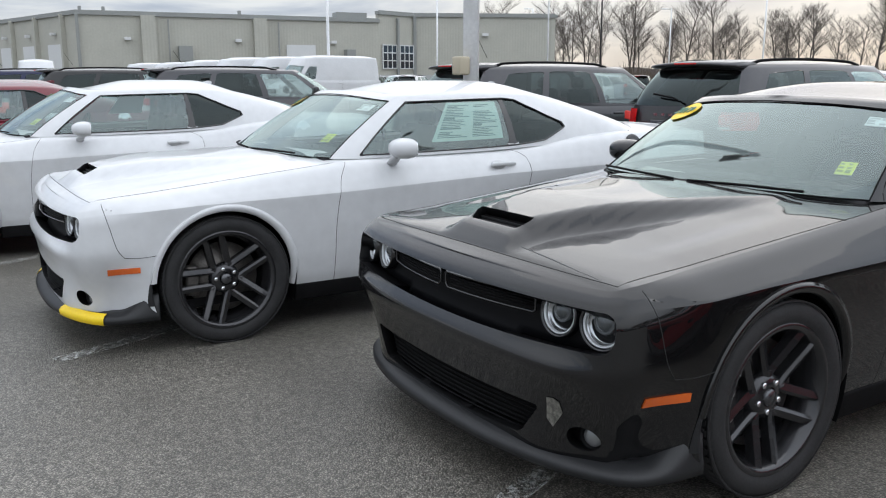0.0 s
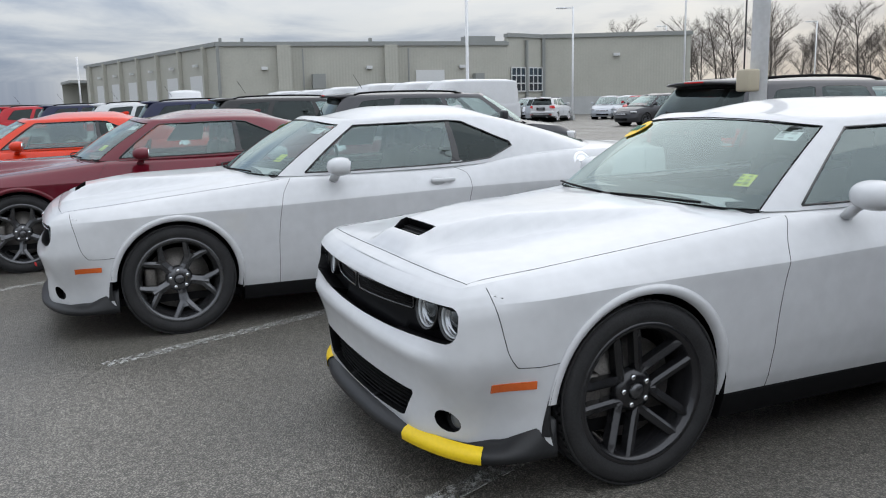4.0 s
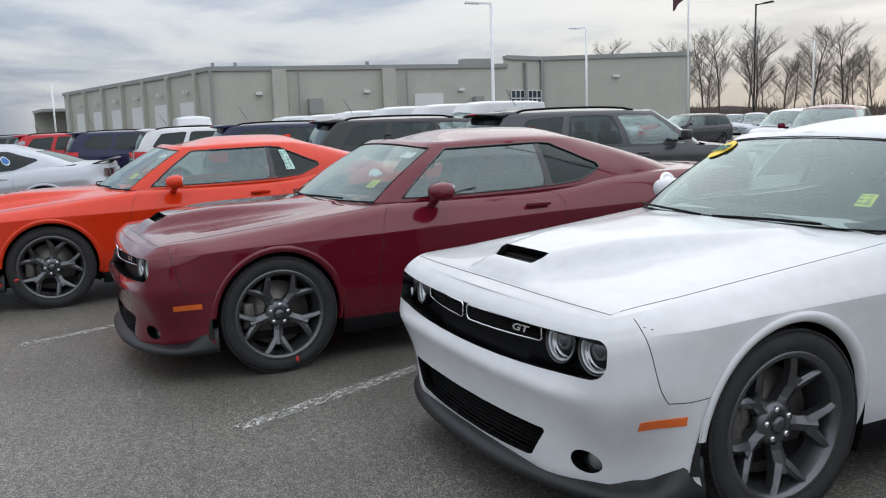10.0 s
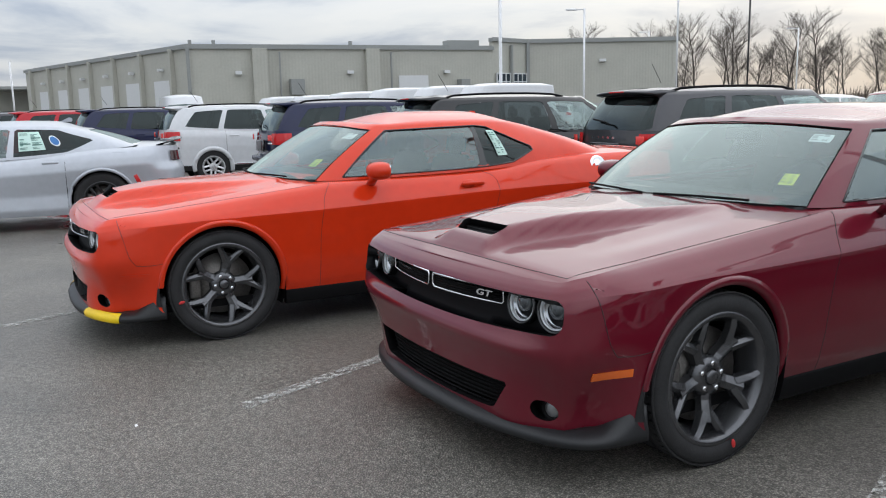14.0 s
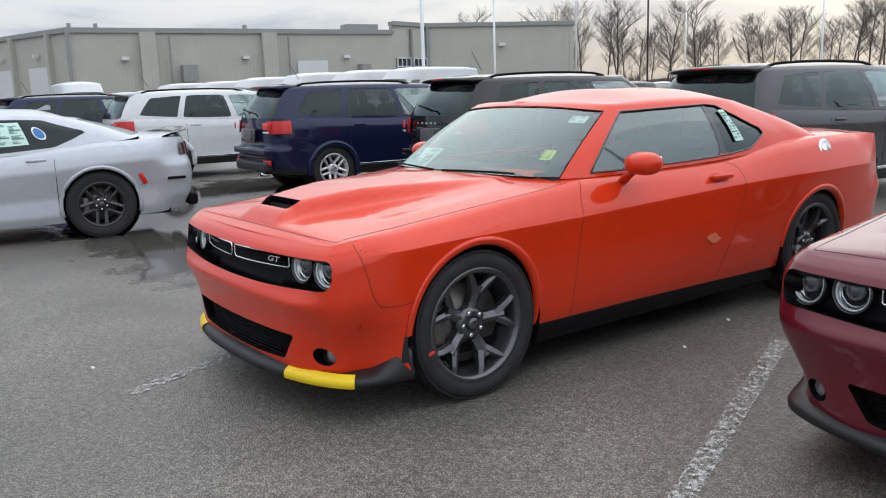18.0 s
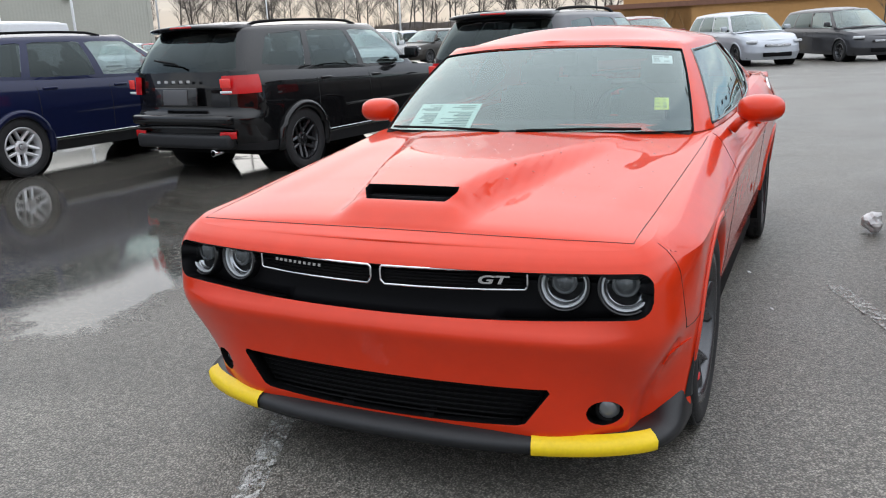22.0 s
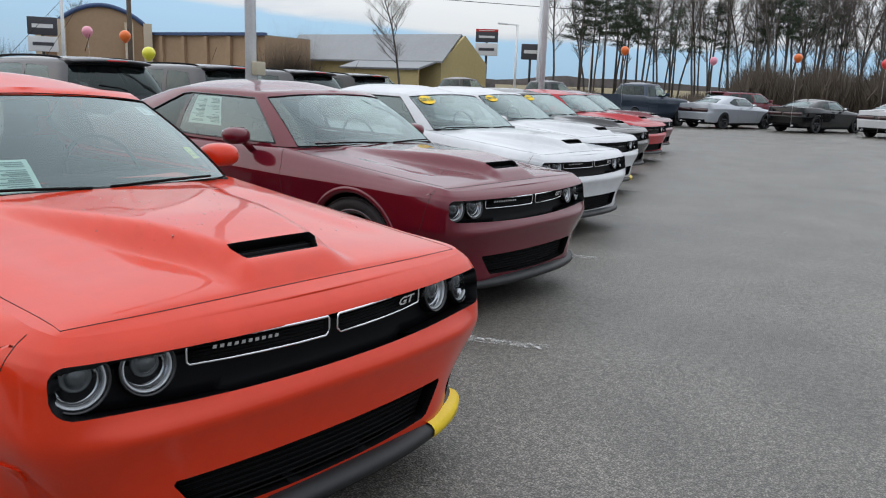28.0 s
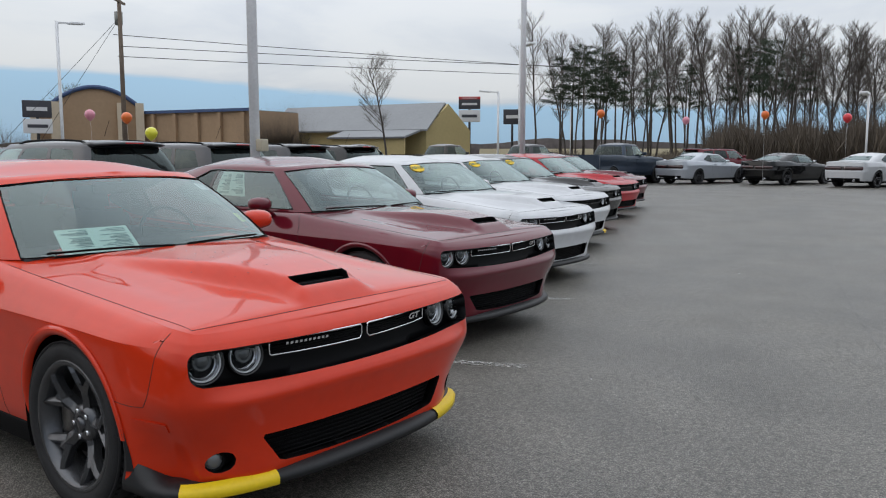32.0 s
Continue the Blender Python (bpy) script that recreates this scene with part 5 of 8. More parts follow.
tone = gmath("MULTIPLY", gmath("MULTIPLY", stones, gramp(grain, 0.3, 0.7, 0.58, 1.5)), gramp(patchy, 0.3, 0.7, 0.85, 1.15))
tone = gmath("MULTIPLY", tone, gramp(gnoise(26, 3, 0.75), 0.36, 0.64, 0.66, 1.36))
tone = gmath("MULTIPLY", gmath("MULTIPLY", tone, gramp(wet, 0, 1, 1.0, 0.55)), gramp(damp, 0, 1, 1.06, 0.86))
sc = n.new("ShaderNodeVectorMath")
sc.operation = "SCALE"
sc.inputs[0].default_value = (0.190, 0.178, 0.155)
l.new(tone, sc.inputs["Scale"])
l.new(sc.outputs[0], b.inputs["Base Color"])
l.new(gmath("MULTIPLY", gramp(wet, 0, 1, 1.0, 0.08), gramp(damp, 0, 1, 0.46, 0.32)), b.inputs["Roughness"])
bp = n.new("ShaderNodeBump")
bp.inputs["Distance"].default_value = 0.006
l.new(gramp(wet, 0, 1, 0.6, 0.012), bp.inputs["Strength"])
l.new(gmath("ADD", vor.outputs["Distance"], gmath("MULTIPLY", grain, 0.6)), bp.inputs["Height"])
l.new(bp.outputs[0], b.inputs["Normal"])
ground = tagged(new("ground", mesh("ground", [(-900, -900, 0), (900, -900, 0), (900, 900, 0), (-900, 900, 0)], [(0, 1, 2, 3)], gm, False)), "wet dark asphalt car park with puddles", "ground", kind="structure")

# ---- other vehicles ----


HOUSES = {}


def build_vehicle(kind, s, base_paint, rim_mat, style, R, wheels, wheel_x, glass_side, panes, wind, back, tail=None, cladding=None, rails=False, grille=None, wheel_fine=False, bed=None):
    """A car, van or pick-up from its outline, belt and roof: nose towards -y."""
    car = new(kind)
    wall, place, L, dense, arc = lower_shell(s)
    for i, yw in enumerate(wheels):
        wall.cut(1 + i, lambda P, a, v, yw=yw: np.where(P[..., 0] > 0.4, np.hypot(P[..., 1] - yw, P[..., 2] - R) - R * 1.13, 1.0))
    tailnum = 5
    y_end = dense[-1, 1]
    if cladding:
        wall.cut(4, lambda P, a, v: P[..., 2] - cladding)
    wall.part("body", [0], base_paint, car)
    if cladding:
        wall.part("lower_cladding", [4], SPLIT, car)
    cols = np.linspace(0, L, max(int(L / (s["cell"] * 1.6)), 40))
    top, topat = top_shell(s, place, cols, 12)
    gb = np.asarray(s["gh_base"])
    y0, y1 = gb[0, 1] + 0.12, gb[-1, 1] - 0.1
    top.cut(1, lambda P, a, v: np.maximum(np.maximum(P[..., 0] - gb[:, 0].max() + 0.05, y0 - P[..., 1]), P[..., 1] - y1))
    top.part("hood", [0], base_paint, car)
    house, at = house_shell(s, rows=14, cols=8 * (len(gb) - 1) + 1)
    house.cut(1, poly_sdf(wind))
    for q in panes:
        house.cut(2, poly_sdf(q))
    if back:
        house.cut(3, poly_sdf(back))
    house.part("roof", [0], base_paint, car)
    house.part("windshield", [1], GLASS, car, push=0.004, skirt=False)
    for sgn in (1, -1):
        for i, q in enumerate(panes):
            one = Shell(at, [0, 1], [0, 1])
            sub = house.get([2], 0.004, False, False)
            pm = np.array(q)
            c = at(np.array(pm[:, 0].mean()), np.array(pm[:, 1].mean()))
            lo, hi = at(pm[:, 0], pm[:, 1])[:, 1].min() - 0.03, at(pm[:, 0], pm[:, 1])[:, 1].max() + 0.03
            v, f = sub
            keep = np.all((v[f][:, :, 1] > lo) & (v[f][:, :, 1] < hi), 1)
            f2 = f[keep]
            if len(f2):
                used, bk = np.unique(f2, return_inverse=True)
                v2, f2 = v[used] * [sgn, 1, 1], bk.reshape(f2.shape)
                put("side_window", mesh("side_window", v2, f2 if sgn > 0 else f2[:, ::-1], glass_side if i else GLASS), car)
    if back:
        house.part("rear_window", [3], glass_side, car, push=0.004, skirt=False)
    for yw in wheels:
        for sgn in (1, -1):
            add_wheel(car, sgn * wheel_x, yw, R, kind + style + rim_mat.name, 0.22, rim_mat, style, R * 0.66, spin=17 * yw, fine=wheel_fine)
            ang = np.linspace(radians(-15), radians(195), 24)
            r = R * 1.13
            ring, ring2 = [], []
            for t in ang:
                y, z = yw + r * math.cos(t), R + r * math.sin(t)
                i = np.argmin(np.abs(dense[:, 1] - y) + 10 * (dense[:, 0] < 0.5))
                v = (z - prof(s["zb"], y)) / (prof(s["zt"], y) - prof(s["zb"], y))
                p = place(np.array(arc[i]), np.array(np.clip(v, 0, 1)))
                ring.append(p * [sgn, 1, 1])
            ring = np.array(ring)
            put("wheel_arch", tube("wheel_arch", ring, 0.022 if kind != "suv" else 0.048, SPLIT if cladding and kind != "suv" else base_paint, 8), car)
            put("wheel_well", lathe("wheel_well", [(r, -0.22), (r, 0.17), (0, 0.17)] if sgn < 0 else [(r, 0.22), (r, -0.17), (0, -0.17)], BLACK, 24), car, pose(sgn * (wheel_x - 0.24), yw, R))
    put("underbody", box_mesh("underbody", wheel_x * 1.75, y_end - 0.7, 0.06, BLACK), car, pose(0, y_end / 2, prof(s["zb"], 2.0) + 0.04))
    put("cabin_floor", box_mesh("cabin_floor", gb[:, 0].max() * 1.8, y1 - y0, 0.04, TRIM), car, pose(0, (y0 + y1) / 2, 0.55))
    put("dashboard", box_mesh("dashboard", gb[:, 0].max() * 1.7, 0.4, 0.25, TRIM, 0.06), car, pose(0, y0 + 0.35, float(gb[0, 2]) - 0.15))
    for sgn in (1, -1):
        put("seat", seat_mesh(), car, pose(sgn * 0.38, y0 + 1.15, float(gb[0, 2]) - 0.52))
        mir = put("mirror", box_mesh("mirror", 0.20, 0.10, 0.15, base_paint, 0.04, 3), car, pose(sgn * (gb[:, 0].max() + 0.17), y0 + 0.55, float(gb[0, 2]) + 0.10))
        put("mirror_arm", box_mesh("mirror_arm", 0.12, 0.05, 0.05, BLACK, 0.01), mir, pose(-sgn * 0.13, 0.0, -0.06))
    if rails:
        gt = np.asarray(s["gh_top"])
        for sgn in (1, -1):
            i0, i1 = rails
            pts = [at(np.array(p), np.array(1.12)) * [sgn, 1, 1] + [0, 0, 0.045 * math.sin(math.pi * k / 9) ** 0.3] for k, p in enumerate(np.linspace(i0, i1, 10))]
            put("roof_rail", tube("roof_rail", pts, 0.018, BLACK, 6), car)
    for sgn in (1, -1):
        # headlamps and handles
        hy = s["lamp"]
        put("headlight", box_mesh("headlight", hy[3], 0.16, hy[4], WHITELAMP, min(hy[3], hy[4]) * 0.3, 3), car, pose(sgn * hy[0], hy[1], hy[2], 0, 0, sgn * 35))
        for k, (dy, dz) in enumerate(s["handles"]):
            i = np.argmin(np.abs(dense[:, 1] - dy) + 10 * (dense[:, 0] < 0.5))
            v = (dz - prof(s["zb"], dy)) / (prof(s["zt"], dy) - prof(s["zb"], dy))
            p = place(np.array(arc[i]), np.array(v))
            put("door_handle", box_mesh("door_handle", 0.03, 0.20, 0.035, base_paint, 0.012), car, pose(sgn * p[0], p[1], p[2]))
            zz = np.linspace(prof(s["zb"], dy) + 0.1, prof(s["zt"], dy) - 0.01, 8)
            line = []
            for z in zz:
                i = np.argmin(np.abs(dense[:, 1] - (dy + 0.17)) + 10 * (dense[:, 0] < 0.5))
                v = (z - prof(s["zb"], dy)) / (prof(s["zt"], dy) - prof(s["zb"], dy))
                line.append(place(np.array(arc[i]), np.array(v)) * [sgn, 1, 1])
            put("shut_line", tube("shut_line", line, 0.004, SHUT, 4), car)
    if grille:
        gx, gz, gw, gh, gy = grille
        g = put("grille", box_mesh("grille", gw, 0.08, gh, GLOSSBLACK, 0.03), car, pose(gx, gy, gz))
        for k in range(3):
            put("grille_bar", box_mesh("grille_bar", gw * 0.94, 0.02, 0.014, CHROME, 0.004), g, pose(0, -0.045, gh * (k - 1) * 0.28))
        put("lower_grille", box_mesh("lower_grille", gw * 1.1, 0.06, 0.13, BLACK, 0.02), car, pose(gx, gy, 0.36))
    if tail:
        tail(car, place, dense, arc, at, s, y_end)
    HOUSES[kind] = at
    return car


def suv_tail(car, place, dense, arc, at, s, y_end):
    """The back of a family SUV: wrap-round lamps, tailgate, spoiler, wiper and plate."""
    for sgn in (1, -1):
        # lamps follow the corner of the body
        lv, lf, a2 = [], [], []
        cols = [i for i in range(len(dense)) if dense[i, 1] > 4.52 and dense[i, 0] > 0.60][::8]
        for i in cols:
            y = dense[i, 1]
            for z in (0.925, 0.985, 1.05, 1.115):
                v = (z - prof(s["zb"], y)) / (prof(s["zt"], y) - prof(s["zb"], y))
                p = place(np.array(arc[i]), np.array(np.clip(v, 0, 1)))
                lv.append(((p[0] + 0.022 * (p[0] > 0.7)) * sgn, p[1] + 0.024 * (p[1] > 4.6), z))
        for k in range(len(cols) - 1):
            lf += [(k * 4 + q, (k + 1) * 4 + q, (k + 1) * 4 + q + 1, k * 4 + q + 1) for q in range(3)]
        tl = put("tail_light", mesh("tail_light", lv, lf, REDLAMP), car, label="red wrap-round tail lamp")
        put("lamp_core", box_mesh("lamp_core", 0.12, 0.02, 0.10, LAMPCORE, 0.012), tl, pose(sgn * 0.70, y_end - 0.02, 1.04, 0, 0, -sgn * 16))
        put("lamp_core", box_mesh("lamp_core", 0.13, 0.02, 0.025, WHITELAMP, 0.006), tl, pose(sgn * 0.70, y_end - 0.02, 0.950, 0, 0, -sgn * 16), "clear reversing segment")
        put("reflector", box_mesh("reflector", 0.20, 0.03, 0.075, REDLAMP, 0.012), car, pose(sgn * 0.66, y_end - 0.03, 0.50, 0, 0, -sgn * 12))
    sv, sf = [], []
    for k, x in enumerate(np.linspace(-0.60, 0.60, 13)):
        e = 0.10 * (x / 0.6) ** 4
        drop = 0.025 * (x / 0.6) ** 2
        for y, z in ((4.28, 1.655), (4.46, 1.658), (4.70 - e, 1.635), (4.71 - e, 1.612), (4.52, 1.592), (4.28, 1.60)):
            sv.append((x, y, z - drop))
        if k:
            sf += [((k - 1) * 6 + q, (k - 1) * 6 + (q + 1) % 6, k * 6 + (q + 1) % 6, k * 6 + q) for q in range(6)]
    sf += [tuple(range(6))[::-1], tuple(72 + q for q in range(6))]
    put("spoiler", mesh("spoiler", sv, sf, base_of(car)), car)
    put("brake_light", box_mesh("brake_light", 0.30, 0.02, 0.018, REDLAMP, 0.005), car, pose(0, 4.712, 1.622))
    put("plate_panel", box_mesh("plate_panel", 0.62, 0.03, 0.20, GLOSSBLACK, 0.01), car, pose(0, y_end + 0.006, 0.90, 4))
    put("dealer_plate", box_mesh("dealer_plate", 0.36, 0.012, 0.16, mat("plate_grey", (0.09, 0.09, 0.095), 0.4), 0.006), car, pose(0, y_end + 0.024, 0.90, 4))
    v = [(-0.24 + 0.11 * i + dx, y_end + 0.030, 1.065 + dz) for i in range(5) for dx, dz in ((0, -0.014), (0.05, -0.014), (0.05, 0.014), (0, 0.014))]
    put("name_badge", mesh("name_badge", [(-x, y, z) for x, y, z in v], [(4 * i, 4 * i + 1, 4 * i + 2, 4 * i + 3) for i in range(5)], CHROME, False), car)
    put("rear_wiper", tube("rear_wiper", [(-0.06, y_end - 0.02, 1.22), (0.02, y_end - 0.04, 1.25), (0.34, y_end - 0.06, 1.29)], 0.012, BLACK, 5), car)
    put("bumper_step", box_mesh("bumper_step", 1.46, 0.16, 0.10, base_of(car), 0.04, 3), car, pose(0, y_end - 0.05, 0.66))
    put("bumper_lower", box_mesh("bumper_lower", 1.40, 0.14, 0.16, SPLIT, 0.05, 3), car, pose(0, y_end - 0.05, 0.43))
    put("bumper_strip", tube("bumper_strip", catmull([(-0.72, y_end - 0.04, 0.56), (-0.4, y_end + 0.028, 0.575), (0, y_end + 0.034, 0.58), (0.4, y_end + 0.028, 0.575), (0.72, y_end - 0.04, 0.56)], 15), 0.010, SPLIT, 5), car)
    put("exhaust_tip", lathe("exhaust_tip", [(0.03, -0.08), (0.036, 0.06), (0.03, 0.06)], CHROME, 12, "y"), car, pose(-0.45, y_end - 0.05, 0.31))
    put("antenna", tube("antenna", [(0.05, y_end - 0.9, 1.74), (0.05, y_end - 0.75, 1.98)], 0.004, BLACK, 5), car)
    for sgn in (1, -1):
        put("door_strip", box_mesh("door_strip", 0.02, 2.0, 0.035, CHROME, 0.006), car, pose(sgn * 0.905, 2.45, 0.40))


def base_of(car):
    for c in car.children:
        if c.name.startswith("body"):
            return c.data.materials[0]


def sedan_tail(car, place, dense, arc, at, s, y_end):
    sp = catmull([(-0.78, 4.80, 1.09), (-0.55, 4.96, 1.125), (0, 5.02, 1.13), (0.55, 4.96, 1.125), (0.78, 4.80, 1.09)], 21)
    bv, bf = [], []
    for x, y, z in sp:
        bv += [(x, y - 0.10, z - 0.02), (x, y + 0.05, z + 0.02), (x, y + 0.06, z + 0.005), (x, y - 0.10, z - 0.045)]
    for k in range(20):
        bf += [(k * 4 + q, (k + 1) * 4 + q, (k + 1) * 4 + (q + 1) % 4, k * 4 + (q + 1) % 4) for q in range(4)]
    put("spoiler", mesh("spoiler", bv, [f[::-1] for f in bf], GLOSSBLACK), car, label="black boot spoiler")
    lv, lf = [], []
    cols = [i for i in range(len(dense)) if dense[i, 1] > 4.88][::8]
    for i in cols:
        y = dense[i, 1]
        for z in (0.86, 0.92, 0.985):
            v = (z - prof(s["zb"], y)) / (prof(s["zt"], y) - prof(s["zb"], y))
            p = place(np.array(arc[i]), np.array(np.clip(v, 0, 1)))
            lv.append((p[0] + 0.02 * (p[0] > 0.6), p[1] + 0.022, z))
    for k in range(len(cols) - 1):
        lf += [(k * 3 + q, (k + 1) * 3 + q, (k + 1) * 3 + q + 1, k * 3 + q + 1) for q in range(2)]
    for sgn in (1, -1):
        put("tail_light", mesh("tail_light", np.array(lv) * [sgn, 1, 1], lf, SMOKED), car)
        put("side_reflector", box_mesh("side_reflector", 0.014, 0.05, 0.13, REDLAMP, 0.006), car, pose(sgn * 0.926, 4.43, 0.62, 25))
        put("bumper_slot", box_mesh("bumper_slot", 0.03, 0.20, 0.03, BLACK, 0.008), car, pose(sgn * 0.90, 4.80, 0.60))
    put("fuel_door", box_mesh("fuel_door", 0.008, 0.16, 0.13, base_of(car), 0.003), car, pose(0.912, 4.22, 0.93, 0, -16))
    put("rear_diffuser", box_mesh("rear_diffuser", 1.4, 0.12, 0.14, BLACK, 0.04, 3), car, pose(0, y_end - 0.07, 0.32))


SUV = dict(
    outline=[(0, 0.02), (0.4, 0.05), (0.68, 0.15), (0.83, 0.34), (0.895, 0.70), (0.905, 1.2), (0.91, 2.2), (0.915, 3.2), (0.915, 4.0), (0.89, 4.45), (0.84, 4.68), (0.72, 4.82), (0.4, 4.87), (0, 4.88)],
    cell=0.04, rows=26, front=(0.25, 0.6), rear=(4.45, 4.75),
    zb=[(0, 0.26), (1.0, 0.24), (4.0, 0.26), (4.9, 0.34)],
    zt=[(0, 0.92), (0.3, 0.98), (1.0, 1.05), (1.5, 1.07), (3.0, 1.10), (4.2, 1.14), (4.9, 1.16)],
    side_in=[(0, 0.05), (0.12, 0.02), (0.4, 0.012), (0.62, 0.0), (0.85, 0.012), (0.95, 0.04), (1, 0.065)],
    front_in=[(0, 0.08), (0.3, 0.0), (0.6, 0.0), (0.85, 0.03), (0.96, 0.08), (1, 0.14)],
    rear_in=[(0, 0.10), (0.16, 0.03), (0.36, 0.0), (0.44, 0.0), (0.5, 0.05), (0.8, 0.055), (1, 0.075)],
    crown=[(0, 0.03), (0.5, 0.06), (1.2, 0.08), (4.9, 0.0)],
    gh_base=[(0, 1.02, 1.13), (0.45, 1.08, 1.12), (0.74, 1.25, 1.08), (0.83, 1.50, 1.065), (0.85, 2.2, 1.08), (0.855, 3.0, 1.10), (0.85, 3.8, 1.125), (0.82, 4.4, 1.145), (0.74, 4.72, 1.15), (0.42, 4.80, 1.155), (0, 4.81, 1.16)],
    gh_top=[(0, 1.84, 1.635), (0.34, 1.88, 1.63), (0.54, 1.98, 1.615), (0.60, 2.10, 1.60), (0.645, 2.5, 1.605), (0.66, 3.0, 1.612), (0.655, 3.6, 1.612), (0.635, 4.1, 1.605), (0.585, 4.42, 1.60), (0.34, 4.52, 1.605), (0, 4.54, 1.61)],
    gh_mid=3.2, gh_bulge=0.03, roof=0.07, lamp=(0.68, 0.20, 0.82, 0.36, 0.16), handles=[(2.35, 0.985), (3.40, 1.01)])
SUV_PANES = [[(3.0, 0.06), (4.45, 0.06), (4.45, 0.88), (3.0, 0.88)], [(4.6, 0.06), (5.75, 0.06), (5.75, 0.88), (4.6, 0.88)], [(5.9, 0.07), (7.05, 0.14), (6.95, 0.80), (5.9, 0.88)]]
suv = build_vehicle("suv", SUV, P_NAVY, RIMSILVER, "split", 0.352, (0.98, 3.87), 0.905, GLASS_DARK, SUV_PANES, [(-1, 0.04), (2.45, 0.05), (2.45, 0.90), (-1, 0.94)],
                    [(8.0, 0.04), (11, 0.02), (11, 0.90), (8.12, 0.88)], suv_tail, 0.40, (3.6, 7.6), (0, 0.72, 0.9, 0.2, 0.05))

SEDAN = dict(
    outline=[(0, 0.0), (0.4, 0.03), (0.7, 0.13), (0.85, 0.32), (0.91, 0.65), (0.935, 1.2), (0.94, 2.2), (0.94, 3.2), (0.945, 3.9), (0.935, 4.4), (0.89, 4.75), (0.76, 4.98), (0.4, 5.06), (0, 5.07)],
    cell=0.03, rows=30, front=(0.25, 0.6), rear=(4.5, 4.85), zb=[(0, 0.19), (1.4, 0.19), (3.4, 0.19), (4.6, 0.22), (5.1, 0.26)],
    zt=[(0, 0.72), (0.4, 0.80), (1.2, 0.88), (1.8, 0.90), (2.8, 0.93), (3.5, 0.98), (4.0, 1.03), (4.6, 1.055), (5.1, 1.05)],
    side_in=[(0, 0.04), (0.1, 0.015), (0.35, 0.03), (0.55, 0.012), (0.72, 0.0), (0.85, 0.02), (0.95, 0.06), (1, 0.12)], front_in=[(0, 0.06), (0.4, 0.0), (0.8, 0.03), (1, 0.12)],
    rear_in=[(0, 0.12), (0.2, 0.03), (0.45, 0.0), (0.62, 0.01), (0.75, 0.05), (1, 0.08)], hip=(3.9, 0.5, 0.018),
    crown=[(0, 0.03), (1.5, 0.07), (3.8, 0.07), (4.5, 0.05), (5.1, 0.03)],
    gh_base=[(0, 1.45, 0.97), (0.42, 1.5, 0.965), (0.72, 1.65, 0.935), (0.82, 1.85, 0.905), (0.845, 2.4, 0.915), (0.85, 3.0, 0.935), (0.845, 3.5, 0.965), (0.81, 3.95, 1.01), (0.74, 4.35, 1.055), (0.42, 4.52, 1.08), (0, 4.56, 1.09)],
    gh_top=[(0, 2.15, 1.38), (0.32, 2.18, 1.375), (0.50, 2.26, 1.36), (0.56, 2.38, 1.35), (0.60, 2.7, 1.355), (0.615, 3.0, 1.358), (0.605, 3.3, 1.35), (0.575, 3.55, 1.335), (0.51, 3.72, 1.315), (0.3, 3.82, 1.31), (0, 3.85, 1.31)],
    gh_mid=2.9, gh_bulge=0.03, roof=0.07, lamp=(0.68, 0.2, 0.66, 0.34, 0.12), handles=[(2.35, 0.84), (3.38, 0.88)])
sedan = build_vehicle("sedan", SEDAN, P_SILVER, RIMBLACK, "split", 0.364, (0.93, 3.98), 0.925, GLASS_DARK,
                      [[(3.0, 0.07), (4.75, 0.07), (4.75, 0.90), (3.0, 0.90)], [(4.9, 0.07), (6.2, 0.09), (7.35, 0.42), (6.5, 0.86), (4.9, 0.90)]],
                      [(-1, 0.04), (2.45, 0.05), (2.45, 0.90), (-1, 0.94)], [(8.3, 0.08), (11, 0.05), (11, 0.94), (8.3, 0.9)], sedan_tail, None, None, (0, 0.62, 1.0, 0.18, 0.02), wheel_fine=True)
sedan.matrix_basis = pose(-7.22, -2.63, 0, 0, 0, -10)
BADGE = mat("blue_badge", (0.03, 0.16, 0.42), 0.5)
patch("window_sheet", HOUSES["sedan"], 5.02, 5.70, 0.22, 0.80, 1, PAPERGREEN, sedan, inner=-0.006, bars=14, label="printed price sheet on the rear door window")
patch("round_sticker", HOUSES["sedan"], 5.90, 6.20, 0.30, 0.66, 1, PAPER, sedan, inner=-0.006, oval=True, label="round blue and white sticker")
patch("sticker_centre", HOUSES["sedan"], 5.93, 6.17, 0.34, 0.62, 1, BADGE, sedan, inner=-0.009, oval=True)
put("roof_fin", plate("roof_fin", [(-0.09, 0.0), (0.07, 0.0), (0.075, 0.05), (0.03, 0.06)], 0.022, P_SILVER, 0.006), sedan, pose(0.011, 3.55, 1.40, 0, 0, 90))
tagged(sedan, "silver four-door sedan with black wheels and a black spoiler", "car")

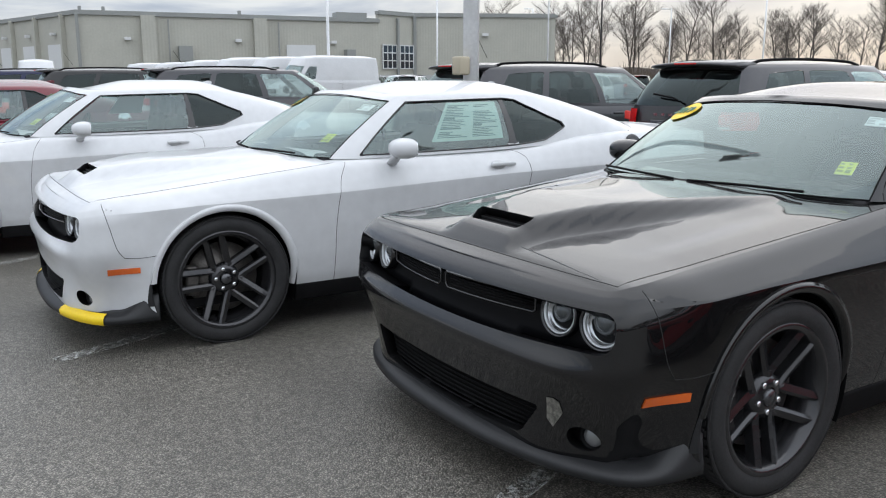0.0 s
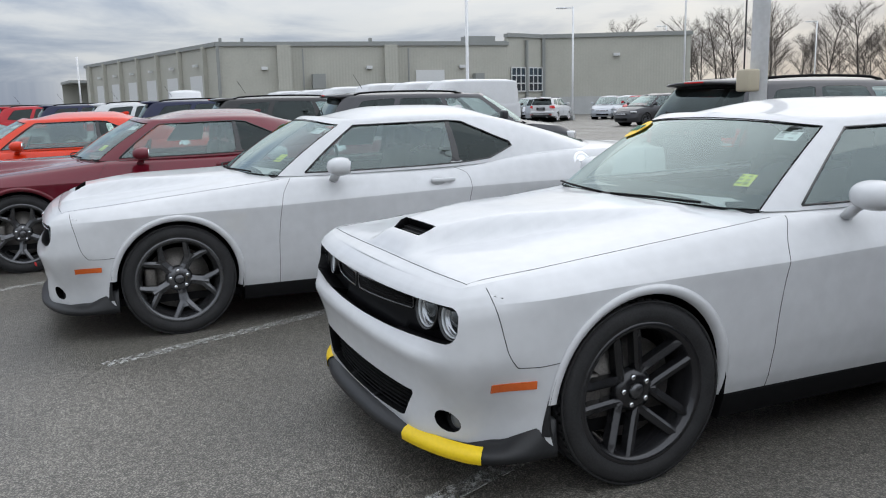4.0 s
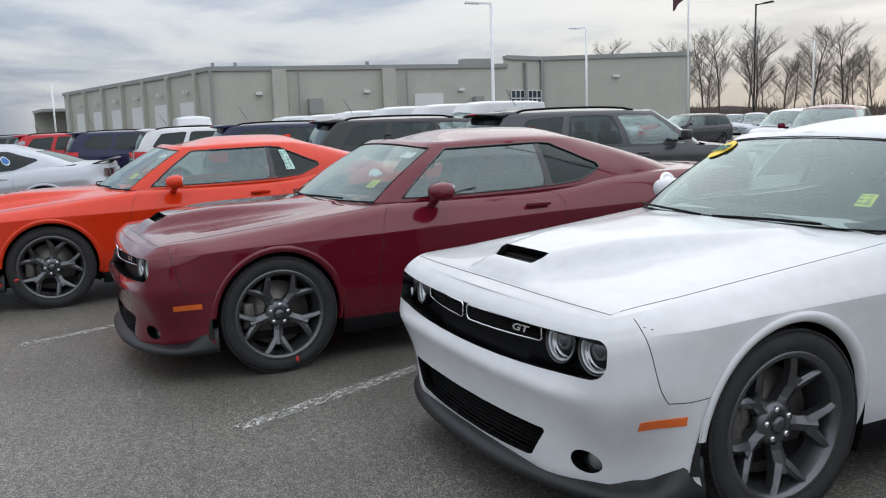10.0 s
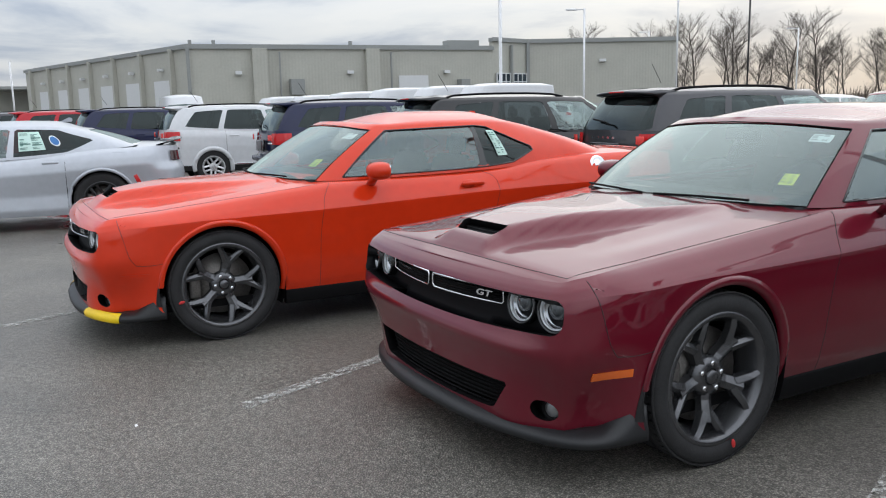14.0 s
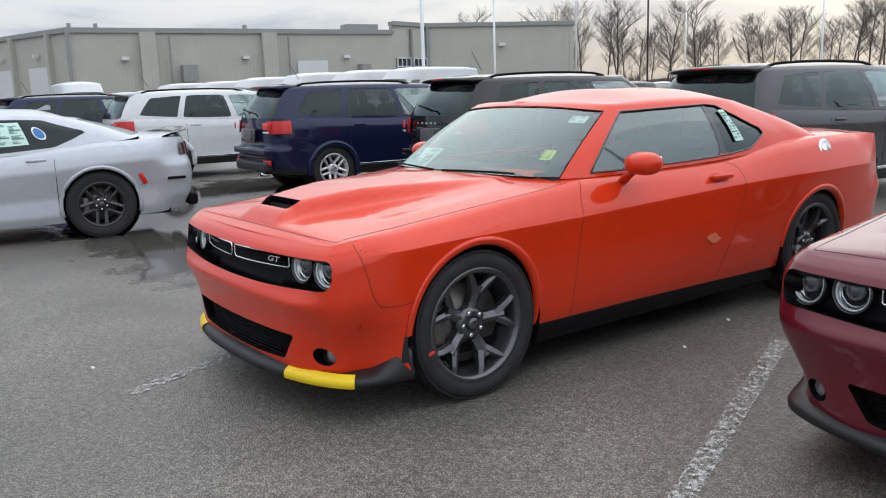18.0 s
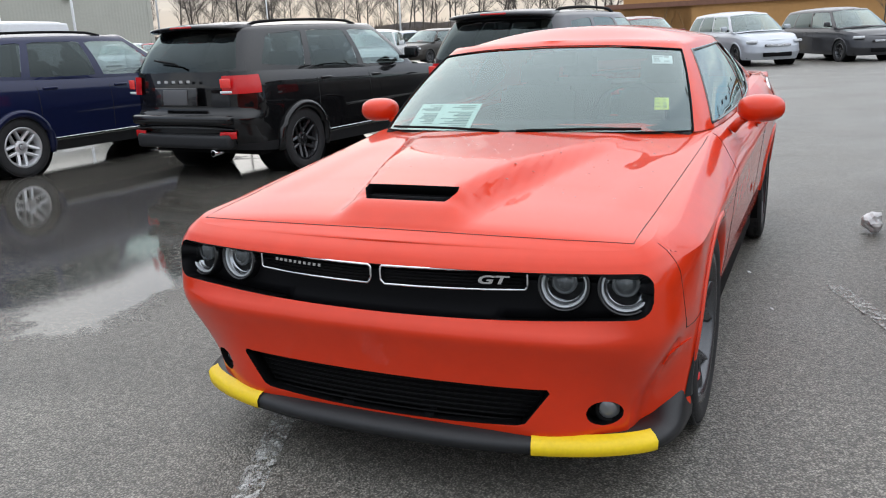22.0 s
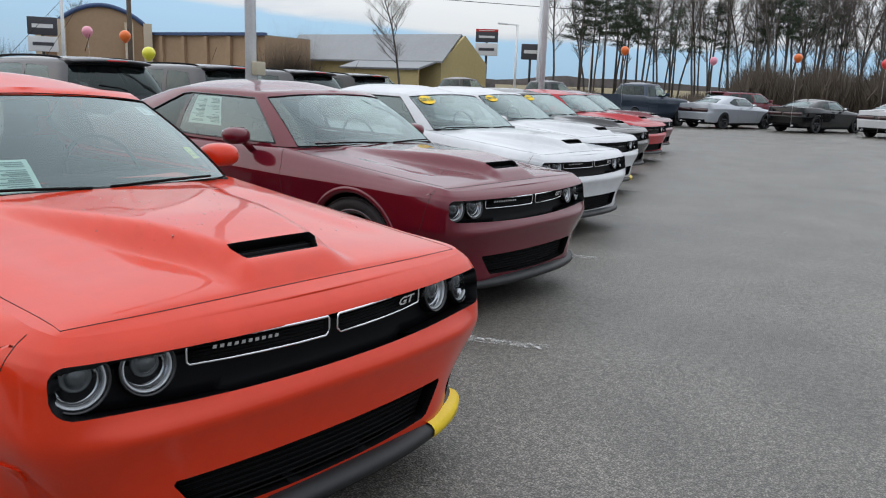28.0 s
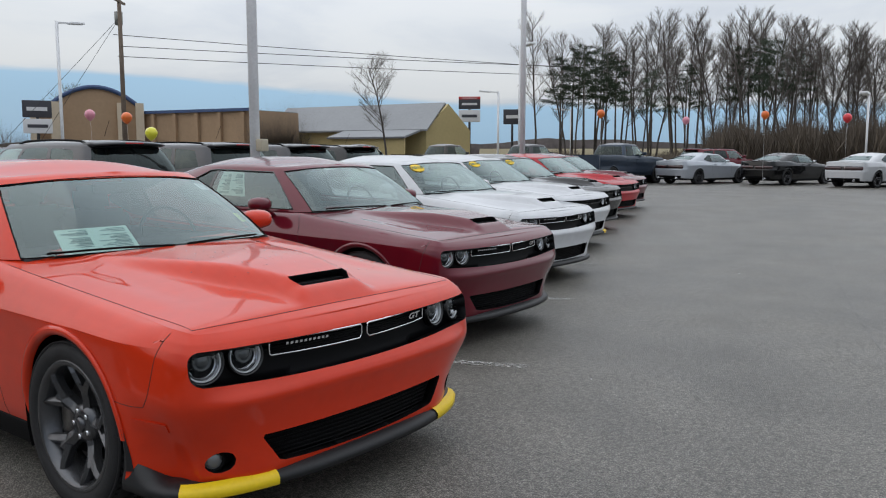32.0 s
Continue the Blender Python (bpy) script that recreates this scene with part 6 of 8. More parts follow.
MINIVAN = dict(
    outline=[(0, 0.0), (0.45, 0.04), (0.76, 0.16), (0.92, 0.40), (0.975, 0.8), (0.985, 1.4), (0.99, 2.4), (0.99, 3.4), (0.985, 4.2), (0.965, 4.7), (0.90, 4.98), (0.75, 5.12), (0.4, 5.16), (0, 5.17)],
    cell=0.06, rows=18, front=(0.3, 0.7), rear=(4.7, 5.0), zb=[(0, 0.2), (5.2, 0.26)], zt=[(0, 0.78), (0.4, 0.90), (1.0, 1.0), (1.6, 1.03), (3.5, 1.06), (5.2, 1.10)],
    side_in=[(0, 0.05), (0.12, 0.02), (0.4, 0.02), (0.65, 0.0), (0.9, 0.02), (1, 0.07)], front_in=[(0, 0.08), (0.35, 0.0), (0.7, 0.03), (0.9, 0.10), (1, 0.18)], rear_in=[(0, 0.06), (0.4, 0.0), (1, 0.05)],
    crown=[(0, 0.02), (0.5, 0.05), (1.1, 0.07), (5.2, 0.0)],
    gh_base=[(0, 0.85, 1.08), (0.5, 0.92, 1.07), (0.82, 1.15, 1.03), (0.90, 1.5, 1.03), (0.92, 2.3, 1.045), (0.925, 3.1, 1.055), (0.92, 3.9, 1.07), (0.90, 4.6, 1.085), (0.82, 4.95, 1.09), (0.45, 5.06, 1.09), (0, 5.08, 1.09)],
    gh_top=[(0, 1.85, 1.66), (0.38, 1.9, 1.655), (0.60, 2.03, 1.64), (0.66, 2.2, 1.63), (0.71, 2.7, 1.64), (0.72, 3.2, 1.645), (0.715, 3.8, 1.64), (0.69, 4.4, 1.625), (0.63, 4.7, 1.615), (0.36, 4.8, 1.62), (0, 4.82, 1.62)],
    gh_mid=3.2, gh_bulge=0.03, roof=0.09, lamp=(0.76, 0.25, 0.76, 0.34, 0.08), handles=[(2.35, 0.93), (3.0, 0.94)])
MV_PANES = [[(3.0, 0.06), (4.5, 0.06), (4.5, 0.88), (3.0, 0.88)], [(4.62, 0.06), (5.9, 0.06), (5.9, 0.88), (4.62, 0.88)], [(6.02, 0.06), (7.4, 0.08), (7.3, 0.82), (6.02, 0.88)]]
minivan = build_vehicle("minivan", MINIVAN, P_WHITE, RIM, "ten", 0.345, (0.97, 4.06), 0.965, GLASS_DARK, MV_PANES, [(-1, 0.04), (2.5, 0.06), (2.5, 0.9), (-1, 0.94)],
                        [(8.1, 0.06), (11, 0.05), (11, 0.9), (8.1, 0.88)], None, None, None, (0, 0.64, 0.85, 0.07, 0.03))

VAN = dict(
    outline=[(0, 0.0), (0.5, 0.05), (0.82, 0.18), (0.95, 0.45), (1.0, 0.9), (1.02, 1.6), (1.02, 2.6), (1.02, 3.8), (1.02, 4.9), (1.015, 5.5), (1.0, 5.80), (0.9, 5.93), (0.45, 5.96), (0, 5.96)],
    cell=0.09, rows=14, front=(0.3, 0.7), rear=(5.5, 5.8), zb=[(0, 0.26), (6, 0.30)], zt=[(0, 0.98), (0.5, 1.10), (0.9, 1.2), (1.5, 1.25), (6, 1.25)],
    side_in=[(0, 0.04), (0.2, 0.0), (0.9, 0.0), (1, 0.03)], front_in=[(0, 0.06), (0.4, 0.0), (0.8, 0.04), (1, 0.2)], rear_in=[(0, 0.04), (0.3, 0.0), (1, 0.02)],
    crown=[(0, 0.03), (0.9, 0.06), (6, 0.0)],
    gh_base=[(0, 0.66, 1.28), (0.55, 0.72, 1.27), (0.86, 0.95, 1.25), (0.96, 1.3, 1.25), (0.985, 2.0, 1.25), (0.99, 3.0, 1.25), (0.99, 4.0, 1.25), (0.985, 5.2, 1.25), (0.93, 5.78, 1.25), (0.5, 5.9, 1.25), (0, 5.9, 1.25)],
    gh_top=[(0, 1.5, 2.38), (0.5, 1.55, 2.37), (0.76, 1.7, 2.36), (0.83, 1.95, 2.36), (0.86, 2.3, 2.38), (0.865, 3.0, 2.40), (0.865, 4.0, 2.40), (0.86, 5.2, 2.39), (0.80, 5.7, 2.38), (0.45, 5.78, 2.38), (0, 5.78, 2.38)],
    gh_mid=3.4, gh_bulge=0.03, roof=0.10, lamp=(0.82, 0.28, 0.98, 0.32, 0.24), handles=[(2.1, 1.12), (3.4, 1.12)])
cargo_van = build_vehicle("cargo_van", VAN, P_WHITE, RIMSILVER, "steel", 0.36, (0.95, 4.4), 0.99, GLASS_DARK, [[(3.0, 0.05), (4.05, 0.05), (4.05, 0.6), (3.2, 0.6)]],
                          [(-1, 0.04), (2.5, 0.05), (2.5, 0.62), (-1, 0.66)], None, None, 0.36, None, (0, 0.72, 1.2, 0.25, 0.04))

PICKUP = dict(
    outline=[(0, 0.0), (0.5, 0.03), (0.82, 0.12), (0.96, 0.35), (1.0, 0.8), (1.01, 1.5), (1.01, 2.6), (1.01, 3.8), (1.01, 4.9), (1.005, 5.5), (0.99, 5.75), (0.9, 5.83), (0.45, 5.85), (0, 5.85)],
    cell=0.07, rows=16, front=(0.25, 0.6), rear=(5.4, 5.75), zb=[(0, 0.36), (6, 0.42)], zt=[(0, 1.12), (0.4, 1.2), (1.4, 1.25), (3.6, 1.28), (3.75, 1.33), (6, 1.36)],
    side_in=[(0, 0.05), (0.2, 0.0), (0.5, 0.03), (0.7, 0.0), (0.93, 0.01), (1, 0.06)], front_in=[(0, 0.05), (0.3, 0.0), (0.9, 0.02), (1, 0.08)], rear_in=[(0, 0.05), (0.3, 0.0), (1, 0.02)],
    crown=[(0, 0.02), (1.4, 0.06), (3.6, 0.0), (6, -0.1)],
    gh_base=[(0, 1.55, 1.30), (0.5, 1.6, 1.29), (0.82, 1.78, 1.26), (0.89, 2.0, 1.26), (0.90, 2.4, 1.265), (0.90, 2.8, 1.27), (0.90, 3.1, 1.275), (0.89, 3.4, 1.28), (0.85, 3.62, 1.29), (0.45, 3.7, 1.29), (0, 3.72, 1.29)],
    gh_top=[(0, 2.2, 1.84), (0.4, 2.23, 1.835), (0.62, 2.32, 1.82), (0.68, 2.42, 1.815), (0.70, 2.6, 1.82), (0.71, 2.85, 1.825), (0.71, 3.05, 1.825), (0.69, 3.25, 1.82), (0.64, 3.4, 1.81), (0.36, 3.48, 1.81), (0, 3.5, 1.81)],
    gh_mid=2.8, gh_bulge=0.02, roof=0.08, lamp=(0.80, 0.14, 1.02, 0.30, 0.22), handles=[(2.6, 1.14), (3.35, 1.14)])
pickup = build_vehicle("pickup", PICKUP, P_BLUEGREY, RIM, "ten", 0.40, (1.0, 4.57), 1.0, GLASS_DARK, [[(3.0, 0.06), (5.0, 0.06), (5.0, 0.86), (3.0, 0.86)], [(5.15, 0.06), (7.3, 0.06), (7.1, 0.84), (5.15, 0.86)]],
                       [(-1, 0.04), (2.5, 0.06), (2.5, 0.9), (-1, 0.94)], [(8.2, 0.1), (11, 0.1), (11, 0.85), (8.2, 0.85)], None, None, None, (0, 0.95, 1.3, 0.42, -0.01))


def park(kind, base, spot, col, label, category, group):
    ob = recolour(copy_thing(kind, spot), {base}, col)
    if kind is suv and col not in (P_WHITE, P_RED, P_NAVY):
        recolour(ob, {RIMSILVER}, RIMBLACK)
    return tagged(ob, label, category, group)


def rear_at(x, y, th, length):
    """The pose of a car whose tail is at (x, y) and whose nose points th degrees from +y."""
    return pose(x, y, 0, 0, 0, 180 + th) @ pose(0, -length, 0)


SUVS = [(7.87, 10.22, 0, P_GREY, "dark grey"), (4.78, 9.03, 0, P_GREY, "granite grey"), (-2.0, 6.65, -6, P_GREY, "dark grey"), (-5.03, 5.19, -6.4, P_BLACK, "glossy black"),
        (-12.64, 3.22, -5, P_WHITE, "white"), (-16.32, 1.87, 0, P_NAVY, "dark navy"), (-20.04, 0.53, 0, P_RED, "dark red"), (-23.75, -0.8, 0, P_GREY, "dark grey"), (10.96, 11.4, 0, P_GREY, "grey"), (14.05, 12.58, 0, P_BLACK, "black")]
for x, y, th, col, word in SUVS:
    park(suv, P_NAVY, rear_at(x, y, th, 4.88), col, word + " family SUV with red wrap-round tail lamps", "SUV", "row of SUVs")
suv.matrix_basis = rear_at(-8.28, 4.14, -6, 4.88)
tagged(suv, "navy blue family SUV with silver wheels and red tail lamps", "SUV", "row of SUVs")

TURN = pose(-0.064, -0.118, 0, 0, 0, 4.2) @ Matrix.Scale(1.057, 4)


def lot(x, y, yaw=0.0):
    """A pose on the lot's own axes, which are turned a little from the row of coupes."""
    p = TURN @ Vector((x, y, 0))
    return pose(p.x, p.y, 0, 0, 0, yaw + 4.2)


VANS = [(2.2, 25.2, 26, P_SILVER, "silver"), (5.2, 26.2, 26, P_GREY, "metallic grey"), (9.6, 28.4, 24, P_WHITE, "white"), (12.6, 29.8, 24, P_SILVER, "silver"), (15.7, 31.2, 24, P_WHITE, "white"), (18.8, 32.6, 24, P_GREY, "grey"),
        (22.0, 34.0, 24, P_SILVER, "silver"), (-11.2, 25.6, 15, P_WHITE, "white"), (-21.5, 30.5, 0, P_GREY, "dark grey"), (-14.2, 36.5, -20, P_BRONZE, "dark bronze"), (-4.4, 18.6, 25, P_MAROON, "dark maroon"),
        (-0.9, 24.2, 26, P_MAROON, "dark maroon")]
for i, (x, y, th, col, word) in enumerate(VANS[1:]):
    park(minivan, P_WHITE, lot(x, y, th), col, word + " minivan parked facing the lane", "minivan", "parked minivans")
minivan.matrix_basis = lot(2.2, 25.2, 26)
recolour(minivan, {P_WHITE}, P_SILVER)
tagged(minivan, "silver minivan parked facing the lane", "minivan", "parked minivans")

CARGO = [(-25.5, 20.4, 0, 1.08), (-28.6, 19.8, 0, 1.08), (-31.7, 19.0, 0, 1.08), (-34.9, 18.2, 0, 1.04), (-38.0, 17.5, 0, 1.0), (-41.2, 16.8, 0, 1.0), (-32.0, 11.0, 80, 1.0)]
for i, (x, y, th, k) in enumerate(CARGO):
    m = lot(x, y, th) @ Matrix.Diagonal((min(1, k + 0.1), k, k, 1))
    if i == 0:
        cargo_van.matrix_basis = m
        v = cargo_van
    else:
        v = copy_thing(cargo_van, pose(0, 0, 0))
        v.matrix_basis = m
    tagged(v, "white cargo van with a plain windowless body", "van", "parked cargo vans")

TRUCKS = [(36.7, 14.2, 80, P_BLUEGREY, "dark blue-grey"), (38.4, 20.0, 78, P_GREY, "dark grey"), (36.1, 23.8, 78, P_BRONZE, "dark brown"), (34.2, 28.2, 78, P_BLACK, "black")]
for i, (x, y, th, col, word) in enumerate(TRUCKS):
    if i == 0:
        pickup.matrix_basis = pose(x, y, 0, 0, 0, th)
        tagged(pickup, word + " crew-cab pick-up truck", "pickup", "parked pick-up trucks")
    else:
        park(pickup, P_BLUEGREY, pose(x, y, 0, 0, 0, th), col, word + " crew-cab pick-up truck", "pickup", "parked pick-up trucks")
park(suv, P_NAVY, pose(45.97, 11.9, 0, 0, 0, 60), P_MAROON, "dark red family SUV behind a silver coupe", "SUV", "")
TRUCKS = [
          (30.9, 0.2, -122, P_BLACK, "black"), (28.8, -1.2, -122, P_SILVER, "silver"), (26.6, -2.6, -122, P_WHITE, "white"), (24.4, -4.0, -122, P_RED, "red")]
for x, y, th, col, word in TRUCKS:
    park(pickup, P_BLUEGREY, lot(x, y, th - 2), col, word + " crew-cab pick-up truck", "pickup", "parked pick-up trucks")
rng = random.Random(5)
for i in range(22):
    u = i / 21
    x, y = -44 + 30 * u, 33 + 17 * u + rng.uniform(-1, 1)
    park(minivan if i % 3 else suv, P_WHITE if i % 3 else P_NAVY, lot(x, y, rng.choice((40, 220)) + rng.uniform(-4, 4)), rng.choice((P_WHITE, P_GREY, P_SILVER, P_BLACK, P_BRONZE, P_RED)),
         "parked car in a far row of the lot", "car", "far rows of cars")

# ---- surroundings ----
SIDING = mat("grey_metal_siding", (0.42, 0.415, 0.365), 0.55, vary=0.06, scale=0.6)
sn, sl = SIDING.node_tree.nodes, SIDING.node_tree.links
s_tc, s_wave, s_bump = sn.new("ShaderNodeTexCoord"), sn.new("ShaderNodeTexWave"), sn.new("ShaderNodeBump")
s_wave.inputs["Scale"].default_value = 1.1
sl.new(s_tc.outputs["Object"], s_wave.inputs["Vector"])
sl.new(s_wave.outputs["Fac"], s_bump.inputs["Height"])
s_bump.inputs["Strength"].default_value, s_bump.inputs["Distance"].default_value = 0.2, 0.03
sl.new(s_bump.outputs[0], sn["Principled BSDF"].inputs["Normal"])
BLOCK = mat("pale_block", (0.42, 0.43, 0.43), 0.8, vary=0.08, scale=1.0)
ROOFTRIM = mat("roof_trim", (0.26, 0.27, 0.26), 0.5, vary=0.05)
WHITEDOOR = mat("white_door", (0.62, 0.63, 0.63), 0.5, vary=0.05)
POLE = mat("white_pole", (0.82, 0.83, 0.84), 0.5, vary=0.08, scale=3)
POLEBLACK = mat("black_pole", (0.02, 0.02, 0.022), 0.5)
WOODPOLE = mat("wood_pole", (0.17, 0.13, 0.10), 0.85, vary=0.25, scale=5)
TAN = mat("tan_stucco", (0.40, 0.27, 0.165), 0.85, vary=0.07, scale=0.4)
CREAM = mat("cream_stucco", (0.60, 0.50, 0.37), 0.85, vary=0.06, scale=0.4)
BLUETRIM = mat("blue_roof_trim", (0.05, 0.09, 0.20), 0.5)
YELLOWWALL = mat("yellow_siding", (0.50, 0.40, 0.19), 0.7, vary=0.06, scale=0.5)
GREYROOF = mat("metal_roof", (0.25, 0.26, 0.27), 0.45, vary=0.07, scale=0.5)
DARKGLASS = mat("dark_window", (0.03, 0.04, 0.05), 0.1, coat=0.6)
BARK = mat("bark", (0.085, 0.073, 0.064), 0.9, vary=0.3, scale=2)
TWIG = mat("twigs", (0.115, 0.099, 0.088), 0.9, vary=0.25, scale=1)
NEEDLE = mat("pine_needles", (0.028, 0.045, 0.022), 0.85, vary=0.45, scale=0.8)
BRUSH = mat("dry_brush", (0.11, 0.088, 0.068), 0.95, vary=0.35, scale=0.7)
GRASS = mat("dry_grass", (0.20, 0.165, 0.085), 0.95, vary=0.3, scale=1.2)
SIGNWHITE = mat("sign_white", (0.7, 0.7, 0.7), 0.5)
SIGNRED = mat("sign_red", (0.5, 0.03, 0.03), 0.5)
SIGNDARK = mat("sign_dark", (0.05, 0.05, 0.06), 0.5)
BRICK = mat("brown_brick", (0.22, 0.11, 0.075), 0.85, vary=0.15, scale=2)
LINE = mat("worn_line_paint", (0.48, 0.48, 0.46), 0.7, vary=0.2, scale=6)
ln, ll = LINE.node_tree.nodes, LINE.node_tree.links
l_tc, l_no, l_mr, l_mix, l_tr = ln.new("ShaderNodeTexCoord"), ln.new("ShaderNodeTexNoise"), ln.new("ShaderNodeMapRange"), ln.new("ShaderNodeMixShader"), ln.new("ShaderNodeBsdfTransparent")
l_no.inputs["Scale"].default_value, l_no.inputs["Detail"].default_value, l_no.inputs["Roughness"].default_value = 26, 6, 0.75
l_mr.inputs[1].default_value, l_mr.inputs[2].default_value = 0.49, 0.60
ll.new(l_tc.outputs["Object"], l_no.inputs["Vector"])
ll.new(l_no.outputs[0], l_mr.inputs[0])
ll.new(l_mr.outputs[0], l_mix.inputs[0])
ll.new(l_tr.outputs[0], l_mix.inputs[1])
ll.new(ln["Principled BSDF"].outputs[0], l_mix.inputs[2])
ll.new(l_mix.outputs[0], ln["Material Output"].inputs[0])

# painted stall lines, square to the row
for i, (x, y) in enumerate(((-0.325, -0.275), (2.23, 0.70), (4.79, 1.69), (7.33, 2.67), (9.78, 3.58), (12.3, 4.55), (14.85, 5.53), (17.4, 6.5))):
    reach = {0: 1.5, 1: 2.3}.get(i, 5.3)
    ob = new("stall_line", box_mesh("stall_line", 0.095, reach, 0.004, LINE))
    ob.matrix_world = pose(x, y, 0.0045, 0, 0, 21.2) @ pose(0, reach / 2, 0)
    tagged(ob, "worn white stall line on the asphalt", "marking", kind="structure")


def wall_run(parent, p, q, z0, z1, name, material, thick=0.4):
    """A straight wall between two plan points; returns its frame."""
    d = Vector((q[0] - p[0], q[1] - p[1], 0))
    m = Matrix.Translation((p[0], p[1], 0)) @ Matrix.Rotation(math.atan2(d.y, d.x), 4, "Z")
    put(name, box_mesh(name, d.length, thick, z1 - z0, material), parent, m @ pose(d.length / 2, thick / 2, (z0 + z1) / 2))
    return m, d.length


hall = tagged(new("warehouse"), "long grey metal-clad service building with roll-up doors", "building")
FL, FJ, FC, FR, FW = (-65.7, 16.1), (-61.1, 43.4), (-62.3, 48.2), (-55.4, 61.4), (-107.7, 6.5)
HALL, BLOCKTOP, BACK = 7.0, 7.8, (-92.0, 76.0)


def on_wall(parent, m, u, z, w, h, name, material, out=0.12, depth=0.3, k=1.0):
    return put(name, box_mesh(name, w * k, depth, h * k, material, 0.0), parent, m @ pose(u, -out, z * k))


for (p, q, top, kind) in ((FL, FJ, HALL, "front"), (FW, FL, HALL, "side"), (FJ, FC, BLOCKTOP, "glazed"), (FC, FR, BLOCKTOP, "end"), (FR, BACK, BLOCKTOP, "back")):
    m, ln_ = wall_run(hall, p, q, 1.8, top, "metal_wall", SIDING)
    wall_run(hall, p, q, 0, 1.8, "base_wall", BLOCK, 0.46)
    put("roof_trim", box_mesh("roof_trim", ln_ + 0.2, 0.6, 0.32, ROOFTRIM), hall, m @ pose(ln_ / 2, 0.1, top + 0.05))
    if kind == "front":
        for f in (0.215, 0.575):
            on_wall(hall, m, ln_ * f, 4.6, 1.6, 8.6, "pilaster", SIDING, 0.25, 0.7, k=0.78)
            on_wall(hall, m, ln_ * f + 1.7, 4.4, 0.16, 8.2, "pipe", ROOFTRIM, 0.4, 0.16, k=0.78)
        on_wall(hall, m, ln_ * 0.325, 4.7, 1.5, 1.7, "vent_hood", ROOFTRIM, 0.6, 1.2, k=0.78)
        on_wall(hall, m, ln_ * 0.885, 4.7, 1.1, 1.4, "vent_hood", ROOFTRIM, 0.6, 1.2, k=0.78)
        d = on_wall(hall, m, ln_ * 0.715, 4.2, 3.6, 3.4, "roller_door", WHITEDOOR, 0.05, 0.2, k=0.78)
        for f in (0.15, 0.5, 0.83):
            on_wall(hall, m, ln_ * f, 6.3, 0.7, 0.35, "wall_lamp", WHITEDOOR, 0.25, 0.4, k=0.78)
        on_wall(hall, m, 0.1, 4.5, 0.35, 9.0, "corner_post", ROOFTRIM, 0.1, 0.4, k=0.78)
        on_wall(hall, m, ln_ * 0.92, 9.7, 4.0, 0.9, "roof_unit", ROOFTRIM, -2.5, 1.6, k=0.78)
        for f in (0.0, 0.07, 0.5):
            on_wall(hall, m, ln_ * f + 0.4, 9.5, 0.35, 0.7, "roof_vent", ROOFTRIM, -1.0, 0.35, k=0.78)
    if kind == "side":
        for k in range(7):
            u = ln_ * (0.06 + 0.94 * k / 6.4)
            on_wall(hall, m, u, 4.5, 0.5, 9.0, "pilaster", SIDING, 0.15, 0.5, k=0.78)
            if k < 6:
                on_wall(hall, m, u + 4.2, 3.4, 4.4, 4.6, "roller_door", WHITEDOOR, 0.05, 0.2, k=0.78)
                on_wall(hall, m, u + 4.2, 6.9, 0.6, 0.3, "wall_lamp", WHITEDOOR, 0.25, 0.4, k=0.78)
    if kind == "glazed":
        for f in (0.28, 0.76):
            w = put("window", box_mesh("window", 1.9, 0.2, 2.3, DARKGLASS), hall, m @ pose(ln_ * f, -0.05, 3.6))
            for k in range(4):
                put("window_bar", box_mesh("window_bar", 2.0, 0.12, 0.10, WHITEDOOR), w, pose(0, -0.1, -1.15 + 0.77 * k))
            for k in range(4):
                put("window_bar", box_mesh("window_bar", 0.08, 0.12, 2.3, WHITEDOOR), w, pose(-0.95 + 0.63 * k, -0.1, 0))
        on_wall(hall, m, ln_ * 0.5, 5.0, 0.3, 9.0, "pipe", ROOFTRIM, 0.2, 0.25, k=0.78)
    if kind == "end":
        on_wall(hall, m, ln_ * 0.5, 7.6, 0.8, 0.35, "wall_lamp", WHITEDOOR, 0.25, 0.4, k=0.78)
        on_wall(hall, m, 0.1, 5.0, 0.4, 9.8, "corner_post", ROOFTRIM, 0.1, 0.4, k=0.78)
roofv = [(*FW, HALL), (*FL, HALL), (*FJ, HALL), (-95, 70, HALL), (-125, 60, HALL)]
put("roof", mesh("roof", roofv + [(x, y, z + 0.3) for x, y, z in roofv], [(4, 3, 2, 1, 0), (5, 6, 7, 8, 9)] + [(i, (i + 1) % 5, (i + 1) % 5 + 5, i + 5) for i in range(5)], ROOFTRIM, False), hall)
roofv = [(*FJ, BLOCKTOP), (*FC, BLOCKTOP), (*FR, BLOCKTOP), (*BACK, BLOCKTOP)]
put("roof", mesh("roof", roofv + [(x, y, z + 0.3) for x, y, z in roofv], [(3, 2, 1, 0), (4, 5, 6, 7)] + [(i, (i + 1) % 4, (i + 1) % 4 + 4, i + 4) for i in range(4)], ROOFTRIM, False), hall)
low = tagged(new("low_building"), "low grey building beyond the service hall", "building")
m, ln_ = wall_run(low, (-175, 34), (-172, 4), 0, 6.6, "wall", SIDING)
put("roof_trim", box_mesh("roof_trim", ln_ + 0.4, 14, 0.5, ROOFTRIM), low, m @ pose(ln_ / 2, 7, 6.8))

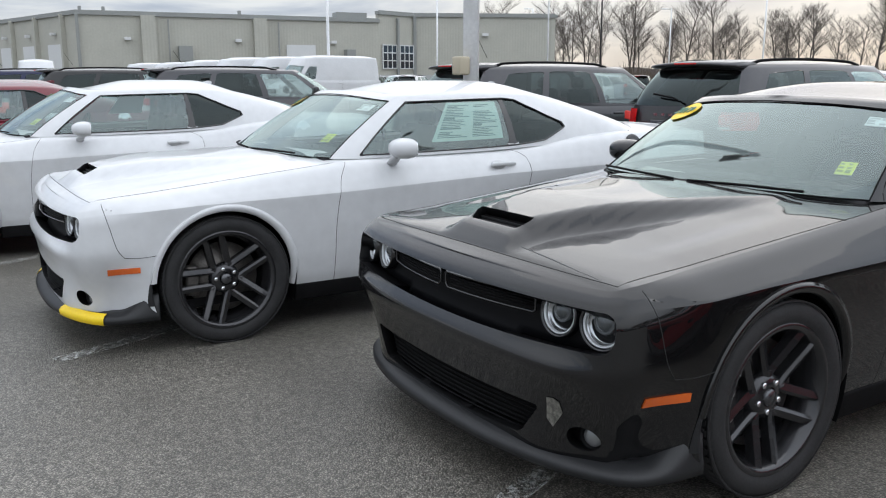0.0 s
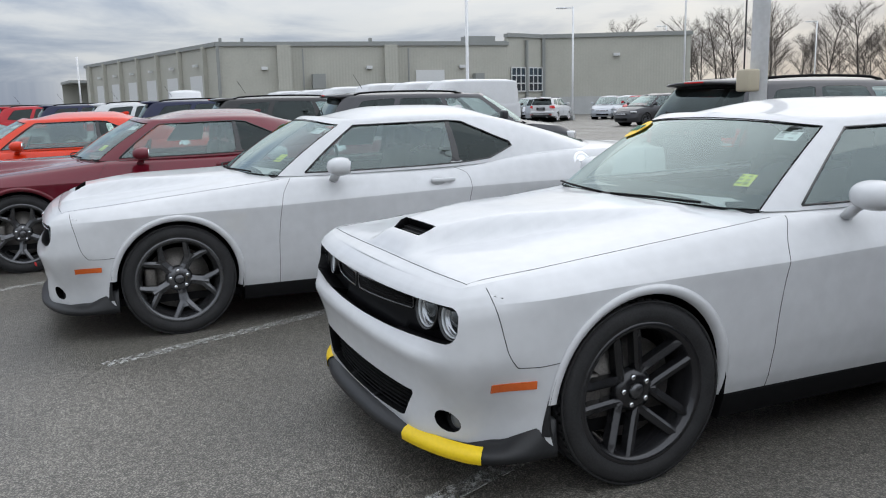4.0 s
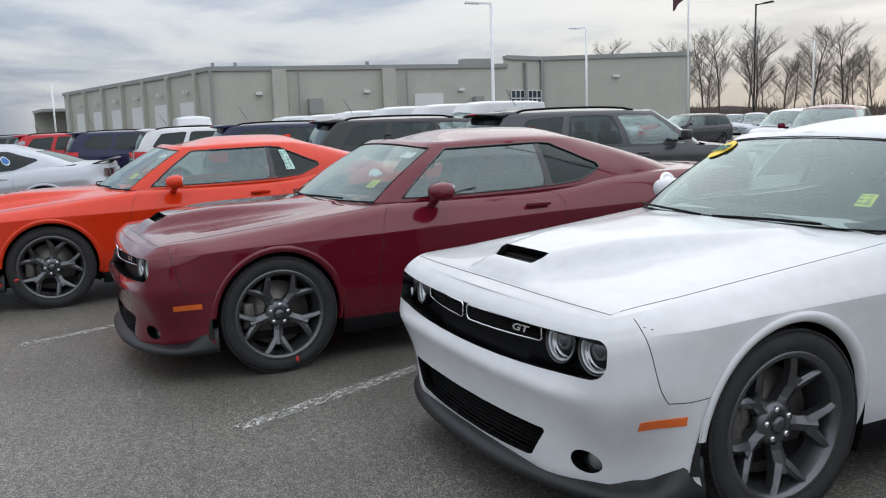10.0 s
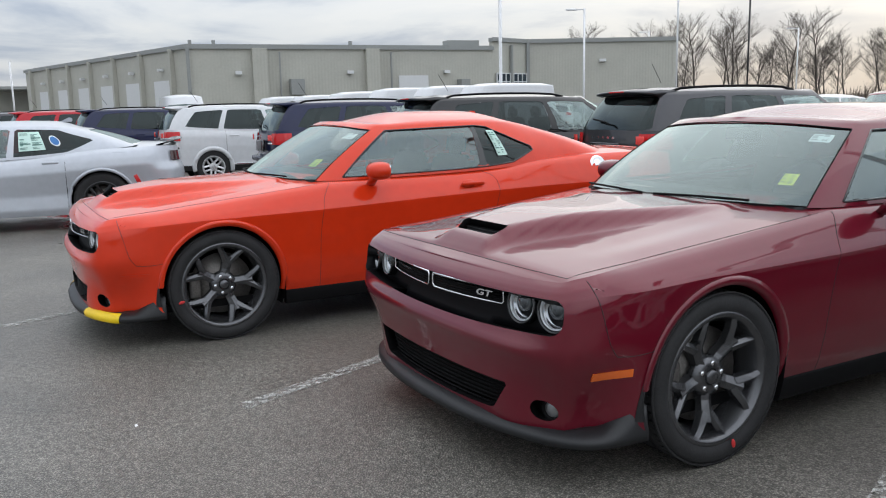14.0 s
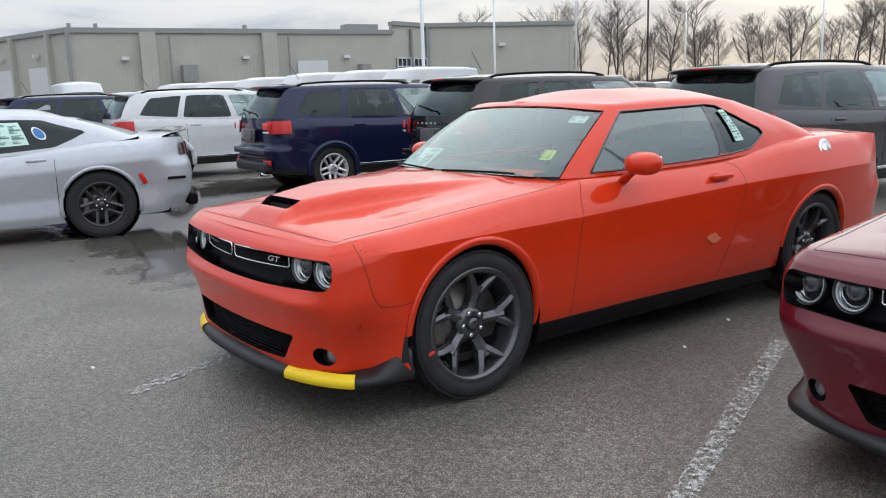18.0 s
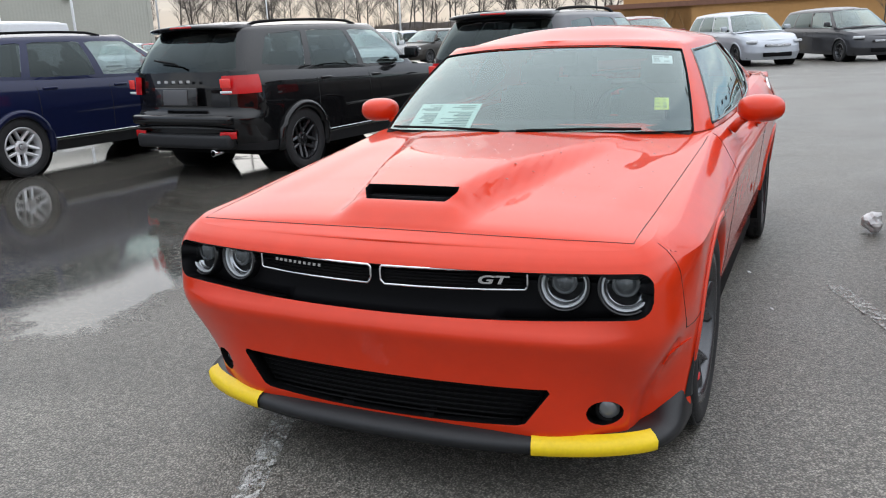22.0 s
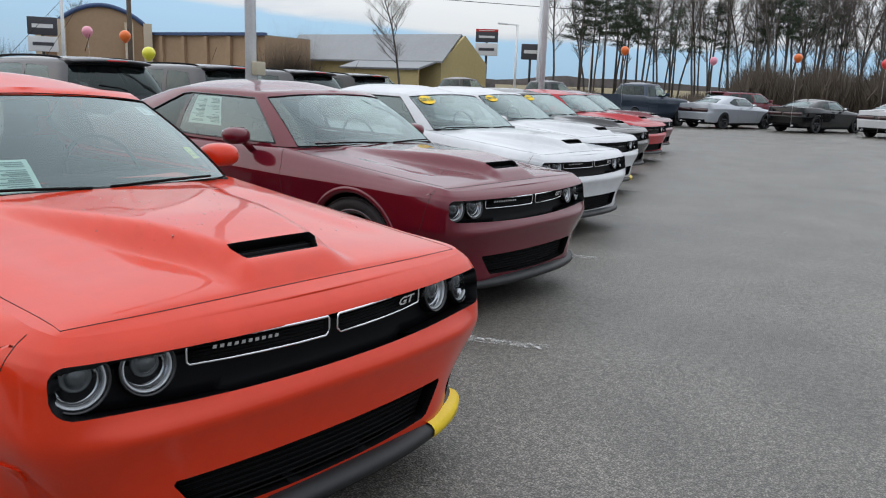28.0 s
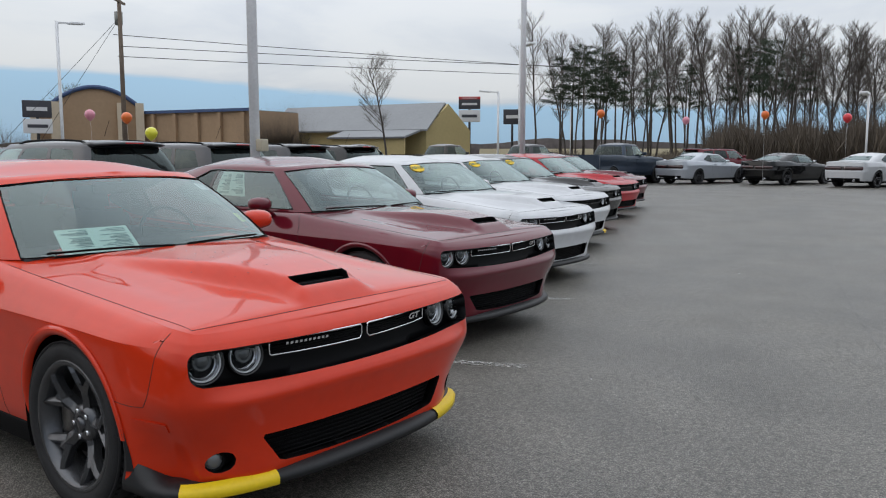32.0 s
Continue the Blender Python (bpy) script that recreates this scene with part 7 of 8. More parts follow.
# tan shop with an arched entrance
shop = tagged(new("shop_building"), "tan stucco shop with an arched entrance and blue roof trim", "building")
P0, P1, P2 = (34.4, 69.5), (42.1, 64.9), (44.0, 52.0)
m, ln_ = wall_run(shop, P0, P1, 0, 2.6, "base_wall", CREAM)
wall_run(shop, P0, P1, 2.6, 5.3, "wall", TAN)
arch = [(ln_ * (0.15 + 0.82 * i / 16), 5.3 + 1.75 * math.sin(math.pi * i / 16) ** 0.8) for i in range(17)]
put("arched_gable", plate("arched_gable", [(ln_ * 0.15, 0.02)] + arch + [(ln_ * 0.97, 0.02)], 0.8, TAN), shop, m @ pose(0, -0.4, 0))
put("arch_trim", tube("arch_trim", [(x, -0.5, z + 0.1) for x, z in arch], 0.20, BLUETRIM, 6), shop, m)
for f in (0.02, 0.20, 0.80, 0.97):
    on_wall(shop, m, ln_ * f, 2.9, 0.7, 5.8, "column", CREAM, 0.5, 0.8)
    on_wall(shop, m, ln_ * f, 0.9, 0.9, 1.8, "column_base", BRICK, 0.5, 1.0)
for k in range(9):
    on_wall(shop, m, ln_ * (0.08 + 0.105 * k), 1.55, 0.75, 1.2, "window", DARKGLASS, 0.62 if 1 < k < 8 else 0.05, 0.2)
m2, l2 = wall_run(shop, P1, P2, 0, 4.9, "side_wall", TAN)
put("roof_trim", box_mesh("roof_trim", l2, 0.6, 0.25, BLUETRIM), shop, m2 @ pose(l2 / 2, 0, 5.0))
for k in range(5):
    on_wall(shop, m2, l2 * (0.12 + 0.2 * k), 2.4, 0.35, 4.8, "pilaster", TAN, 0.12, 0.4)
wall_run(shop, P1, (P1[0] + (P2[0] - P1[0]) * 0.32, P1[1] + (P2[1] - P1[1]) * 0.32), 0, 2.5, "base_wall", CREAM, 0.37)
wall_run(shop, P2, (P2[0] + 5.8, P2[1] + 0.85), 0, 4.9, "end_wall", TAN)
put("roof", box_mesh("roof", l2, 5.4, 0.2, GREYROOF), shop, m2 @ pose(l2 / 2, 3.1, 4.85))

# yellow shed with a grey gable roof
shed = tagged(new("gable_shed"), "long yellow metal shed with a pale grey gable roof", "building")
Q0, Q1, Q2 = (51.0, 57.3), (52.5, 40.5), (57.0, 39.2)
m, ln_ = wall_run(shed, Q0, Q1, 0, 3.3, "wall", YELLOWWALL)
gw = math.hypot(Q2[0] - Q1[0], Q2[1] - Q1[1])
put("roof_slope", mesh("roof_slope", [(-0.5, -0.5, 3.2), (ln_ + 0.4, -0.5, 3.2), (ln_ + 0.4, gw / 2, 5.5), (-0.5, gw / 2, 5.5), (-0.5, -0.5, 3.35), (ln_ + 0.4, -0.5, 3.35), (ln_ + 0.4, gw / 2, 5.65), (-0.5, gw / 2, 5.65)],
                        [(3, 2, 1, 0), (4, 5, 6, 7), (0, 1, 5, 4), (1, 2, 6, 5), (2, 3, 7, 6), (3, 0, 4, 7)], GREYROOF, False), shed, m)
put("roof_slope", mesh("roof_slope", [(-0.5, gw + 0.5, 3.2), (ln_ + 0.4, gw + 0.5, 3.2), (ln_ + 0.4, gw / 2, 5.5), (-0.5, gw / 2, 5.5), (-0.5, gw + 0.5, 3.35), (ln_ + 0.4, gw + 0.5, 3.35), (ln_ + 0.4, gw / 2, 5.65), (-0.5, gw / 2, 5.65)],
                        [(0, 1, 2, 3), (7, 6, 5, 4), (4, 5, 1, 0), (5, 6, 2, 1), (6, 7, 3, 2), (7, 4, 0, 3)], GREYROOF, False), shed, m)
put("gable_wall", plate("gable_wall", [(0, 0), (gw, 0), (gw, 3.3), (gw / 2, 5.5), (0, 3.3)], 0.3, YELLOWWALL), shed, Matrix.Translation((Q1[0], Q1[1], 0)) @ Matrix.Rotation(math.atan2(Q2[1] - Q1[1], Q2[0] - Q1[0]), 4, "Z"))
put("lean_to_roof", box_mesh("lean_to_roof", 8.0, 3.0, 0.15, GREYROOF), shed, m @ pose(ln_ - 4.3, -1.4, 3.0, 14))
put("lean_to_wall", box_mesh("lean_to_wall", 7.6, 0.2, 2.6, YELLOWWALL), shed, m @ pose(ln_ - 4.3, -2.5, 1.3))

# orange-tan building at the far edge of the lot
tanb = tagged(new("tan_building"), "low orange-tan building at the edge of the lot", "building")
m, ln_ = wall_run(tanb, (-24, 112), (24, 104), 0, 3.6, "wall", mat("orange_stucco", (0.50, 0.27, 0.10), 0.85, vary=0.06, scale=0.3))
put("roof_trim", box_mesh("roof_trim", ln_, 0.8, 0.6, BRICK), tanb, m @ pose(ln_ / 2, 0, 3.8))
put("tower", box_mesh("tower", 9, 6, 5.6, MATS["orange_stucco"]), tanb, m @ pose(7, 3, 2.8))
put("tower_trim", box_mesh("tower_trim", 9.6, 6.6, 0.5, BRICK), tanb, m @ pose(7, 3, 5.7))


def light_pole(x, y, h, r=0.09, head=True, material=POLE, square=True, yaw=0.0, label="tall white lamp post in the car park"):
    p = new("lamp_post", tube("lamp_post", [(0, 0, 0.0), (0, 0, h)], r, material, 4 if square else 10))
    p.matrix_world = pose(x, y, 0, 0, 0, yaw)
    put("foot", box_mesh("foot", r * 3.2, r * 3.2, 0.35, BLOCK, 0.03), p, pose(0, 0, 0.175))
    if head:
        put("arm", box_mesh("arm", 0.9, 0.08, 0.08, material), p, pose(-0.4, 0, h - 0.05, 0, 4))
        put("lamp_head", box_mesh("lamp_head", 0.75, 0.36, 0.12, material, 0.03), p, pose(-1.0, 0, h, 0, 4))
    return tagged(p, label, "lamp post")


near_pole = light_pole(6.5, 8.45, 9.5, 0.108, label="thick white lamp post between the car rows")
put("junction_box", box_mesh("junction_box", 0.16, 0.14, 0.20, mat("beige_box", (0.45, 0.40, 0.30), 0.6), 0.02), near_pole, pose(0.02, -0.15, 1.60), "beige junction box")
light_pole(19.3, 11.1, 11.0, 0.10)
light_pole(-29.38, 23.26, 7.75, 0.085, yaw=60)
light_pole(-39.35, 36.69, 8.0, 0.085, yaw=20)
light_pole(-39.9, 53.5, 10.2, 0.075, material=POLEBLACK, yaw=200, label="tall black lamp post in the car park")
flag = light_pole(-50.0, 56.0, 18.0, 0.11, head=False, label="tall white flagpole with a dark flag")
fl = [(-0.1 - 0.25 * i, 0.12 * math.sin(i * 1.1), 13.4 - 0.10 * i - (0 if j == 0 else 0.9 + 0.05 * i)) for i in range(9) for j in range(2)]
put("flag", mesh("flag", fl, [(2 * i, 2 * i + 2, 2 * i + 3, 2 * i + 1) for i in range(8)], mat("flag_cloth", (0.10, 0.04, 0.05), 0.8)), flag)
light_pole(19.3, 37.5, 7.8, 0.09, yaw=180)
light_pole(45.0, 6.0, 4.4, 0.055)
light_pole(-60, 62, 9.0, 0.085)
light_pole(-52, 75, 9.0, 0.085)
light_pole(-140.4, 6.4, 10.2, 0.14)
light_pole(-30.0, 62.0, 8.0, 0.08)
light_pole(37.0, 22.0, 7.2, 0.09, yaw=60)

up = tagged(new("utility_pole", tube("utility_pole", [(0, 0, 0), (0, 0, 13)], 0.17, WOODPOLE, 10, taper=0.12)), "weathered wooden utility pole with cross-arm", "utility pole")
up.matrix_world = pose(28.6, 46.7, 0, 0, 0, 40)
put("cross_arm", box_mesh("cross_arm", 2.2, 0.12, 0.14, WOODPOLE), up, pose(0, 0, 11.0))
put("transformer", lathe("transformer", [(0, -0.45), (0.24, -0.42), (0.26, 0.4), (0, 0.45)], ROOFTRIM, 16, "z"), up, pose(0.4, 0.2, 10.0))
for k, (z, dz) in enumerate(((8.2, 9.4), (7.6, 8.6), (9.0, 8.0))):
    pts = [(28.6 + 78 * t, 46.7 - 48 * t + 0.4 * k, z + (dz - z) * t - 2.2 * t * (1 - t)) for t in np.linspace(0, 1, 24)]
    tagged(new("overhead_wire", tube("overhead_wire", pts, 0.022, POLEBLACK, 4)), "black overhead wire strung across the sky", "wire")
for k in range(2):
    tagged(new("guy_wire", tube("guy_wire", [(28.6, 46.7, 10), (24.1 - 2 * k, 51.7 + 2 * k, 0)], 0.014, POLEBLACK, 4)), "thin steel guy wire of the utility pole", "wire")
up2 = tagged(copy_thing(up, pose(-150, 40, 0, 0, 0, 10)), "distant wooden utility pole", "utility pole")


def sign(x, y, h, w, panels, yaw):
    p = tagged(new("road_sign", tube("road_sign", [(0, 0, 0), (0, 0, h)], 0.12, POLEBLACK, 8)), "roadside sign with panels on a dark post", "sign")
    p.matrix_world = pose(x, y, 0, 0, 0, yaw)
    for z, ph, col in panels:
        b_ = put("sign_panel", box_mesh("sign_panel", w, 0.3, ph, col, 0.03), p, pose(0, 0, z))
        put("writing", box_mesh("writing", w * 0.7, 0.02, ph * 0.22, SIGNWHITE if col is not SIGNWHITE else SIGNDARK), b_, pose(0, -0.17, 0))
    return p


sign(67.7, 46.7, 6.6, 2.2, ((6.3, 1.0, SIGNDARK), (5.1, 1.2, SIGNWHITE), (6.9, 0.3, SIGNRED)), -58)
sign(70.0, 43.0, 5.4, 1.8, ((5.0, 1.5, SIGNDARK),), -62)
sign(33.0, 66.0, 5.6, 2.2, ((5.0, 1.4, SIGNDARK), (3.6, 1.2, SIGNWHITE)), -28)
sign(74.0, 71.0, 5.6, 2.6, ((5.4, 0.8, SIGNDARK),), -46)
lp = light_pole(48.3, 30.7, 5.8, 0.08, yaw=-60, label="street lamp beside the road")
light_pole(60.0, 31.0, 5.0, 0.08, yaw=-60, label="street lamp beside the road")

# a signal gantry beyond the lot
gan = tagged(new("signal_gantry", tube("signal_gantry", [(0, 0, 0), (0, 0, 5.2)], 0.14, POLE, 8)), "traffic signal mast with hanging lights", "traffic signal")
gan.matrix_world = pose(28.0, 80.0, 0, 0, 0, 10)
put("mast_arm", tube("mast_arm", [(0, 0, 4.9), (-16, 0, 5.2)], 0.08, POLE, 6), gan)
for k in range(5):
    hd = put("signal_head", box_mesh("signal_head", 0.4, 0.3, 1.0, SIGNDARK, 0.05), gan, pose(-2 - 3.2 * k, -0.1, 4.9))

# balloons tied to cars
BAL = {"orange": mat("orange_balloon", (0.80, 0.16, 0.02), 0.3, coat=0.3), "pink": mat("pink_balloon", (0.75, 0.28, 0.36), 0.3, coat=0.3), "yellow": mat("yellow_balloon", (0.75, 0.70, 0.04), 0.3, coat=0.3), "red": mat("red_balloon", (0.70, 0.04, 0.05), 0.3, coat=0.3)}
for yaw, dist, z, col in ((-64.5, 36, 3.1, "orange"), (-70.0, 40, 2.93, "pink"), (-74.9, 38, 3.05, "orange"), (-79.7, 36, 2.8, "red"), (-30.7, 30, 2.73, "pink"), (-32.9, 28, 2.57, "orange"), (-34.4, 24, 2.0, "yellow")):
    x, y = -2.5 - dist * math.sin(radians(yaw)), -1.8 + dist * math.cos(radians(yaw))
    bm = bmesh.new()
    bmesh.ops.create_uvsphere(bm, u_segments=18, v_segments=12, radius=0.17)
    for v in bm.verts:
        if v.co.z < 0:
            k = 1 - 0.45 * (v.co.z / -0.17) ** 2
            v.co.x, v.co.y, v.co.z = v.co.x * k, v.co.y * k, v.co.z * 1.25
    bl = tagged(new("balloon", bm_mesh("balloon", bm, BAL[col])), col + " balloon tied to a parked car by a string", "balloon", "balloons")
    bl.matrix_world = pose(x, y, z)
    put("string", tube("string", [(0, 0, -0.2), (0.04, 0.02, -0.6), (0.0, 0, -z + 0.01 if z < 2 else -z + 0.01)], 0.004, SIGNWHITE, 4), bl)


# trees
def bare_tree(seed, height, spread=0.34, start=0.32, n1=13, bend=0.13, rise=0.20):
    rnd = random.Random(seed)
    V, F = {"trunk": [], "crown": []}, {"trunk": [], "crown": []}

    def bar(key, pts, r0, r1, sides):
        base = len(V[key])
        for i, p in enumerate(pts):
            d = (pts[min(i + 1, len(pts) - 1)] - pts[max(i - 1, 0)]).normalized()
            a = d.orthogonal().normalized()
            b_ = d.cross(a)
            r = r0 + (r1 - r0) * i / (len(pts) - 1)
            V[key] += [tuple(p + (a * math.cos(2 * math.pi * k / sides) + b_ * math.sin(2 * math.pi * k / sides)) * r) for k in range(sides)]
        for i in range(len(pts) - 1):
            F[key] += [(base + i * sides + k, base + i * sides + (k + 1) % sides, base + (i + 1) * sides + (k + 1) % sides, base + (i + 1) * sides + k) for k in range(sides)]

    def grow(p, d, length, r, level):
        pts = [p]
        steps = 4 if level < 2 else 3 if level < 3 else 2
        for i in range(steps):
            d = (d + Vector((rnd.uniform(-1, 1), rnd.uniform(-1, 1), rnd.uniform(-0.2, 0.7))) * (bend if level == 0 else 0.18)).normalized()
            pts.append(pts[-1] + d * length / steps)
        bar("trunk" if level < 2 else "crown", pts, r, r * (0.45 if level else 0.3), (8, 5, 3, 3)[level])
        if level == 3:
            return
        kids = (n1 + 5, 9, 7)[level]
        for k in range(kids):
            f = (start + (1 - start) * (k + rnd.random()) / kids) if level == 0 else 0.25 + 0.75 * (k + rnd.random()) / kids
            i = min(int(f * steps), steps - 1)
            q = pts[i].lerp(pts[i + 1], f * steps - i)
            side = Vector((rnd.uniform(-1, 1), rnd.uniform(-1, 1), 0)).normalized()
            nd = (d * (0.75 if level else 0.55) + side * (0.75 if level else 0.8) + Vector((0, 0, rise))).normalized()
            u = (f - start) / (1 - start)
            ln2 = length * (spread * (0.55 + 1.9 * u * (1 - u)) if level == 0 else 0.56 * (1.1 - 0.4 * f))
            grow(q, nd, ln2, r * (0.30 if level == 0 else 0.40), level + 1)

    grow(Vector((0, 0, 0)), Vector((0, 0, 1)), height, height * (0.0135 if bend > 0.1 else 0.009), 0)
    t = new("bare_tree")
    for key, m_ in (("trunk", BARK), ("crown", TWIG)):
        put(key, mesh(key, V[key], F[key], m_), t)
    return t


def pine_tree(seed, height):
    rnd = random.Random(seed)
    t = new("pine_tree")
    put("trunk", tube("trunk", [(0, 0, 0), (0.1, 0, height * 0.5), (0.05, 0.1, height)], height * 0.012, BARK, 7, taper=0.04), t)
    v, f = [], []
    bv, bf = [], []
    for k in range(34):
        z = height * (0.56 + 0.44 * (k + rnd.random()) / 34)
        ln2 = height * 0.19 * (1.12 - (z / height)) / 0.6 * rnd.uniform(0.6, 1.2) + 0.3
        a = rnd.uniform(0, 2 * math.pi)
        d = Vector((math.cos(a), math.sin(a), rnd.uniform(0.0, 0.35)))
        for j in range(int(50 + ln2 * 60)):
            u = 0.25 + 0.85 * rnd.random()
            c = Vector((0, 0, z)) + d * ln2 * u + Vector((rnd.gauss(0, 1), rnd.gauss(0, 1), rnd.gauss(0, 0.45))) * 0.22
            e1 = Vector((rnd.gauss(0, 1), rnd.gauss(0, 1), rnd.gauss(0, 0.6))).normalized() * rnd.uniform(0.08, 0.20)
            e2 = e1.orthogonal().normalized() * rnd.uniform(0.012, 0.03)
            i = len(v)
            v += [tuple(c - e1), tuple(c + e2), tuple(c + e1), tuple(c - e2)]
            f.append((i, i + 1, i + 2, i + 3))
    put("crown", mesh("crown", v, f, NEEDLE, False), t)
    return t


def spread_trees(makers, spots, label, category, group):
    for i, (x, y, k, spin) in enumerate(spots):
        src = makers[i % len(makers)]
        t = copy_thing(src, pose(x, y, -0.05, 0, 0, spin))
        t.matrix_basis = pose(x, y, -0.05, 0, 0, spin) @ Matrix.Diagonal((k, k, k, 1))
        tagged(t, label, category, group)


rng = random.Random(11)
bare = [bare_tree(i, 12.0, 0.34 - 0.03 * (i % 3), 0.25 + 0.08 * (i % 3)) for i in range(5)]
slim = [bare_tree(20 + i, 14.0, 0.17, 0.36, 15, 0.09, 0.40) for i in range(6)]
pines = [pine_tree(i, 13.0) for i in range(3)]
spots = []
for i in range(88):
    yaw = 51 - 48 * i / 87 + rng.uniform(-0.7, 0.7)
    d = rng.uniform(125, 165)
    spots.append((8 - d * math.sin(radians(yaw)), d * math.cos(radians(yaw)), rng.uniform(0.70, 1.12), rng.uniform(0, 360)))
spread_trees(bare, spots, "leafless broad tree on the far edge of the lot", "tree", "far bare trees")
spots, pspots = [], []
for i in range(110):
    yaw = -60.0 - 32 * (i / 109) ** 0.66 + rng.uniform(-0.5, 0.5)
    d = rng.uniform(66, 84) if i % 3 else rng.uniform(84, 105)
    spots.append((-2.5 - d * math.sin(radians(yaw)), -1.8 + d * math.cos(radians(yaw)), d / 75 * (0.84 - 0.017 * max(0.0, -74 - yaw)) * rng.uniform(0.80, 1.06), rng.uniform(0, 360)))
spread_trees(slim, spots, "slender leafless tree in the wood beside the lot", "tree", "wood beside the lot")
for yaw, d, k in ((-61.6, 66, 0.68), (-62.4, 68, 0.74), (-63.2, 65, 0.74), (-63.9, 69, 0.76), (-64.6, 67, 0.70), (-65.3, 66, 0.66), (-67.6, 67, 0.60), (-69.8, 67, 0.62), (-73.2, 70, 0.74), (-74.2, 70, 0.78), (-75.2, 69, 0.76), (-76.4, 71, 0.72)):
    pspots.append((-2.5 - d * math.sin(radians(yaw)), -1.8 + d * math.cos(radians(yaw)), k, rng.uniform(0, 360)))
spread_trees(pines, pspots, "tall pine with a bare trunk and dark crown", "tree", "pines in the wood")
spread_trees([bare[1]], [(43.6, 37.1, 0.62, 20)], "leafless tree in front of the yellow shed", "tree", "")
spread_trees([bare[3]], [(19.5, 88, 0.5, 70), (26, 84, 0.55, 10), (41, 78, 0.6, 200), (8, 96, 0.5, 130)], "small leafless tree beyond the lot", "tree", "far bare trees")
for t in bare + slim + pines:
    for c in list(t.children):
        bpy.data.objects.remove(c)
    bpy.data.objects.remove(t)


def brush_band(name, yaw0, yaw1, d0, d1, h, count, origin, material, label):
    """A tangle of dry stems along the edge of the lot."""
    rnd = random.Random(int(abs(yaw0) * 10))
    v, f = [], []
    for i in range(count):
        yaw, d = rnd.uniform(yaw0, yaw1), rnd.uniform(d0, d1)
        c = Vector((origin[0] - d * math.sin(radians(yaw)), origin[1] + d * math.cos(radians(yaw)), 0))
        hh = h * rnd.uniform(0.3, 1.0) * (0.86 + 0.14 * math.sin(yaw * 1.7))
        tip = c + Vector((rnd.gauss(0, 0.22), rnd.gauss(0, 0.22), 0)) * hh + Vector((0, 0, hh))
        w = rnd.uniform(0.015, 0.05)
        mid = c.lerp(tip, 0.5) + Vector((rnd.gauss(0, 0.2), rnd.gauss(0, 0.2), 0))
        k = len(v)
        v += [tuple(c + Vector((-w, 0, 0))), tuple(c + Vector((w, 0, 0))), tuple(mid + Vector((w, w, 0))), tuple(mid + Vector((-w, -w, 0))), tuple(tip)]
        f += [(k, k + 1, k + 2, k + 3), (k + 3, k + 2, k + 4)]
    return tagged(new(name, mesh(name, v, f, material, False)), label, "brush", kind="stuff")


brush_band("dry_brush", -74, -59, 56, 84, 1.9, 9000, (-2.5, -1.8), BRUSH, "low dry brush under the trees")
brush_band("dry_brush", -94, -71.5, 56, 80, 4.4, 34000, (-2.5, -1.8), BRUSH, "tangle of tall dry leafless brush under the trees")
brush_band("dry_brush", 49, 5, 112, 150, 4.2, 7000, (8, 0), BRUSH, "dry leafless thicket at the far edge")
brush_band("shrubs", -40.9, -43.8, 60, 69, 6.4, 2600, (-2.5, -1.8), BRUSH, "brown leafless shrubs beside the shop")
brush_band("far_woods", 8, -44, 130, 190, 7.5, 9000, (-2.5, -1.8), BRUSH, "far band of leafless woods")

# verge and rising ground beyond the lot
gv = []
for i in range(25):
    yaw = -56 - 40 * i / 24
    for d, z in ((50, 0.02), (58, 0.25), (90, 0.9), (150, 2.0)):
        gv.append((-2.5 - d * math.sin(radians(yaw)), -1.8 + d * math.cos(radians(yaw)), z))
tagged(new("verge", mesh("verge", gv, [(i * 4 + q, i * 4 + q + 1, i * 4 + q + 5, i * 4 + q + 4) for i in range(24) for q in range(3)], GRASS)), "dry winter grass verge rising to the wood", "grass", kind="structure")
rv = []
rnd = random.Random(3)
for i in range(181):
    yaw = 140 - 280 * i / 180
    h = 6.5 + 2.0 * math.sin(i * 0.35) + rnd.uniform(-1, 1)
    rv += [(-480 * math.sin(radians(yaw)), 480 * math.cos(radians(yaw)), -1), (-480 * math.sin(radians(yaw)), 480 * math.cos(radians(yaw)), h), (-560 * math.sin(radians(yaw)), 560 * math.cos(radians(yaw)), h * 0.8)]
tagged(new("backdrop", mesh("backdrop", rv, [(i * 3 + q, i * 3 + q + 3, i * 3 + q + 4, i * 3 + q + 1) for i in range(180) for q in range(2)], mat("far_wood", (0.10, 0.085, 0.08), 0.95, vary=0.3, scale=0.05))), "low dark line of far wooded hills", "hills", kind="structure")
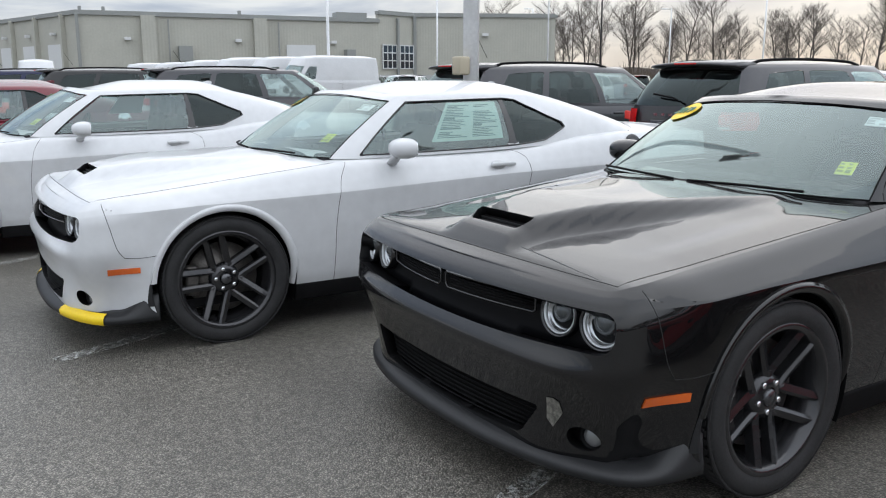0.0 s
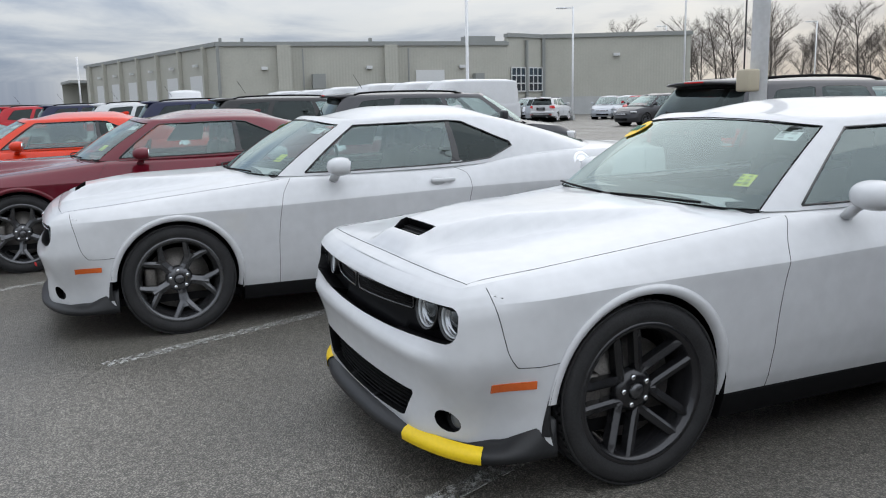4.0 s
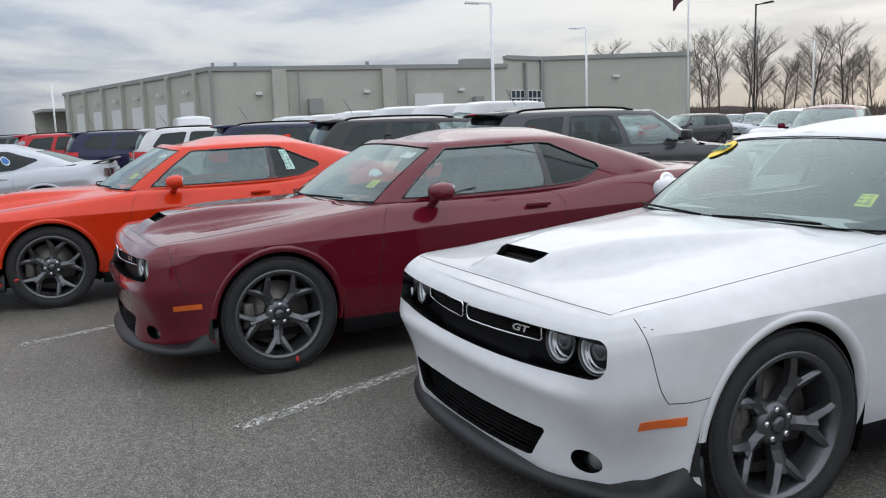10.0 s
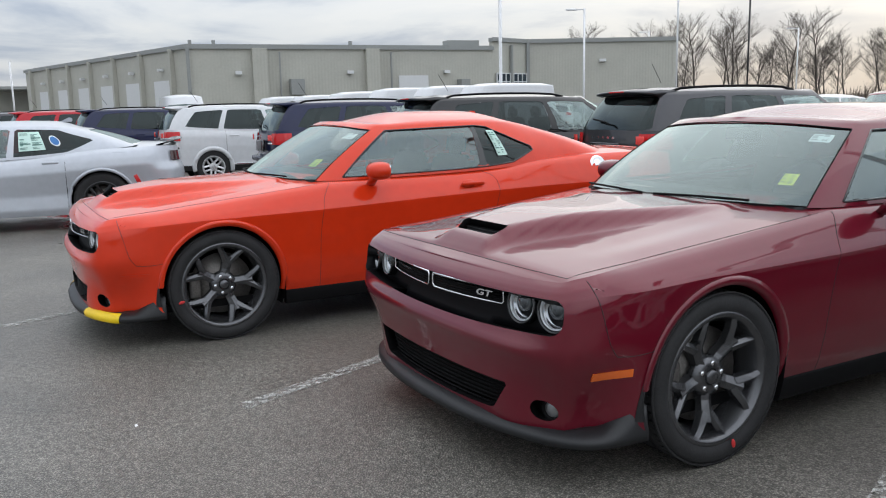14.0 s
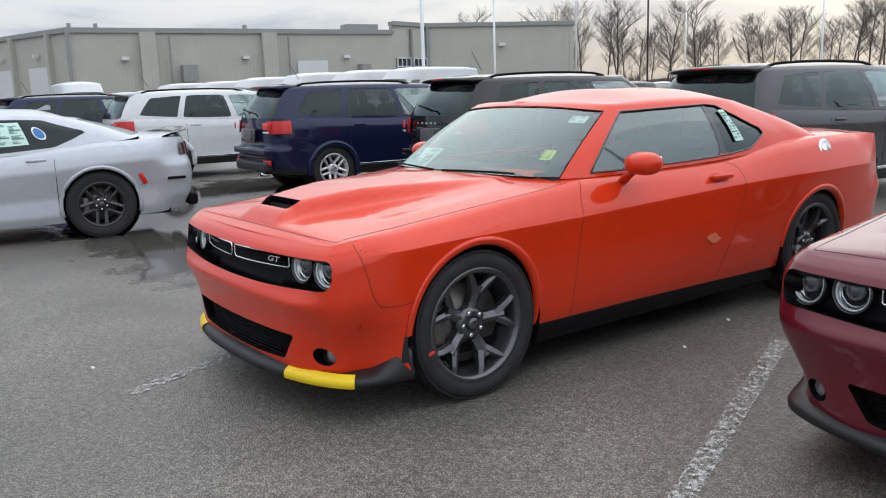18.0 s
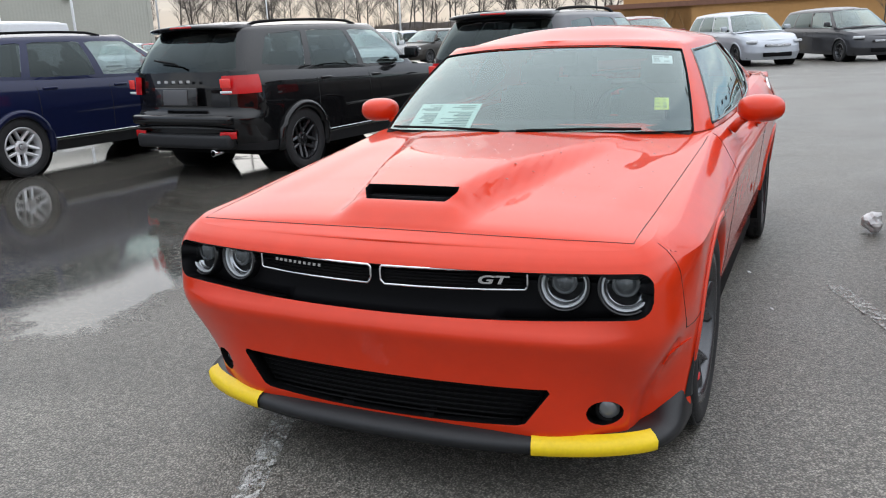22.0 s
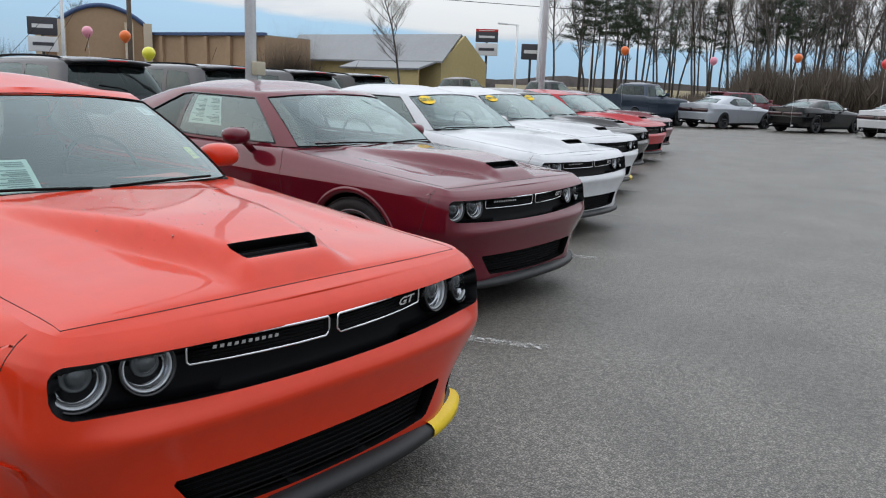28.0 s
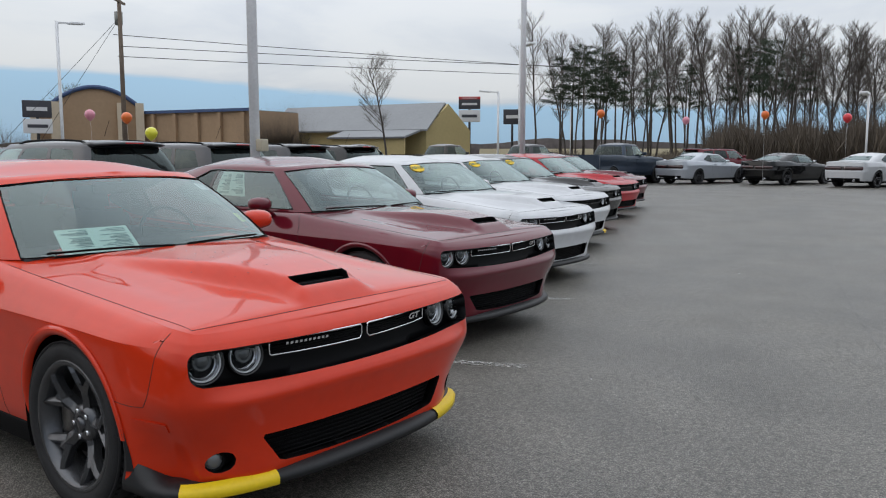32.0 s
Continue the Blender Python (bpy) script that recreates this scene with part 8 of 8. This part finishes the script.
kerb = tagged(new("kerb", box_mesh("kerb", 9, 0.5, 0.16, mat("yellow_kerb", (0.48, 0.40, 0.16), 0.8, vary=0.2, scale=2), 0.03)), "faded yellow kerb block beside the parked vans", "kerb", kind="structure")
kerb.matrix_world = pose(-9.0, 33.0, 0.08, 0, 0, 35)

# a sealed joint across the lane
SEAM = mat("joint_filler", (0.155, 0.15, 0.14), 0.5, vary=0.4, scale=3)
jp = catmull([(22.0, 3.95, 0.003), (10.37, 0.56, 0.003), (6.12, -0.63, 0.003), (3.02, -1.57, 0.003), (0.9, -2.2, 0.003)], 60)
jr = random.Random(8)
jv = []
for x, y, z in jp:
    w = jr.uniform(0.003, 0.009)
    jv += [(x + w * 0.4, y - w, z), (x - w * 0.4, y + w, z)]
tagged(new("road_joint", mesh("road_joint", jv, [(2 * i, 2 * i + 2, 2 * i + 3, 2 * i + 1) for i in range(59)], SEAM, False)), "thin sealed joint running across the asphalt lane", "marking", kind="structure")

# litter
bm = bmesh.new()
bmesh.ops.create_icosphere(bm, subdivisions=3, radius=0.085)
for v in bm.verts:
    k = 1 + 0.45 * noise.noise(v.co * 18)
    v.co = Vector((v.co.x * 0.8 * k, v.co.y * k, v.co.z * 0.75 * k + 0.08))
lit = tagged(new("plastic_bag", bm_mesh("plastic_bag", bm, mat("white_film", (0.72, 0.72, 0.72), 0.35, vary=0.08, scale=20), False)), "crumpled white plastic bag on the wet asphalt", "litter")
lit.matrix_world = pose(1.667, 4.19, 0.0)
for i, (x, y, r) in enumerate(((6.55, 3.21, 0.012), (1.1, 2.35, 0.010), (0.95, 3.0, 0.012), (2.2, 0.2, 0.008), (-0.9, -0.3, 0.01), (7.6, 0.9, 0.01))):
    bm = bmesh.new()
    bmesh.ops.create_icosphere(bm, subdivisions=1, radius=r)
    s_ = new("scrap", bm_mesh("scrap", bm, MATS["white_film"], False))
    s_.matrix_world = pose(x, y, r * 0.3, 20, 30, 10 * i) @ Matrix.Diagonal((1.4, 1, 0.35, 1))
    tagged(s_, "small pale scrap lying on the asphalt", "litter")
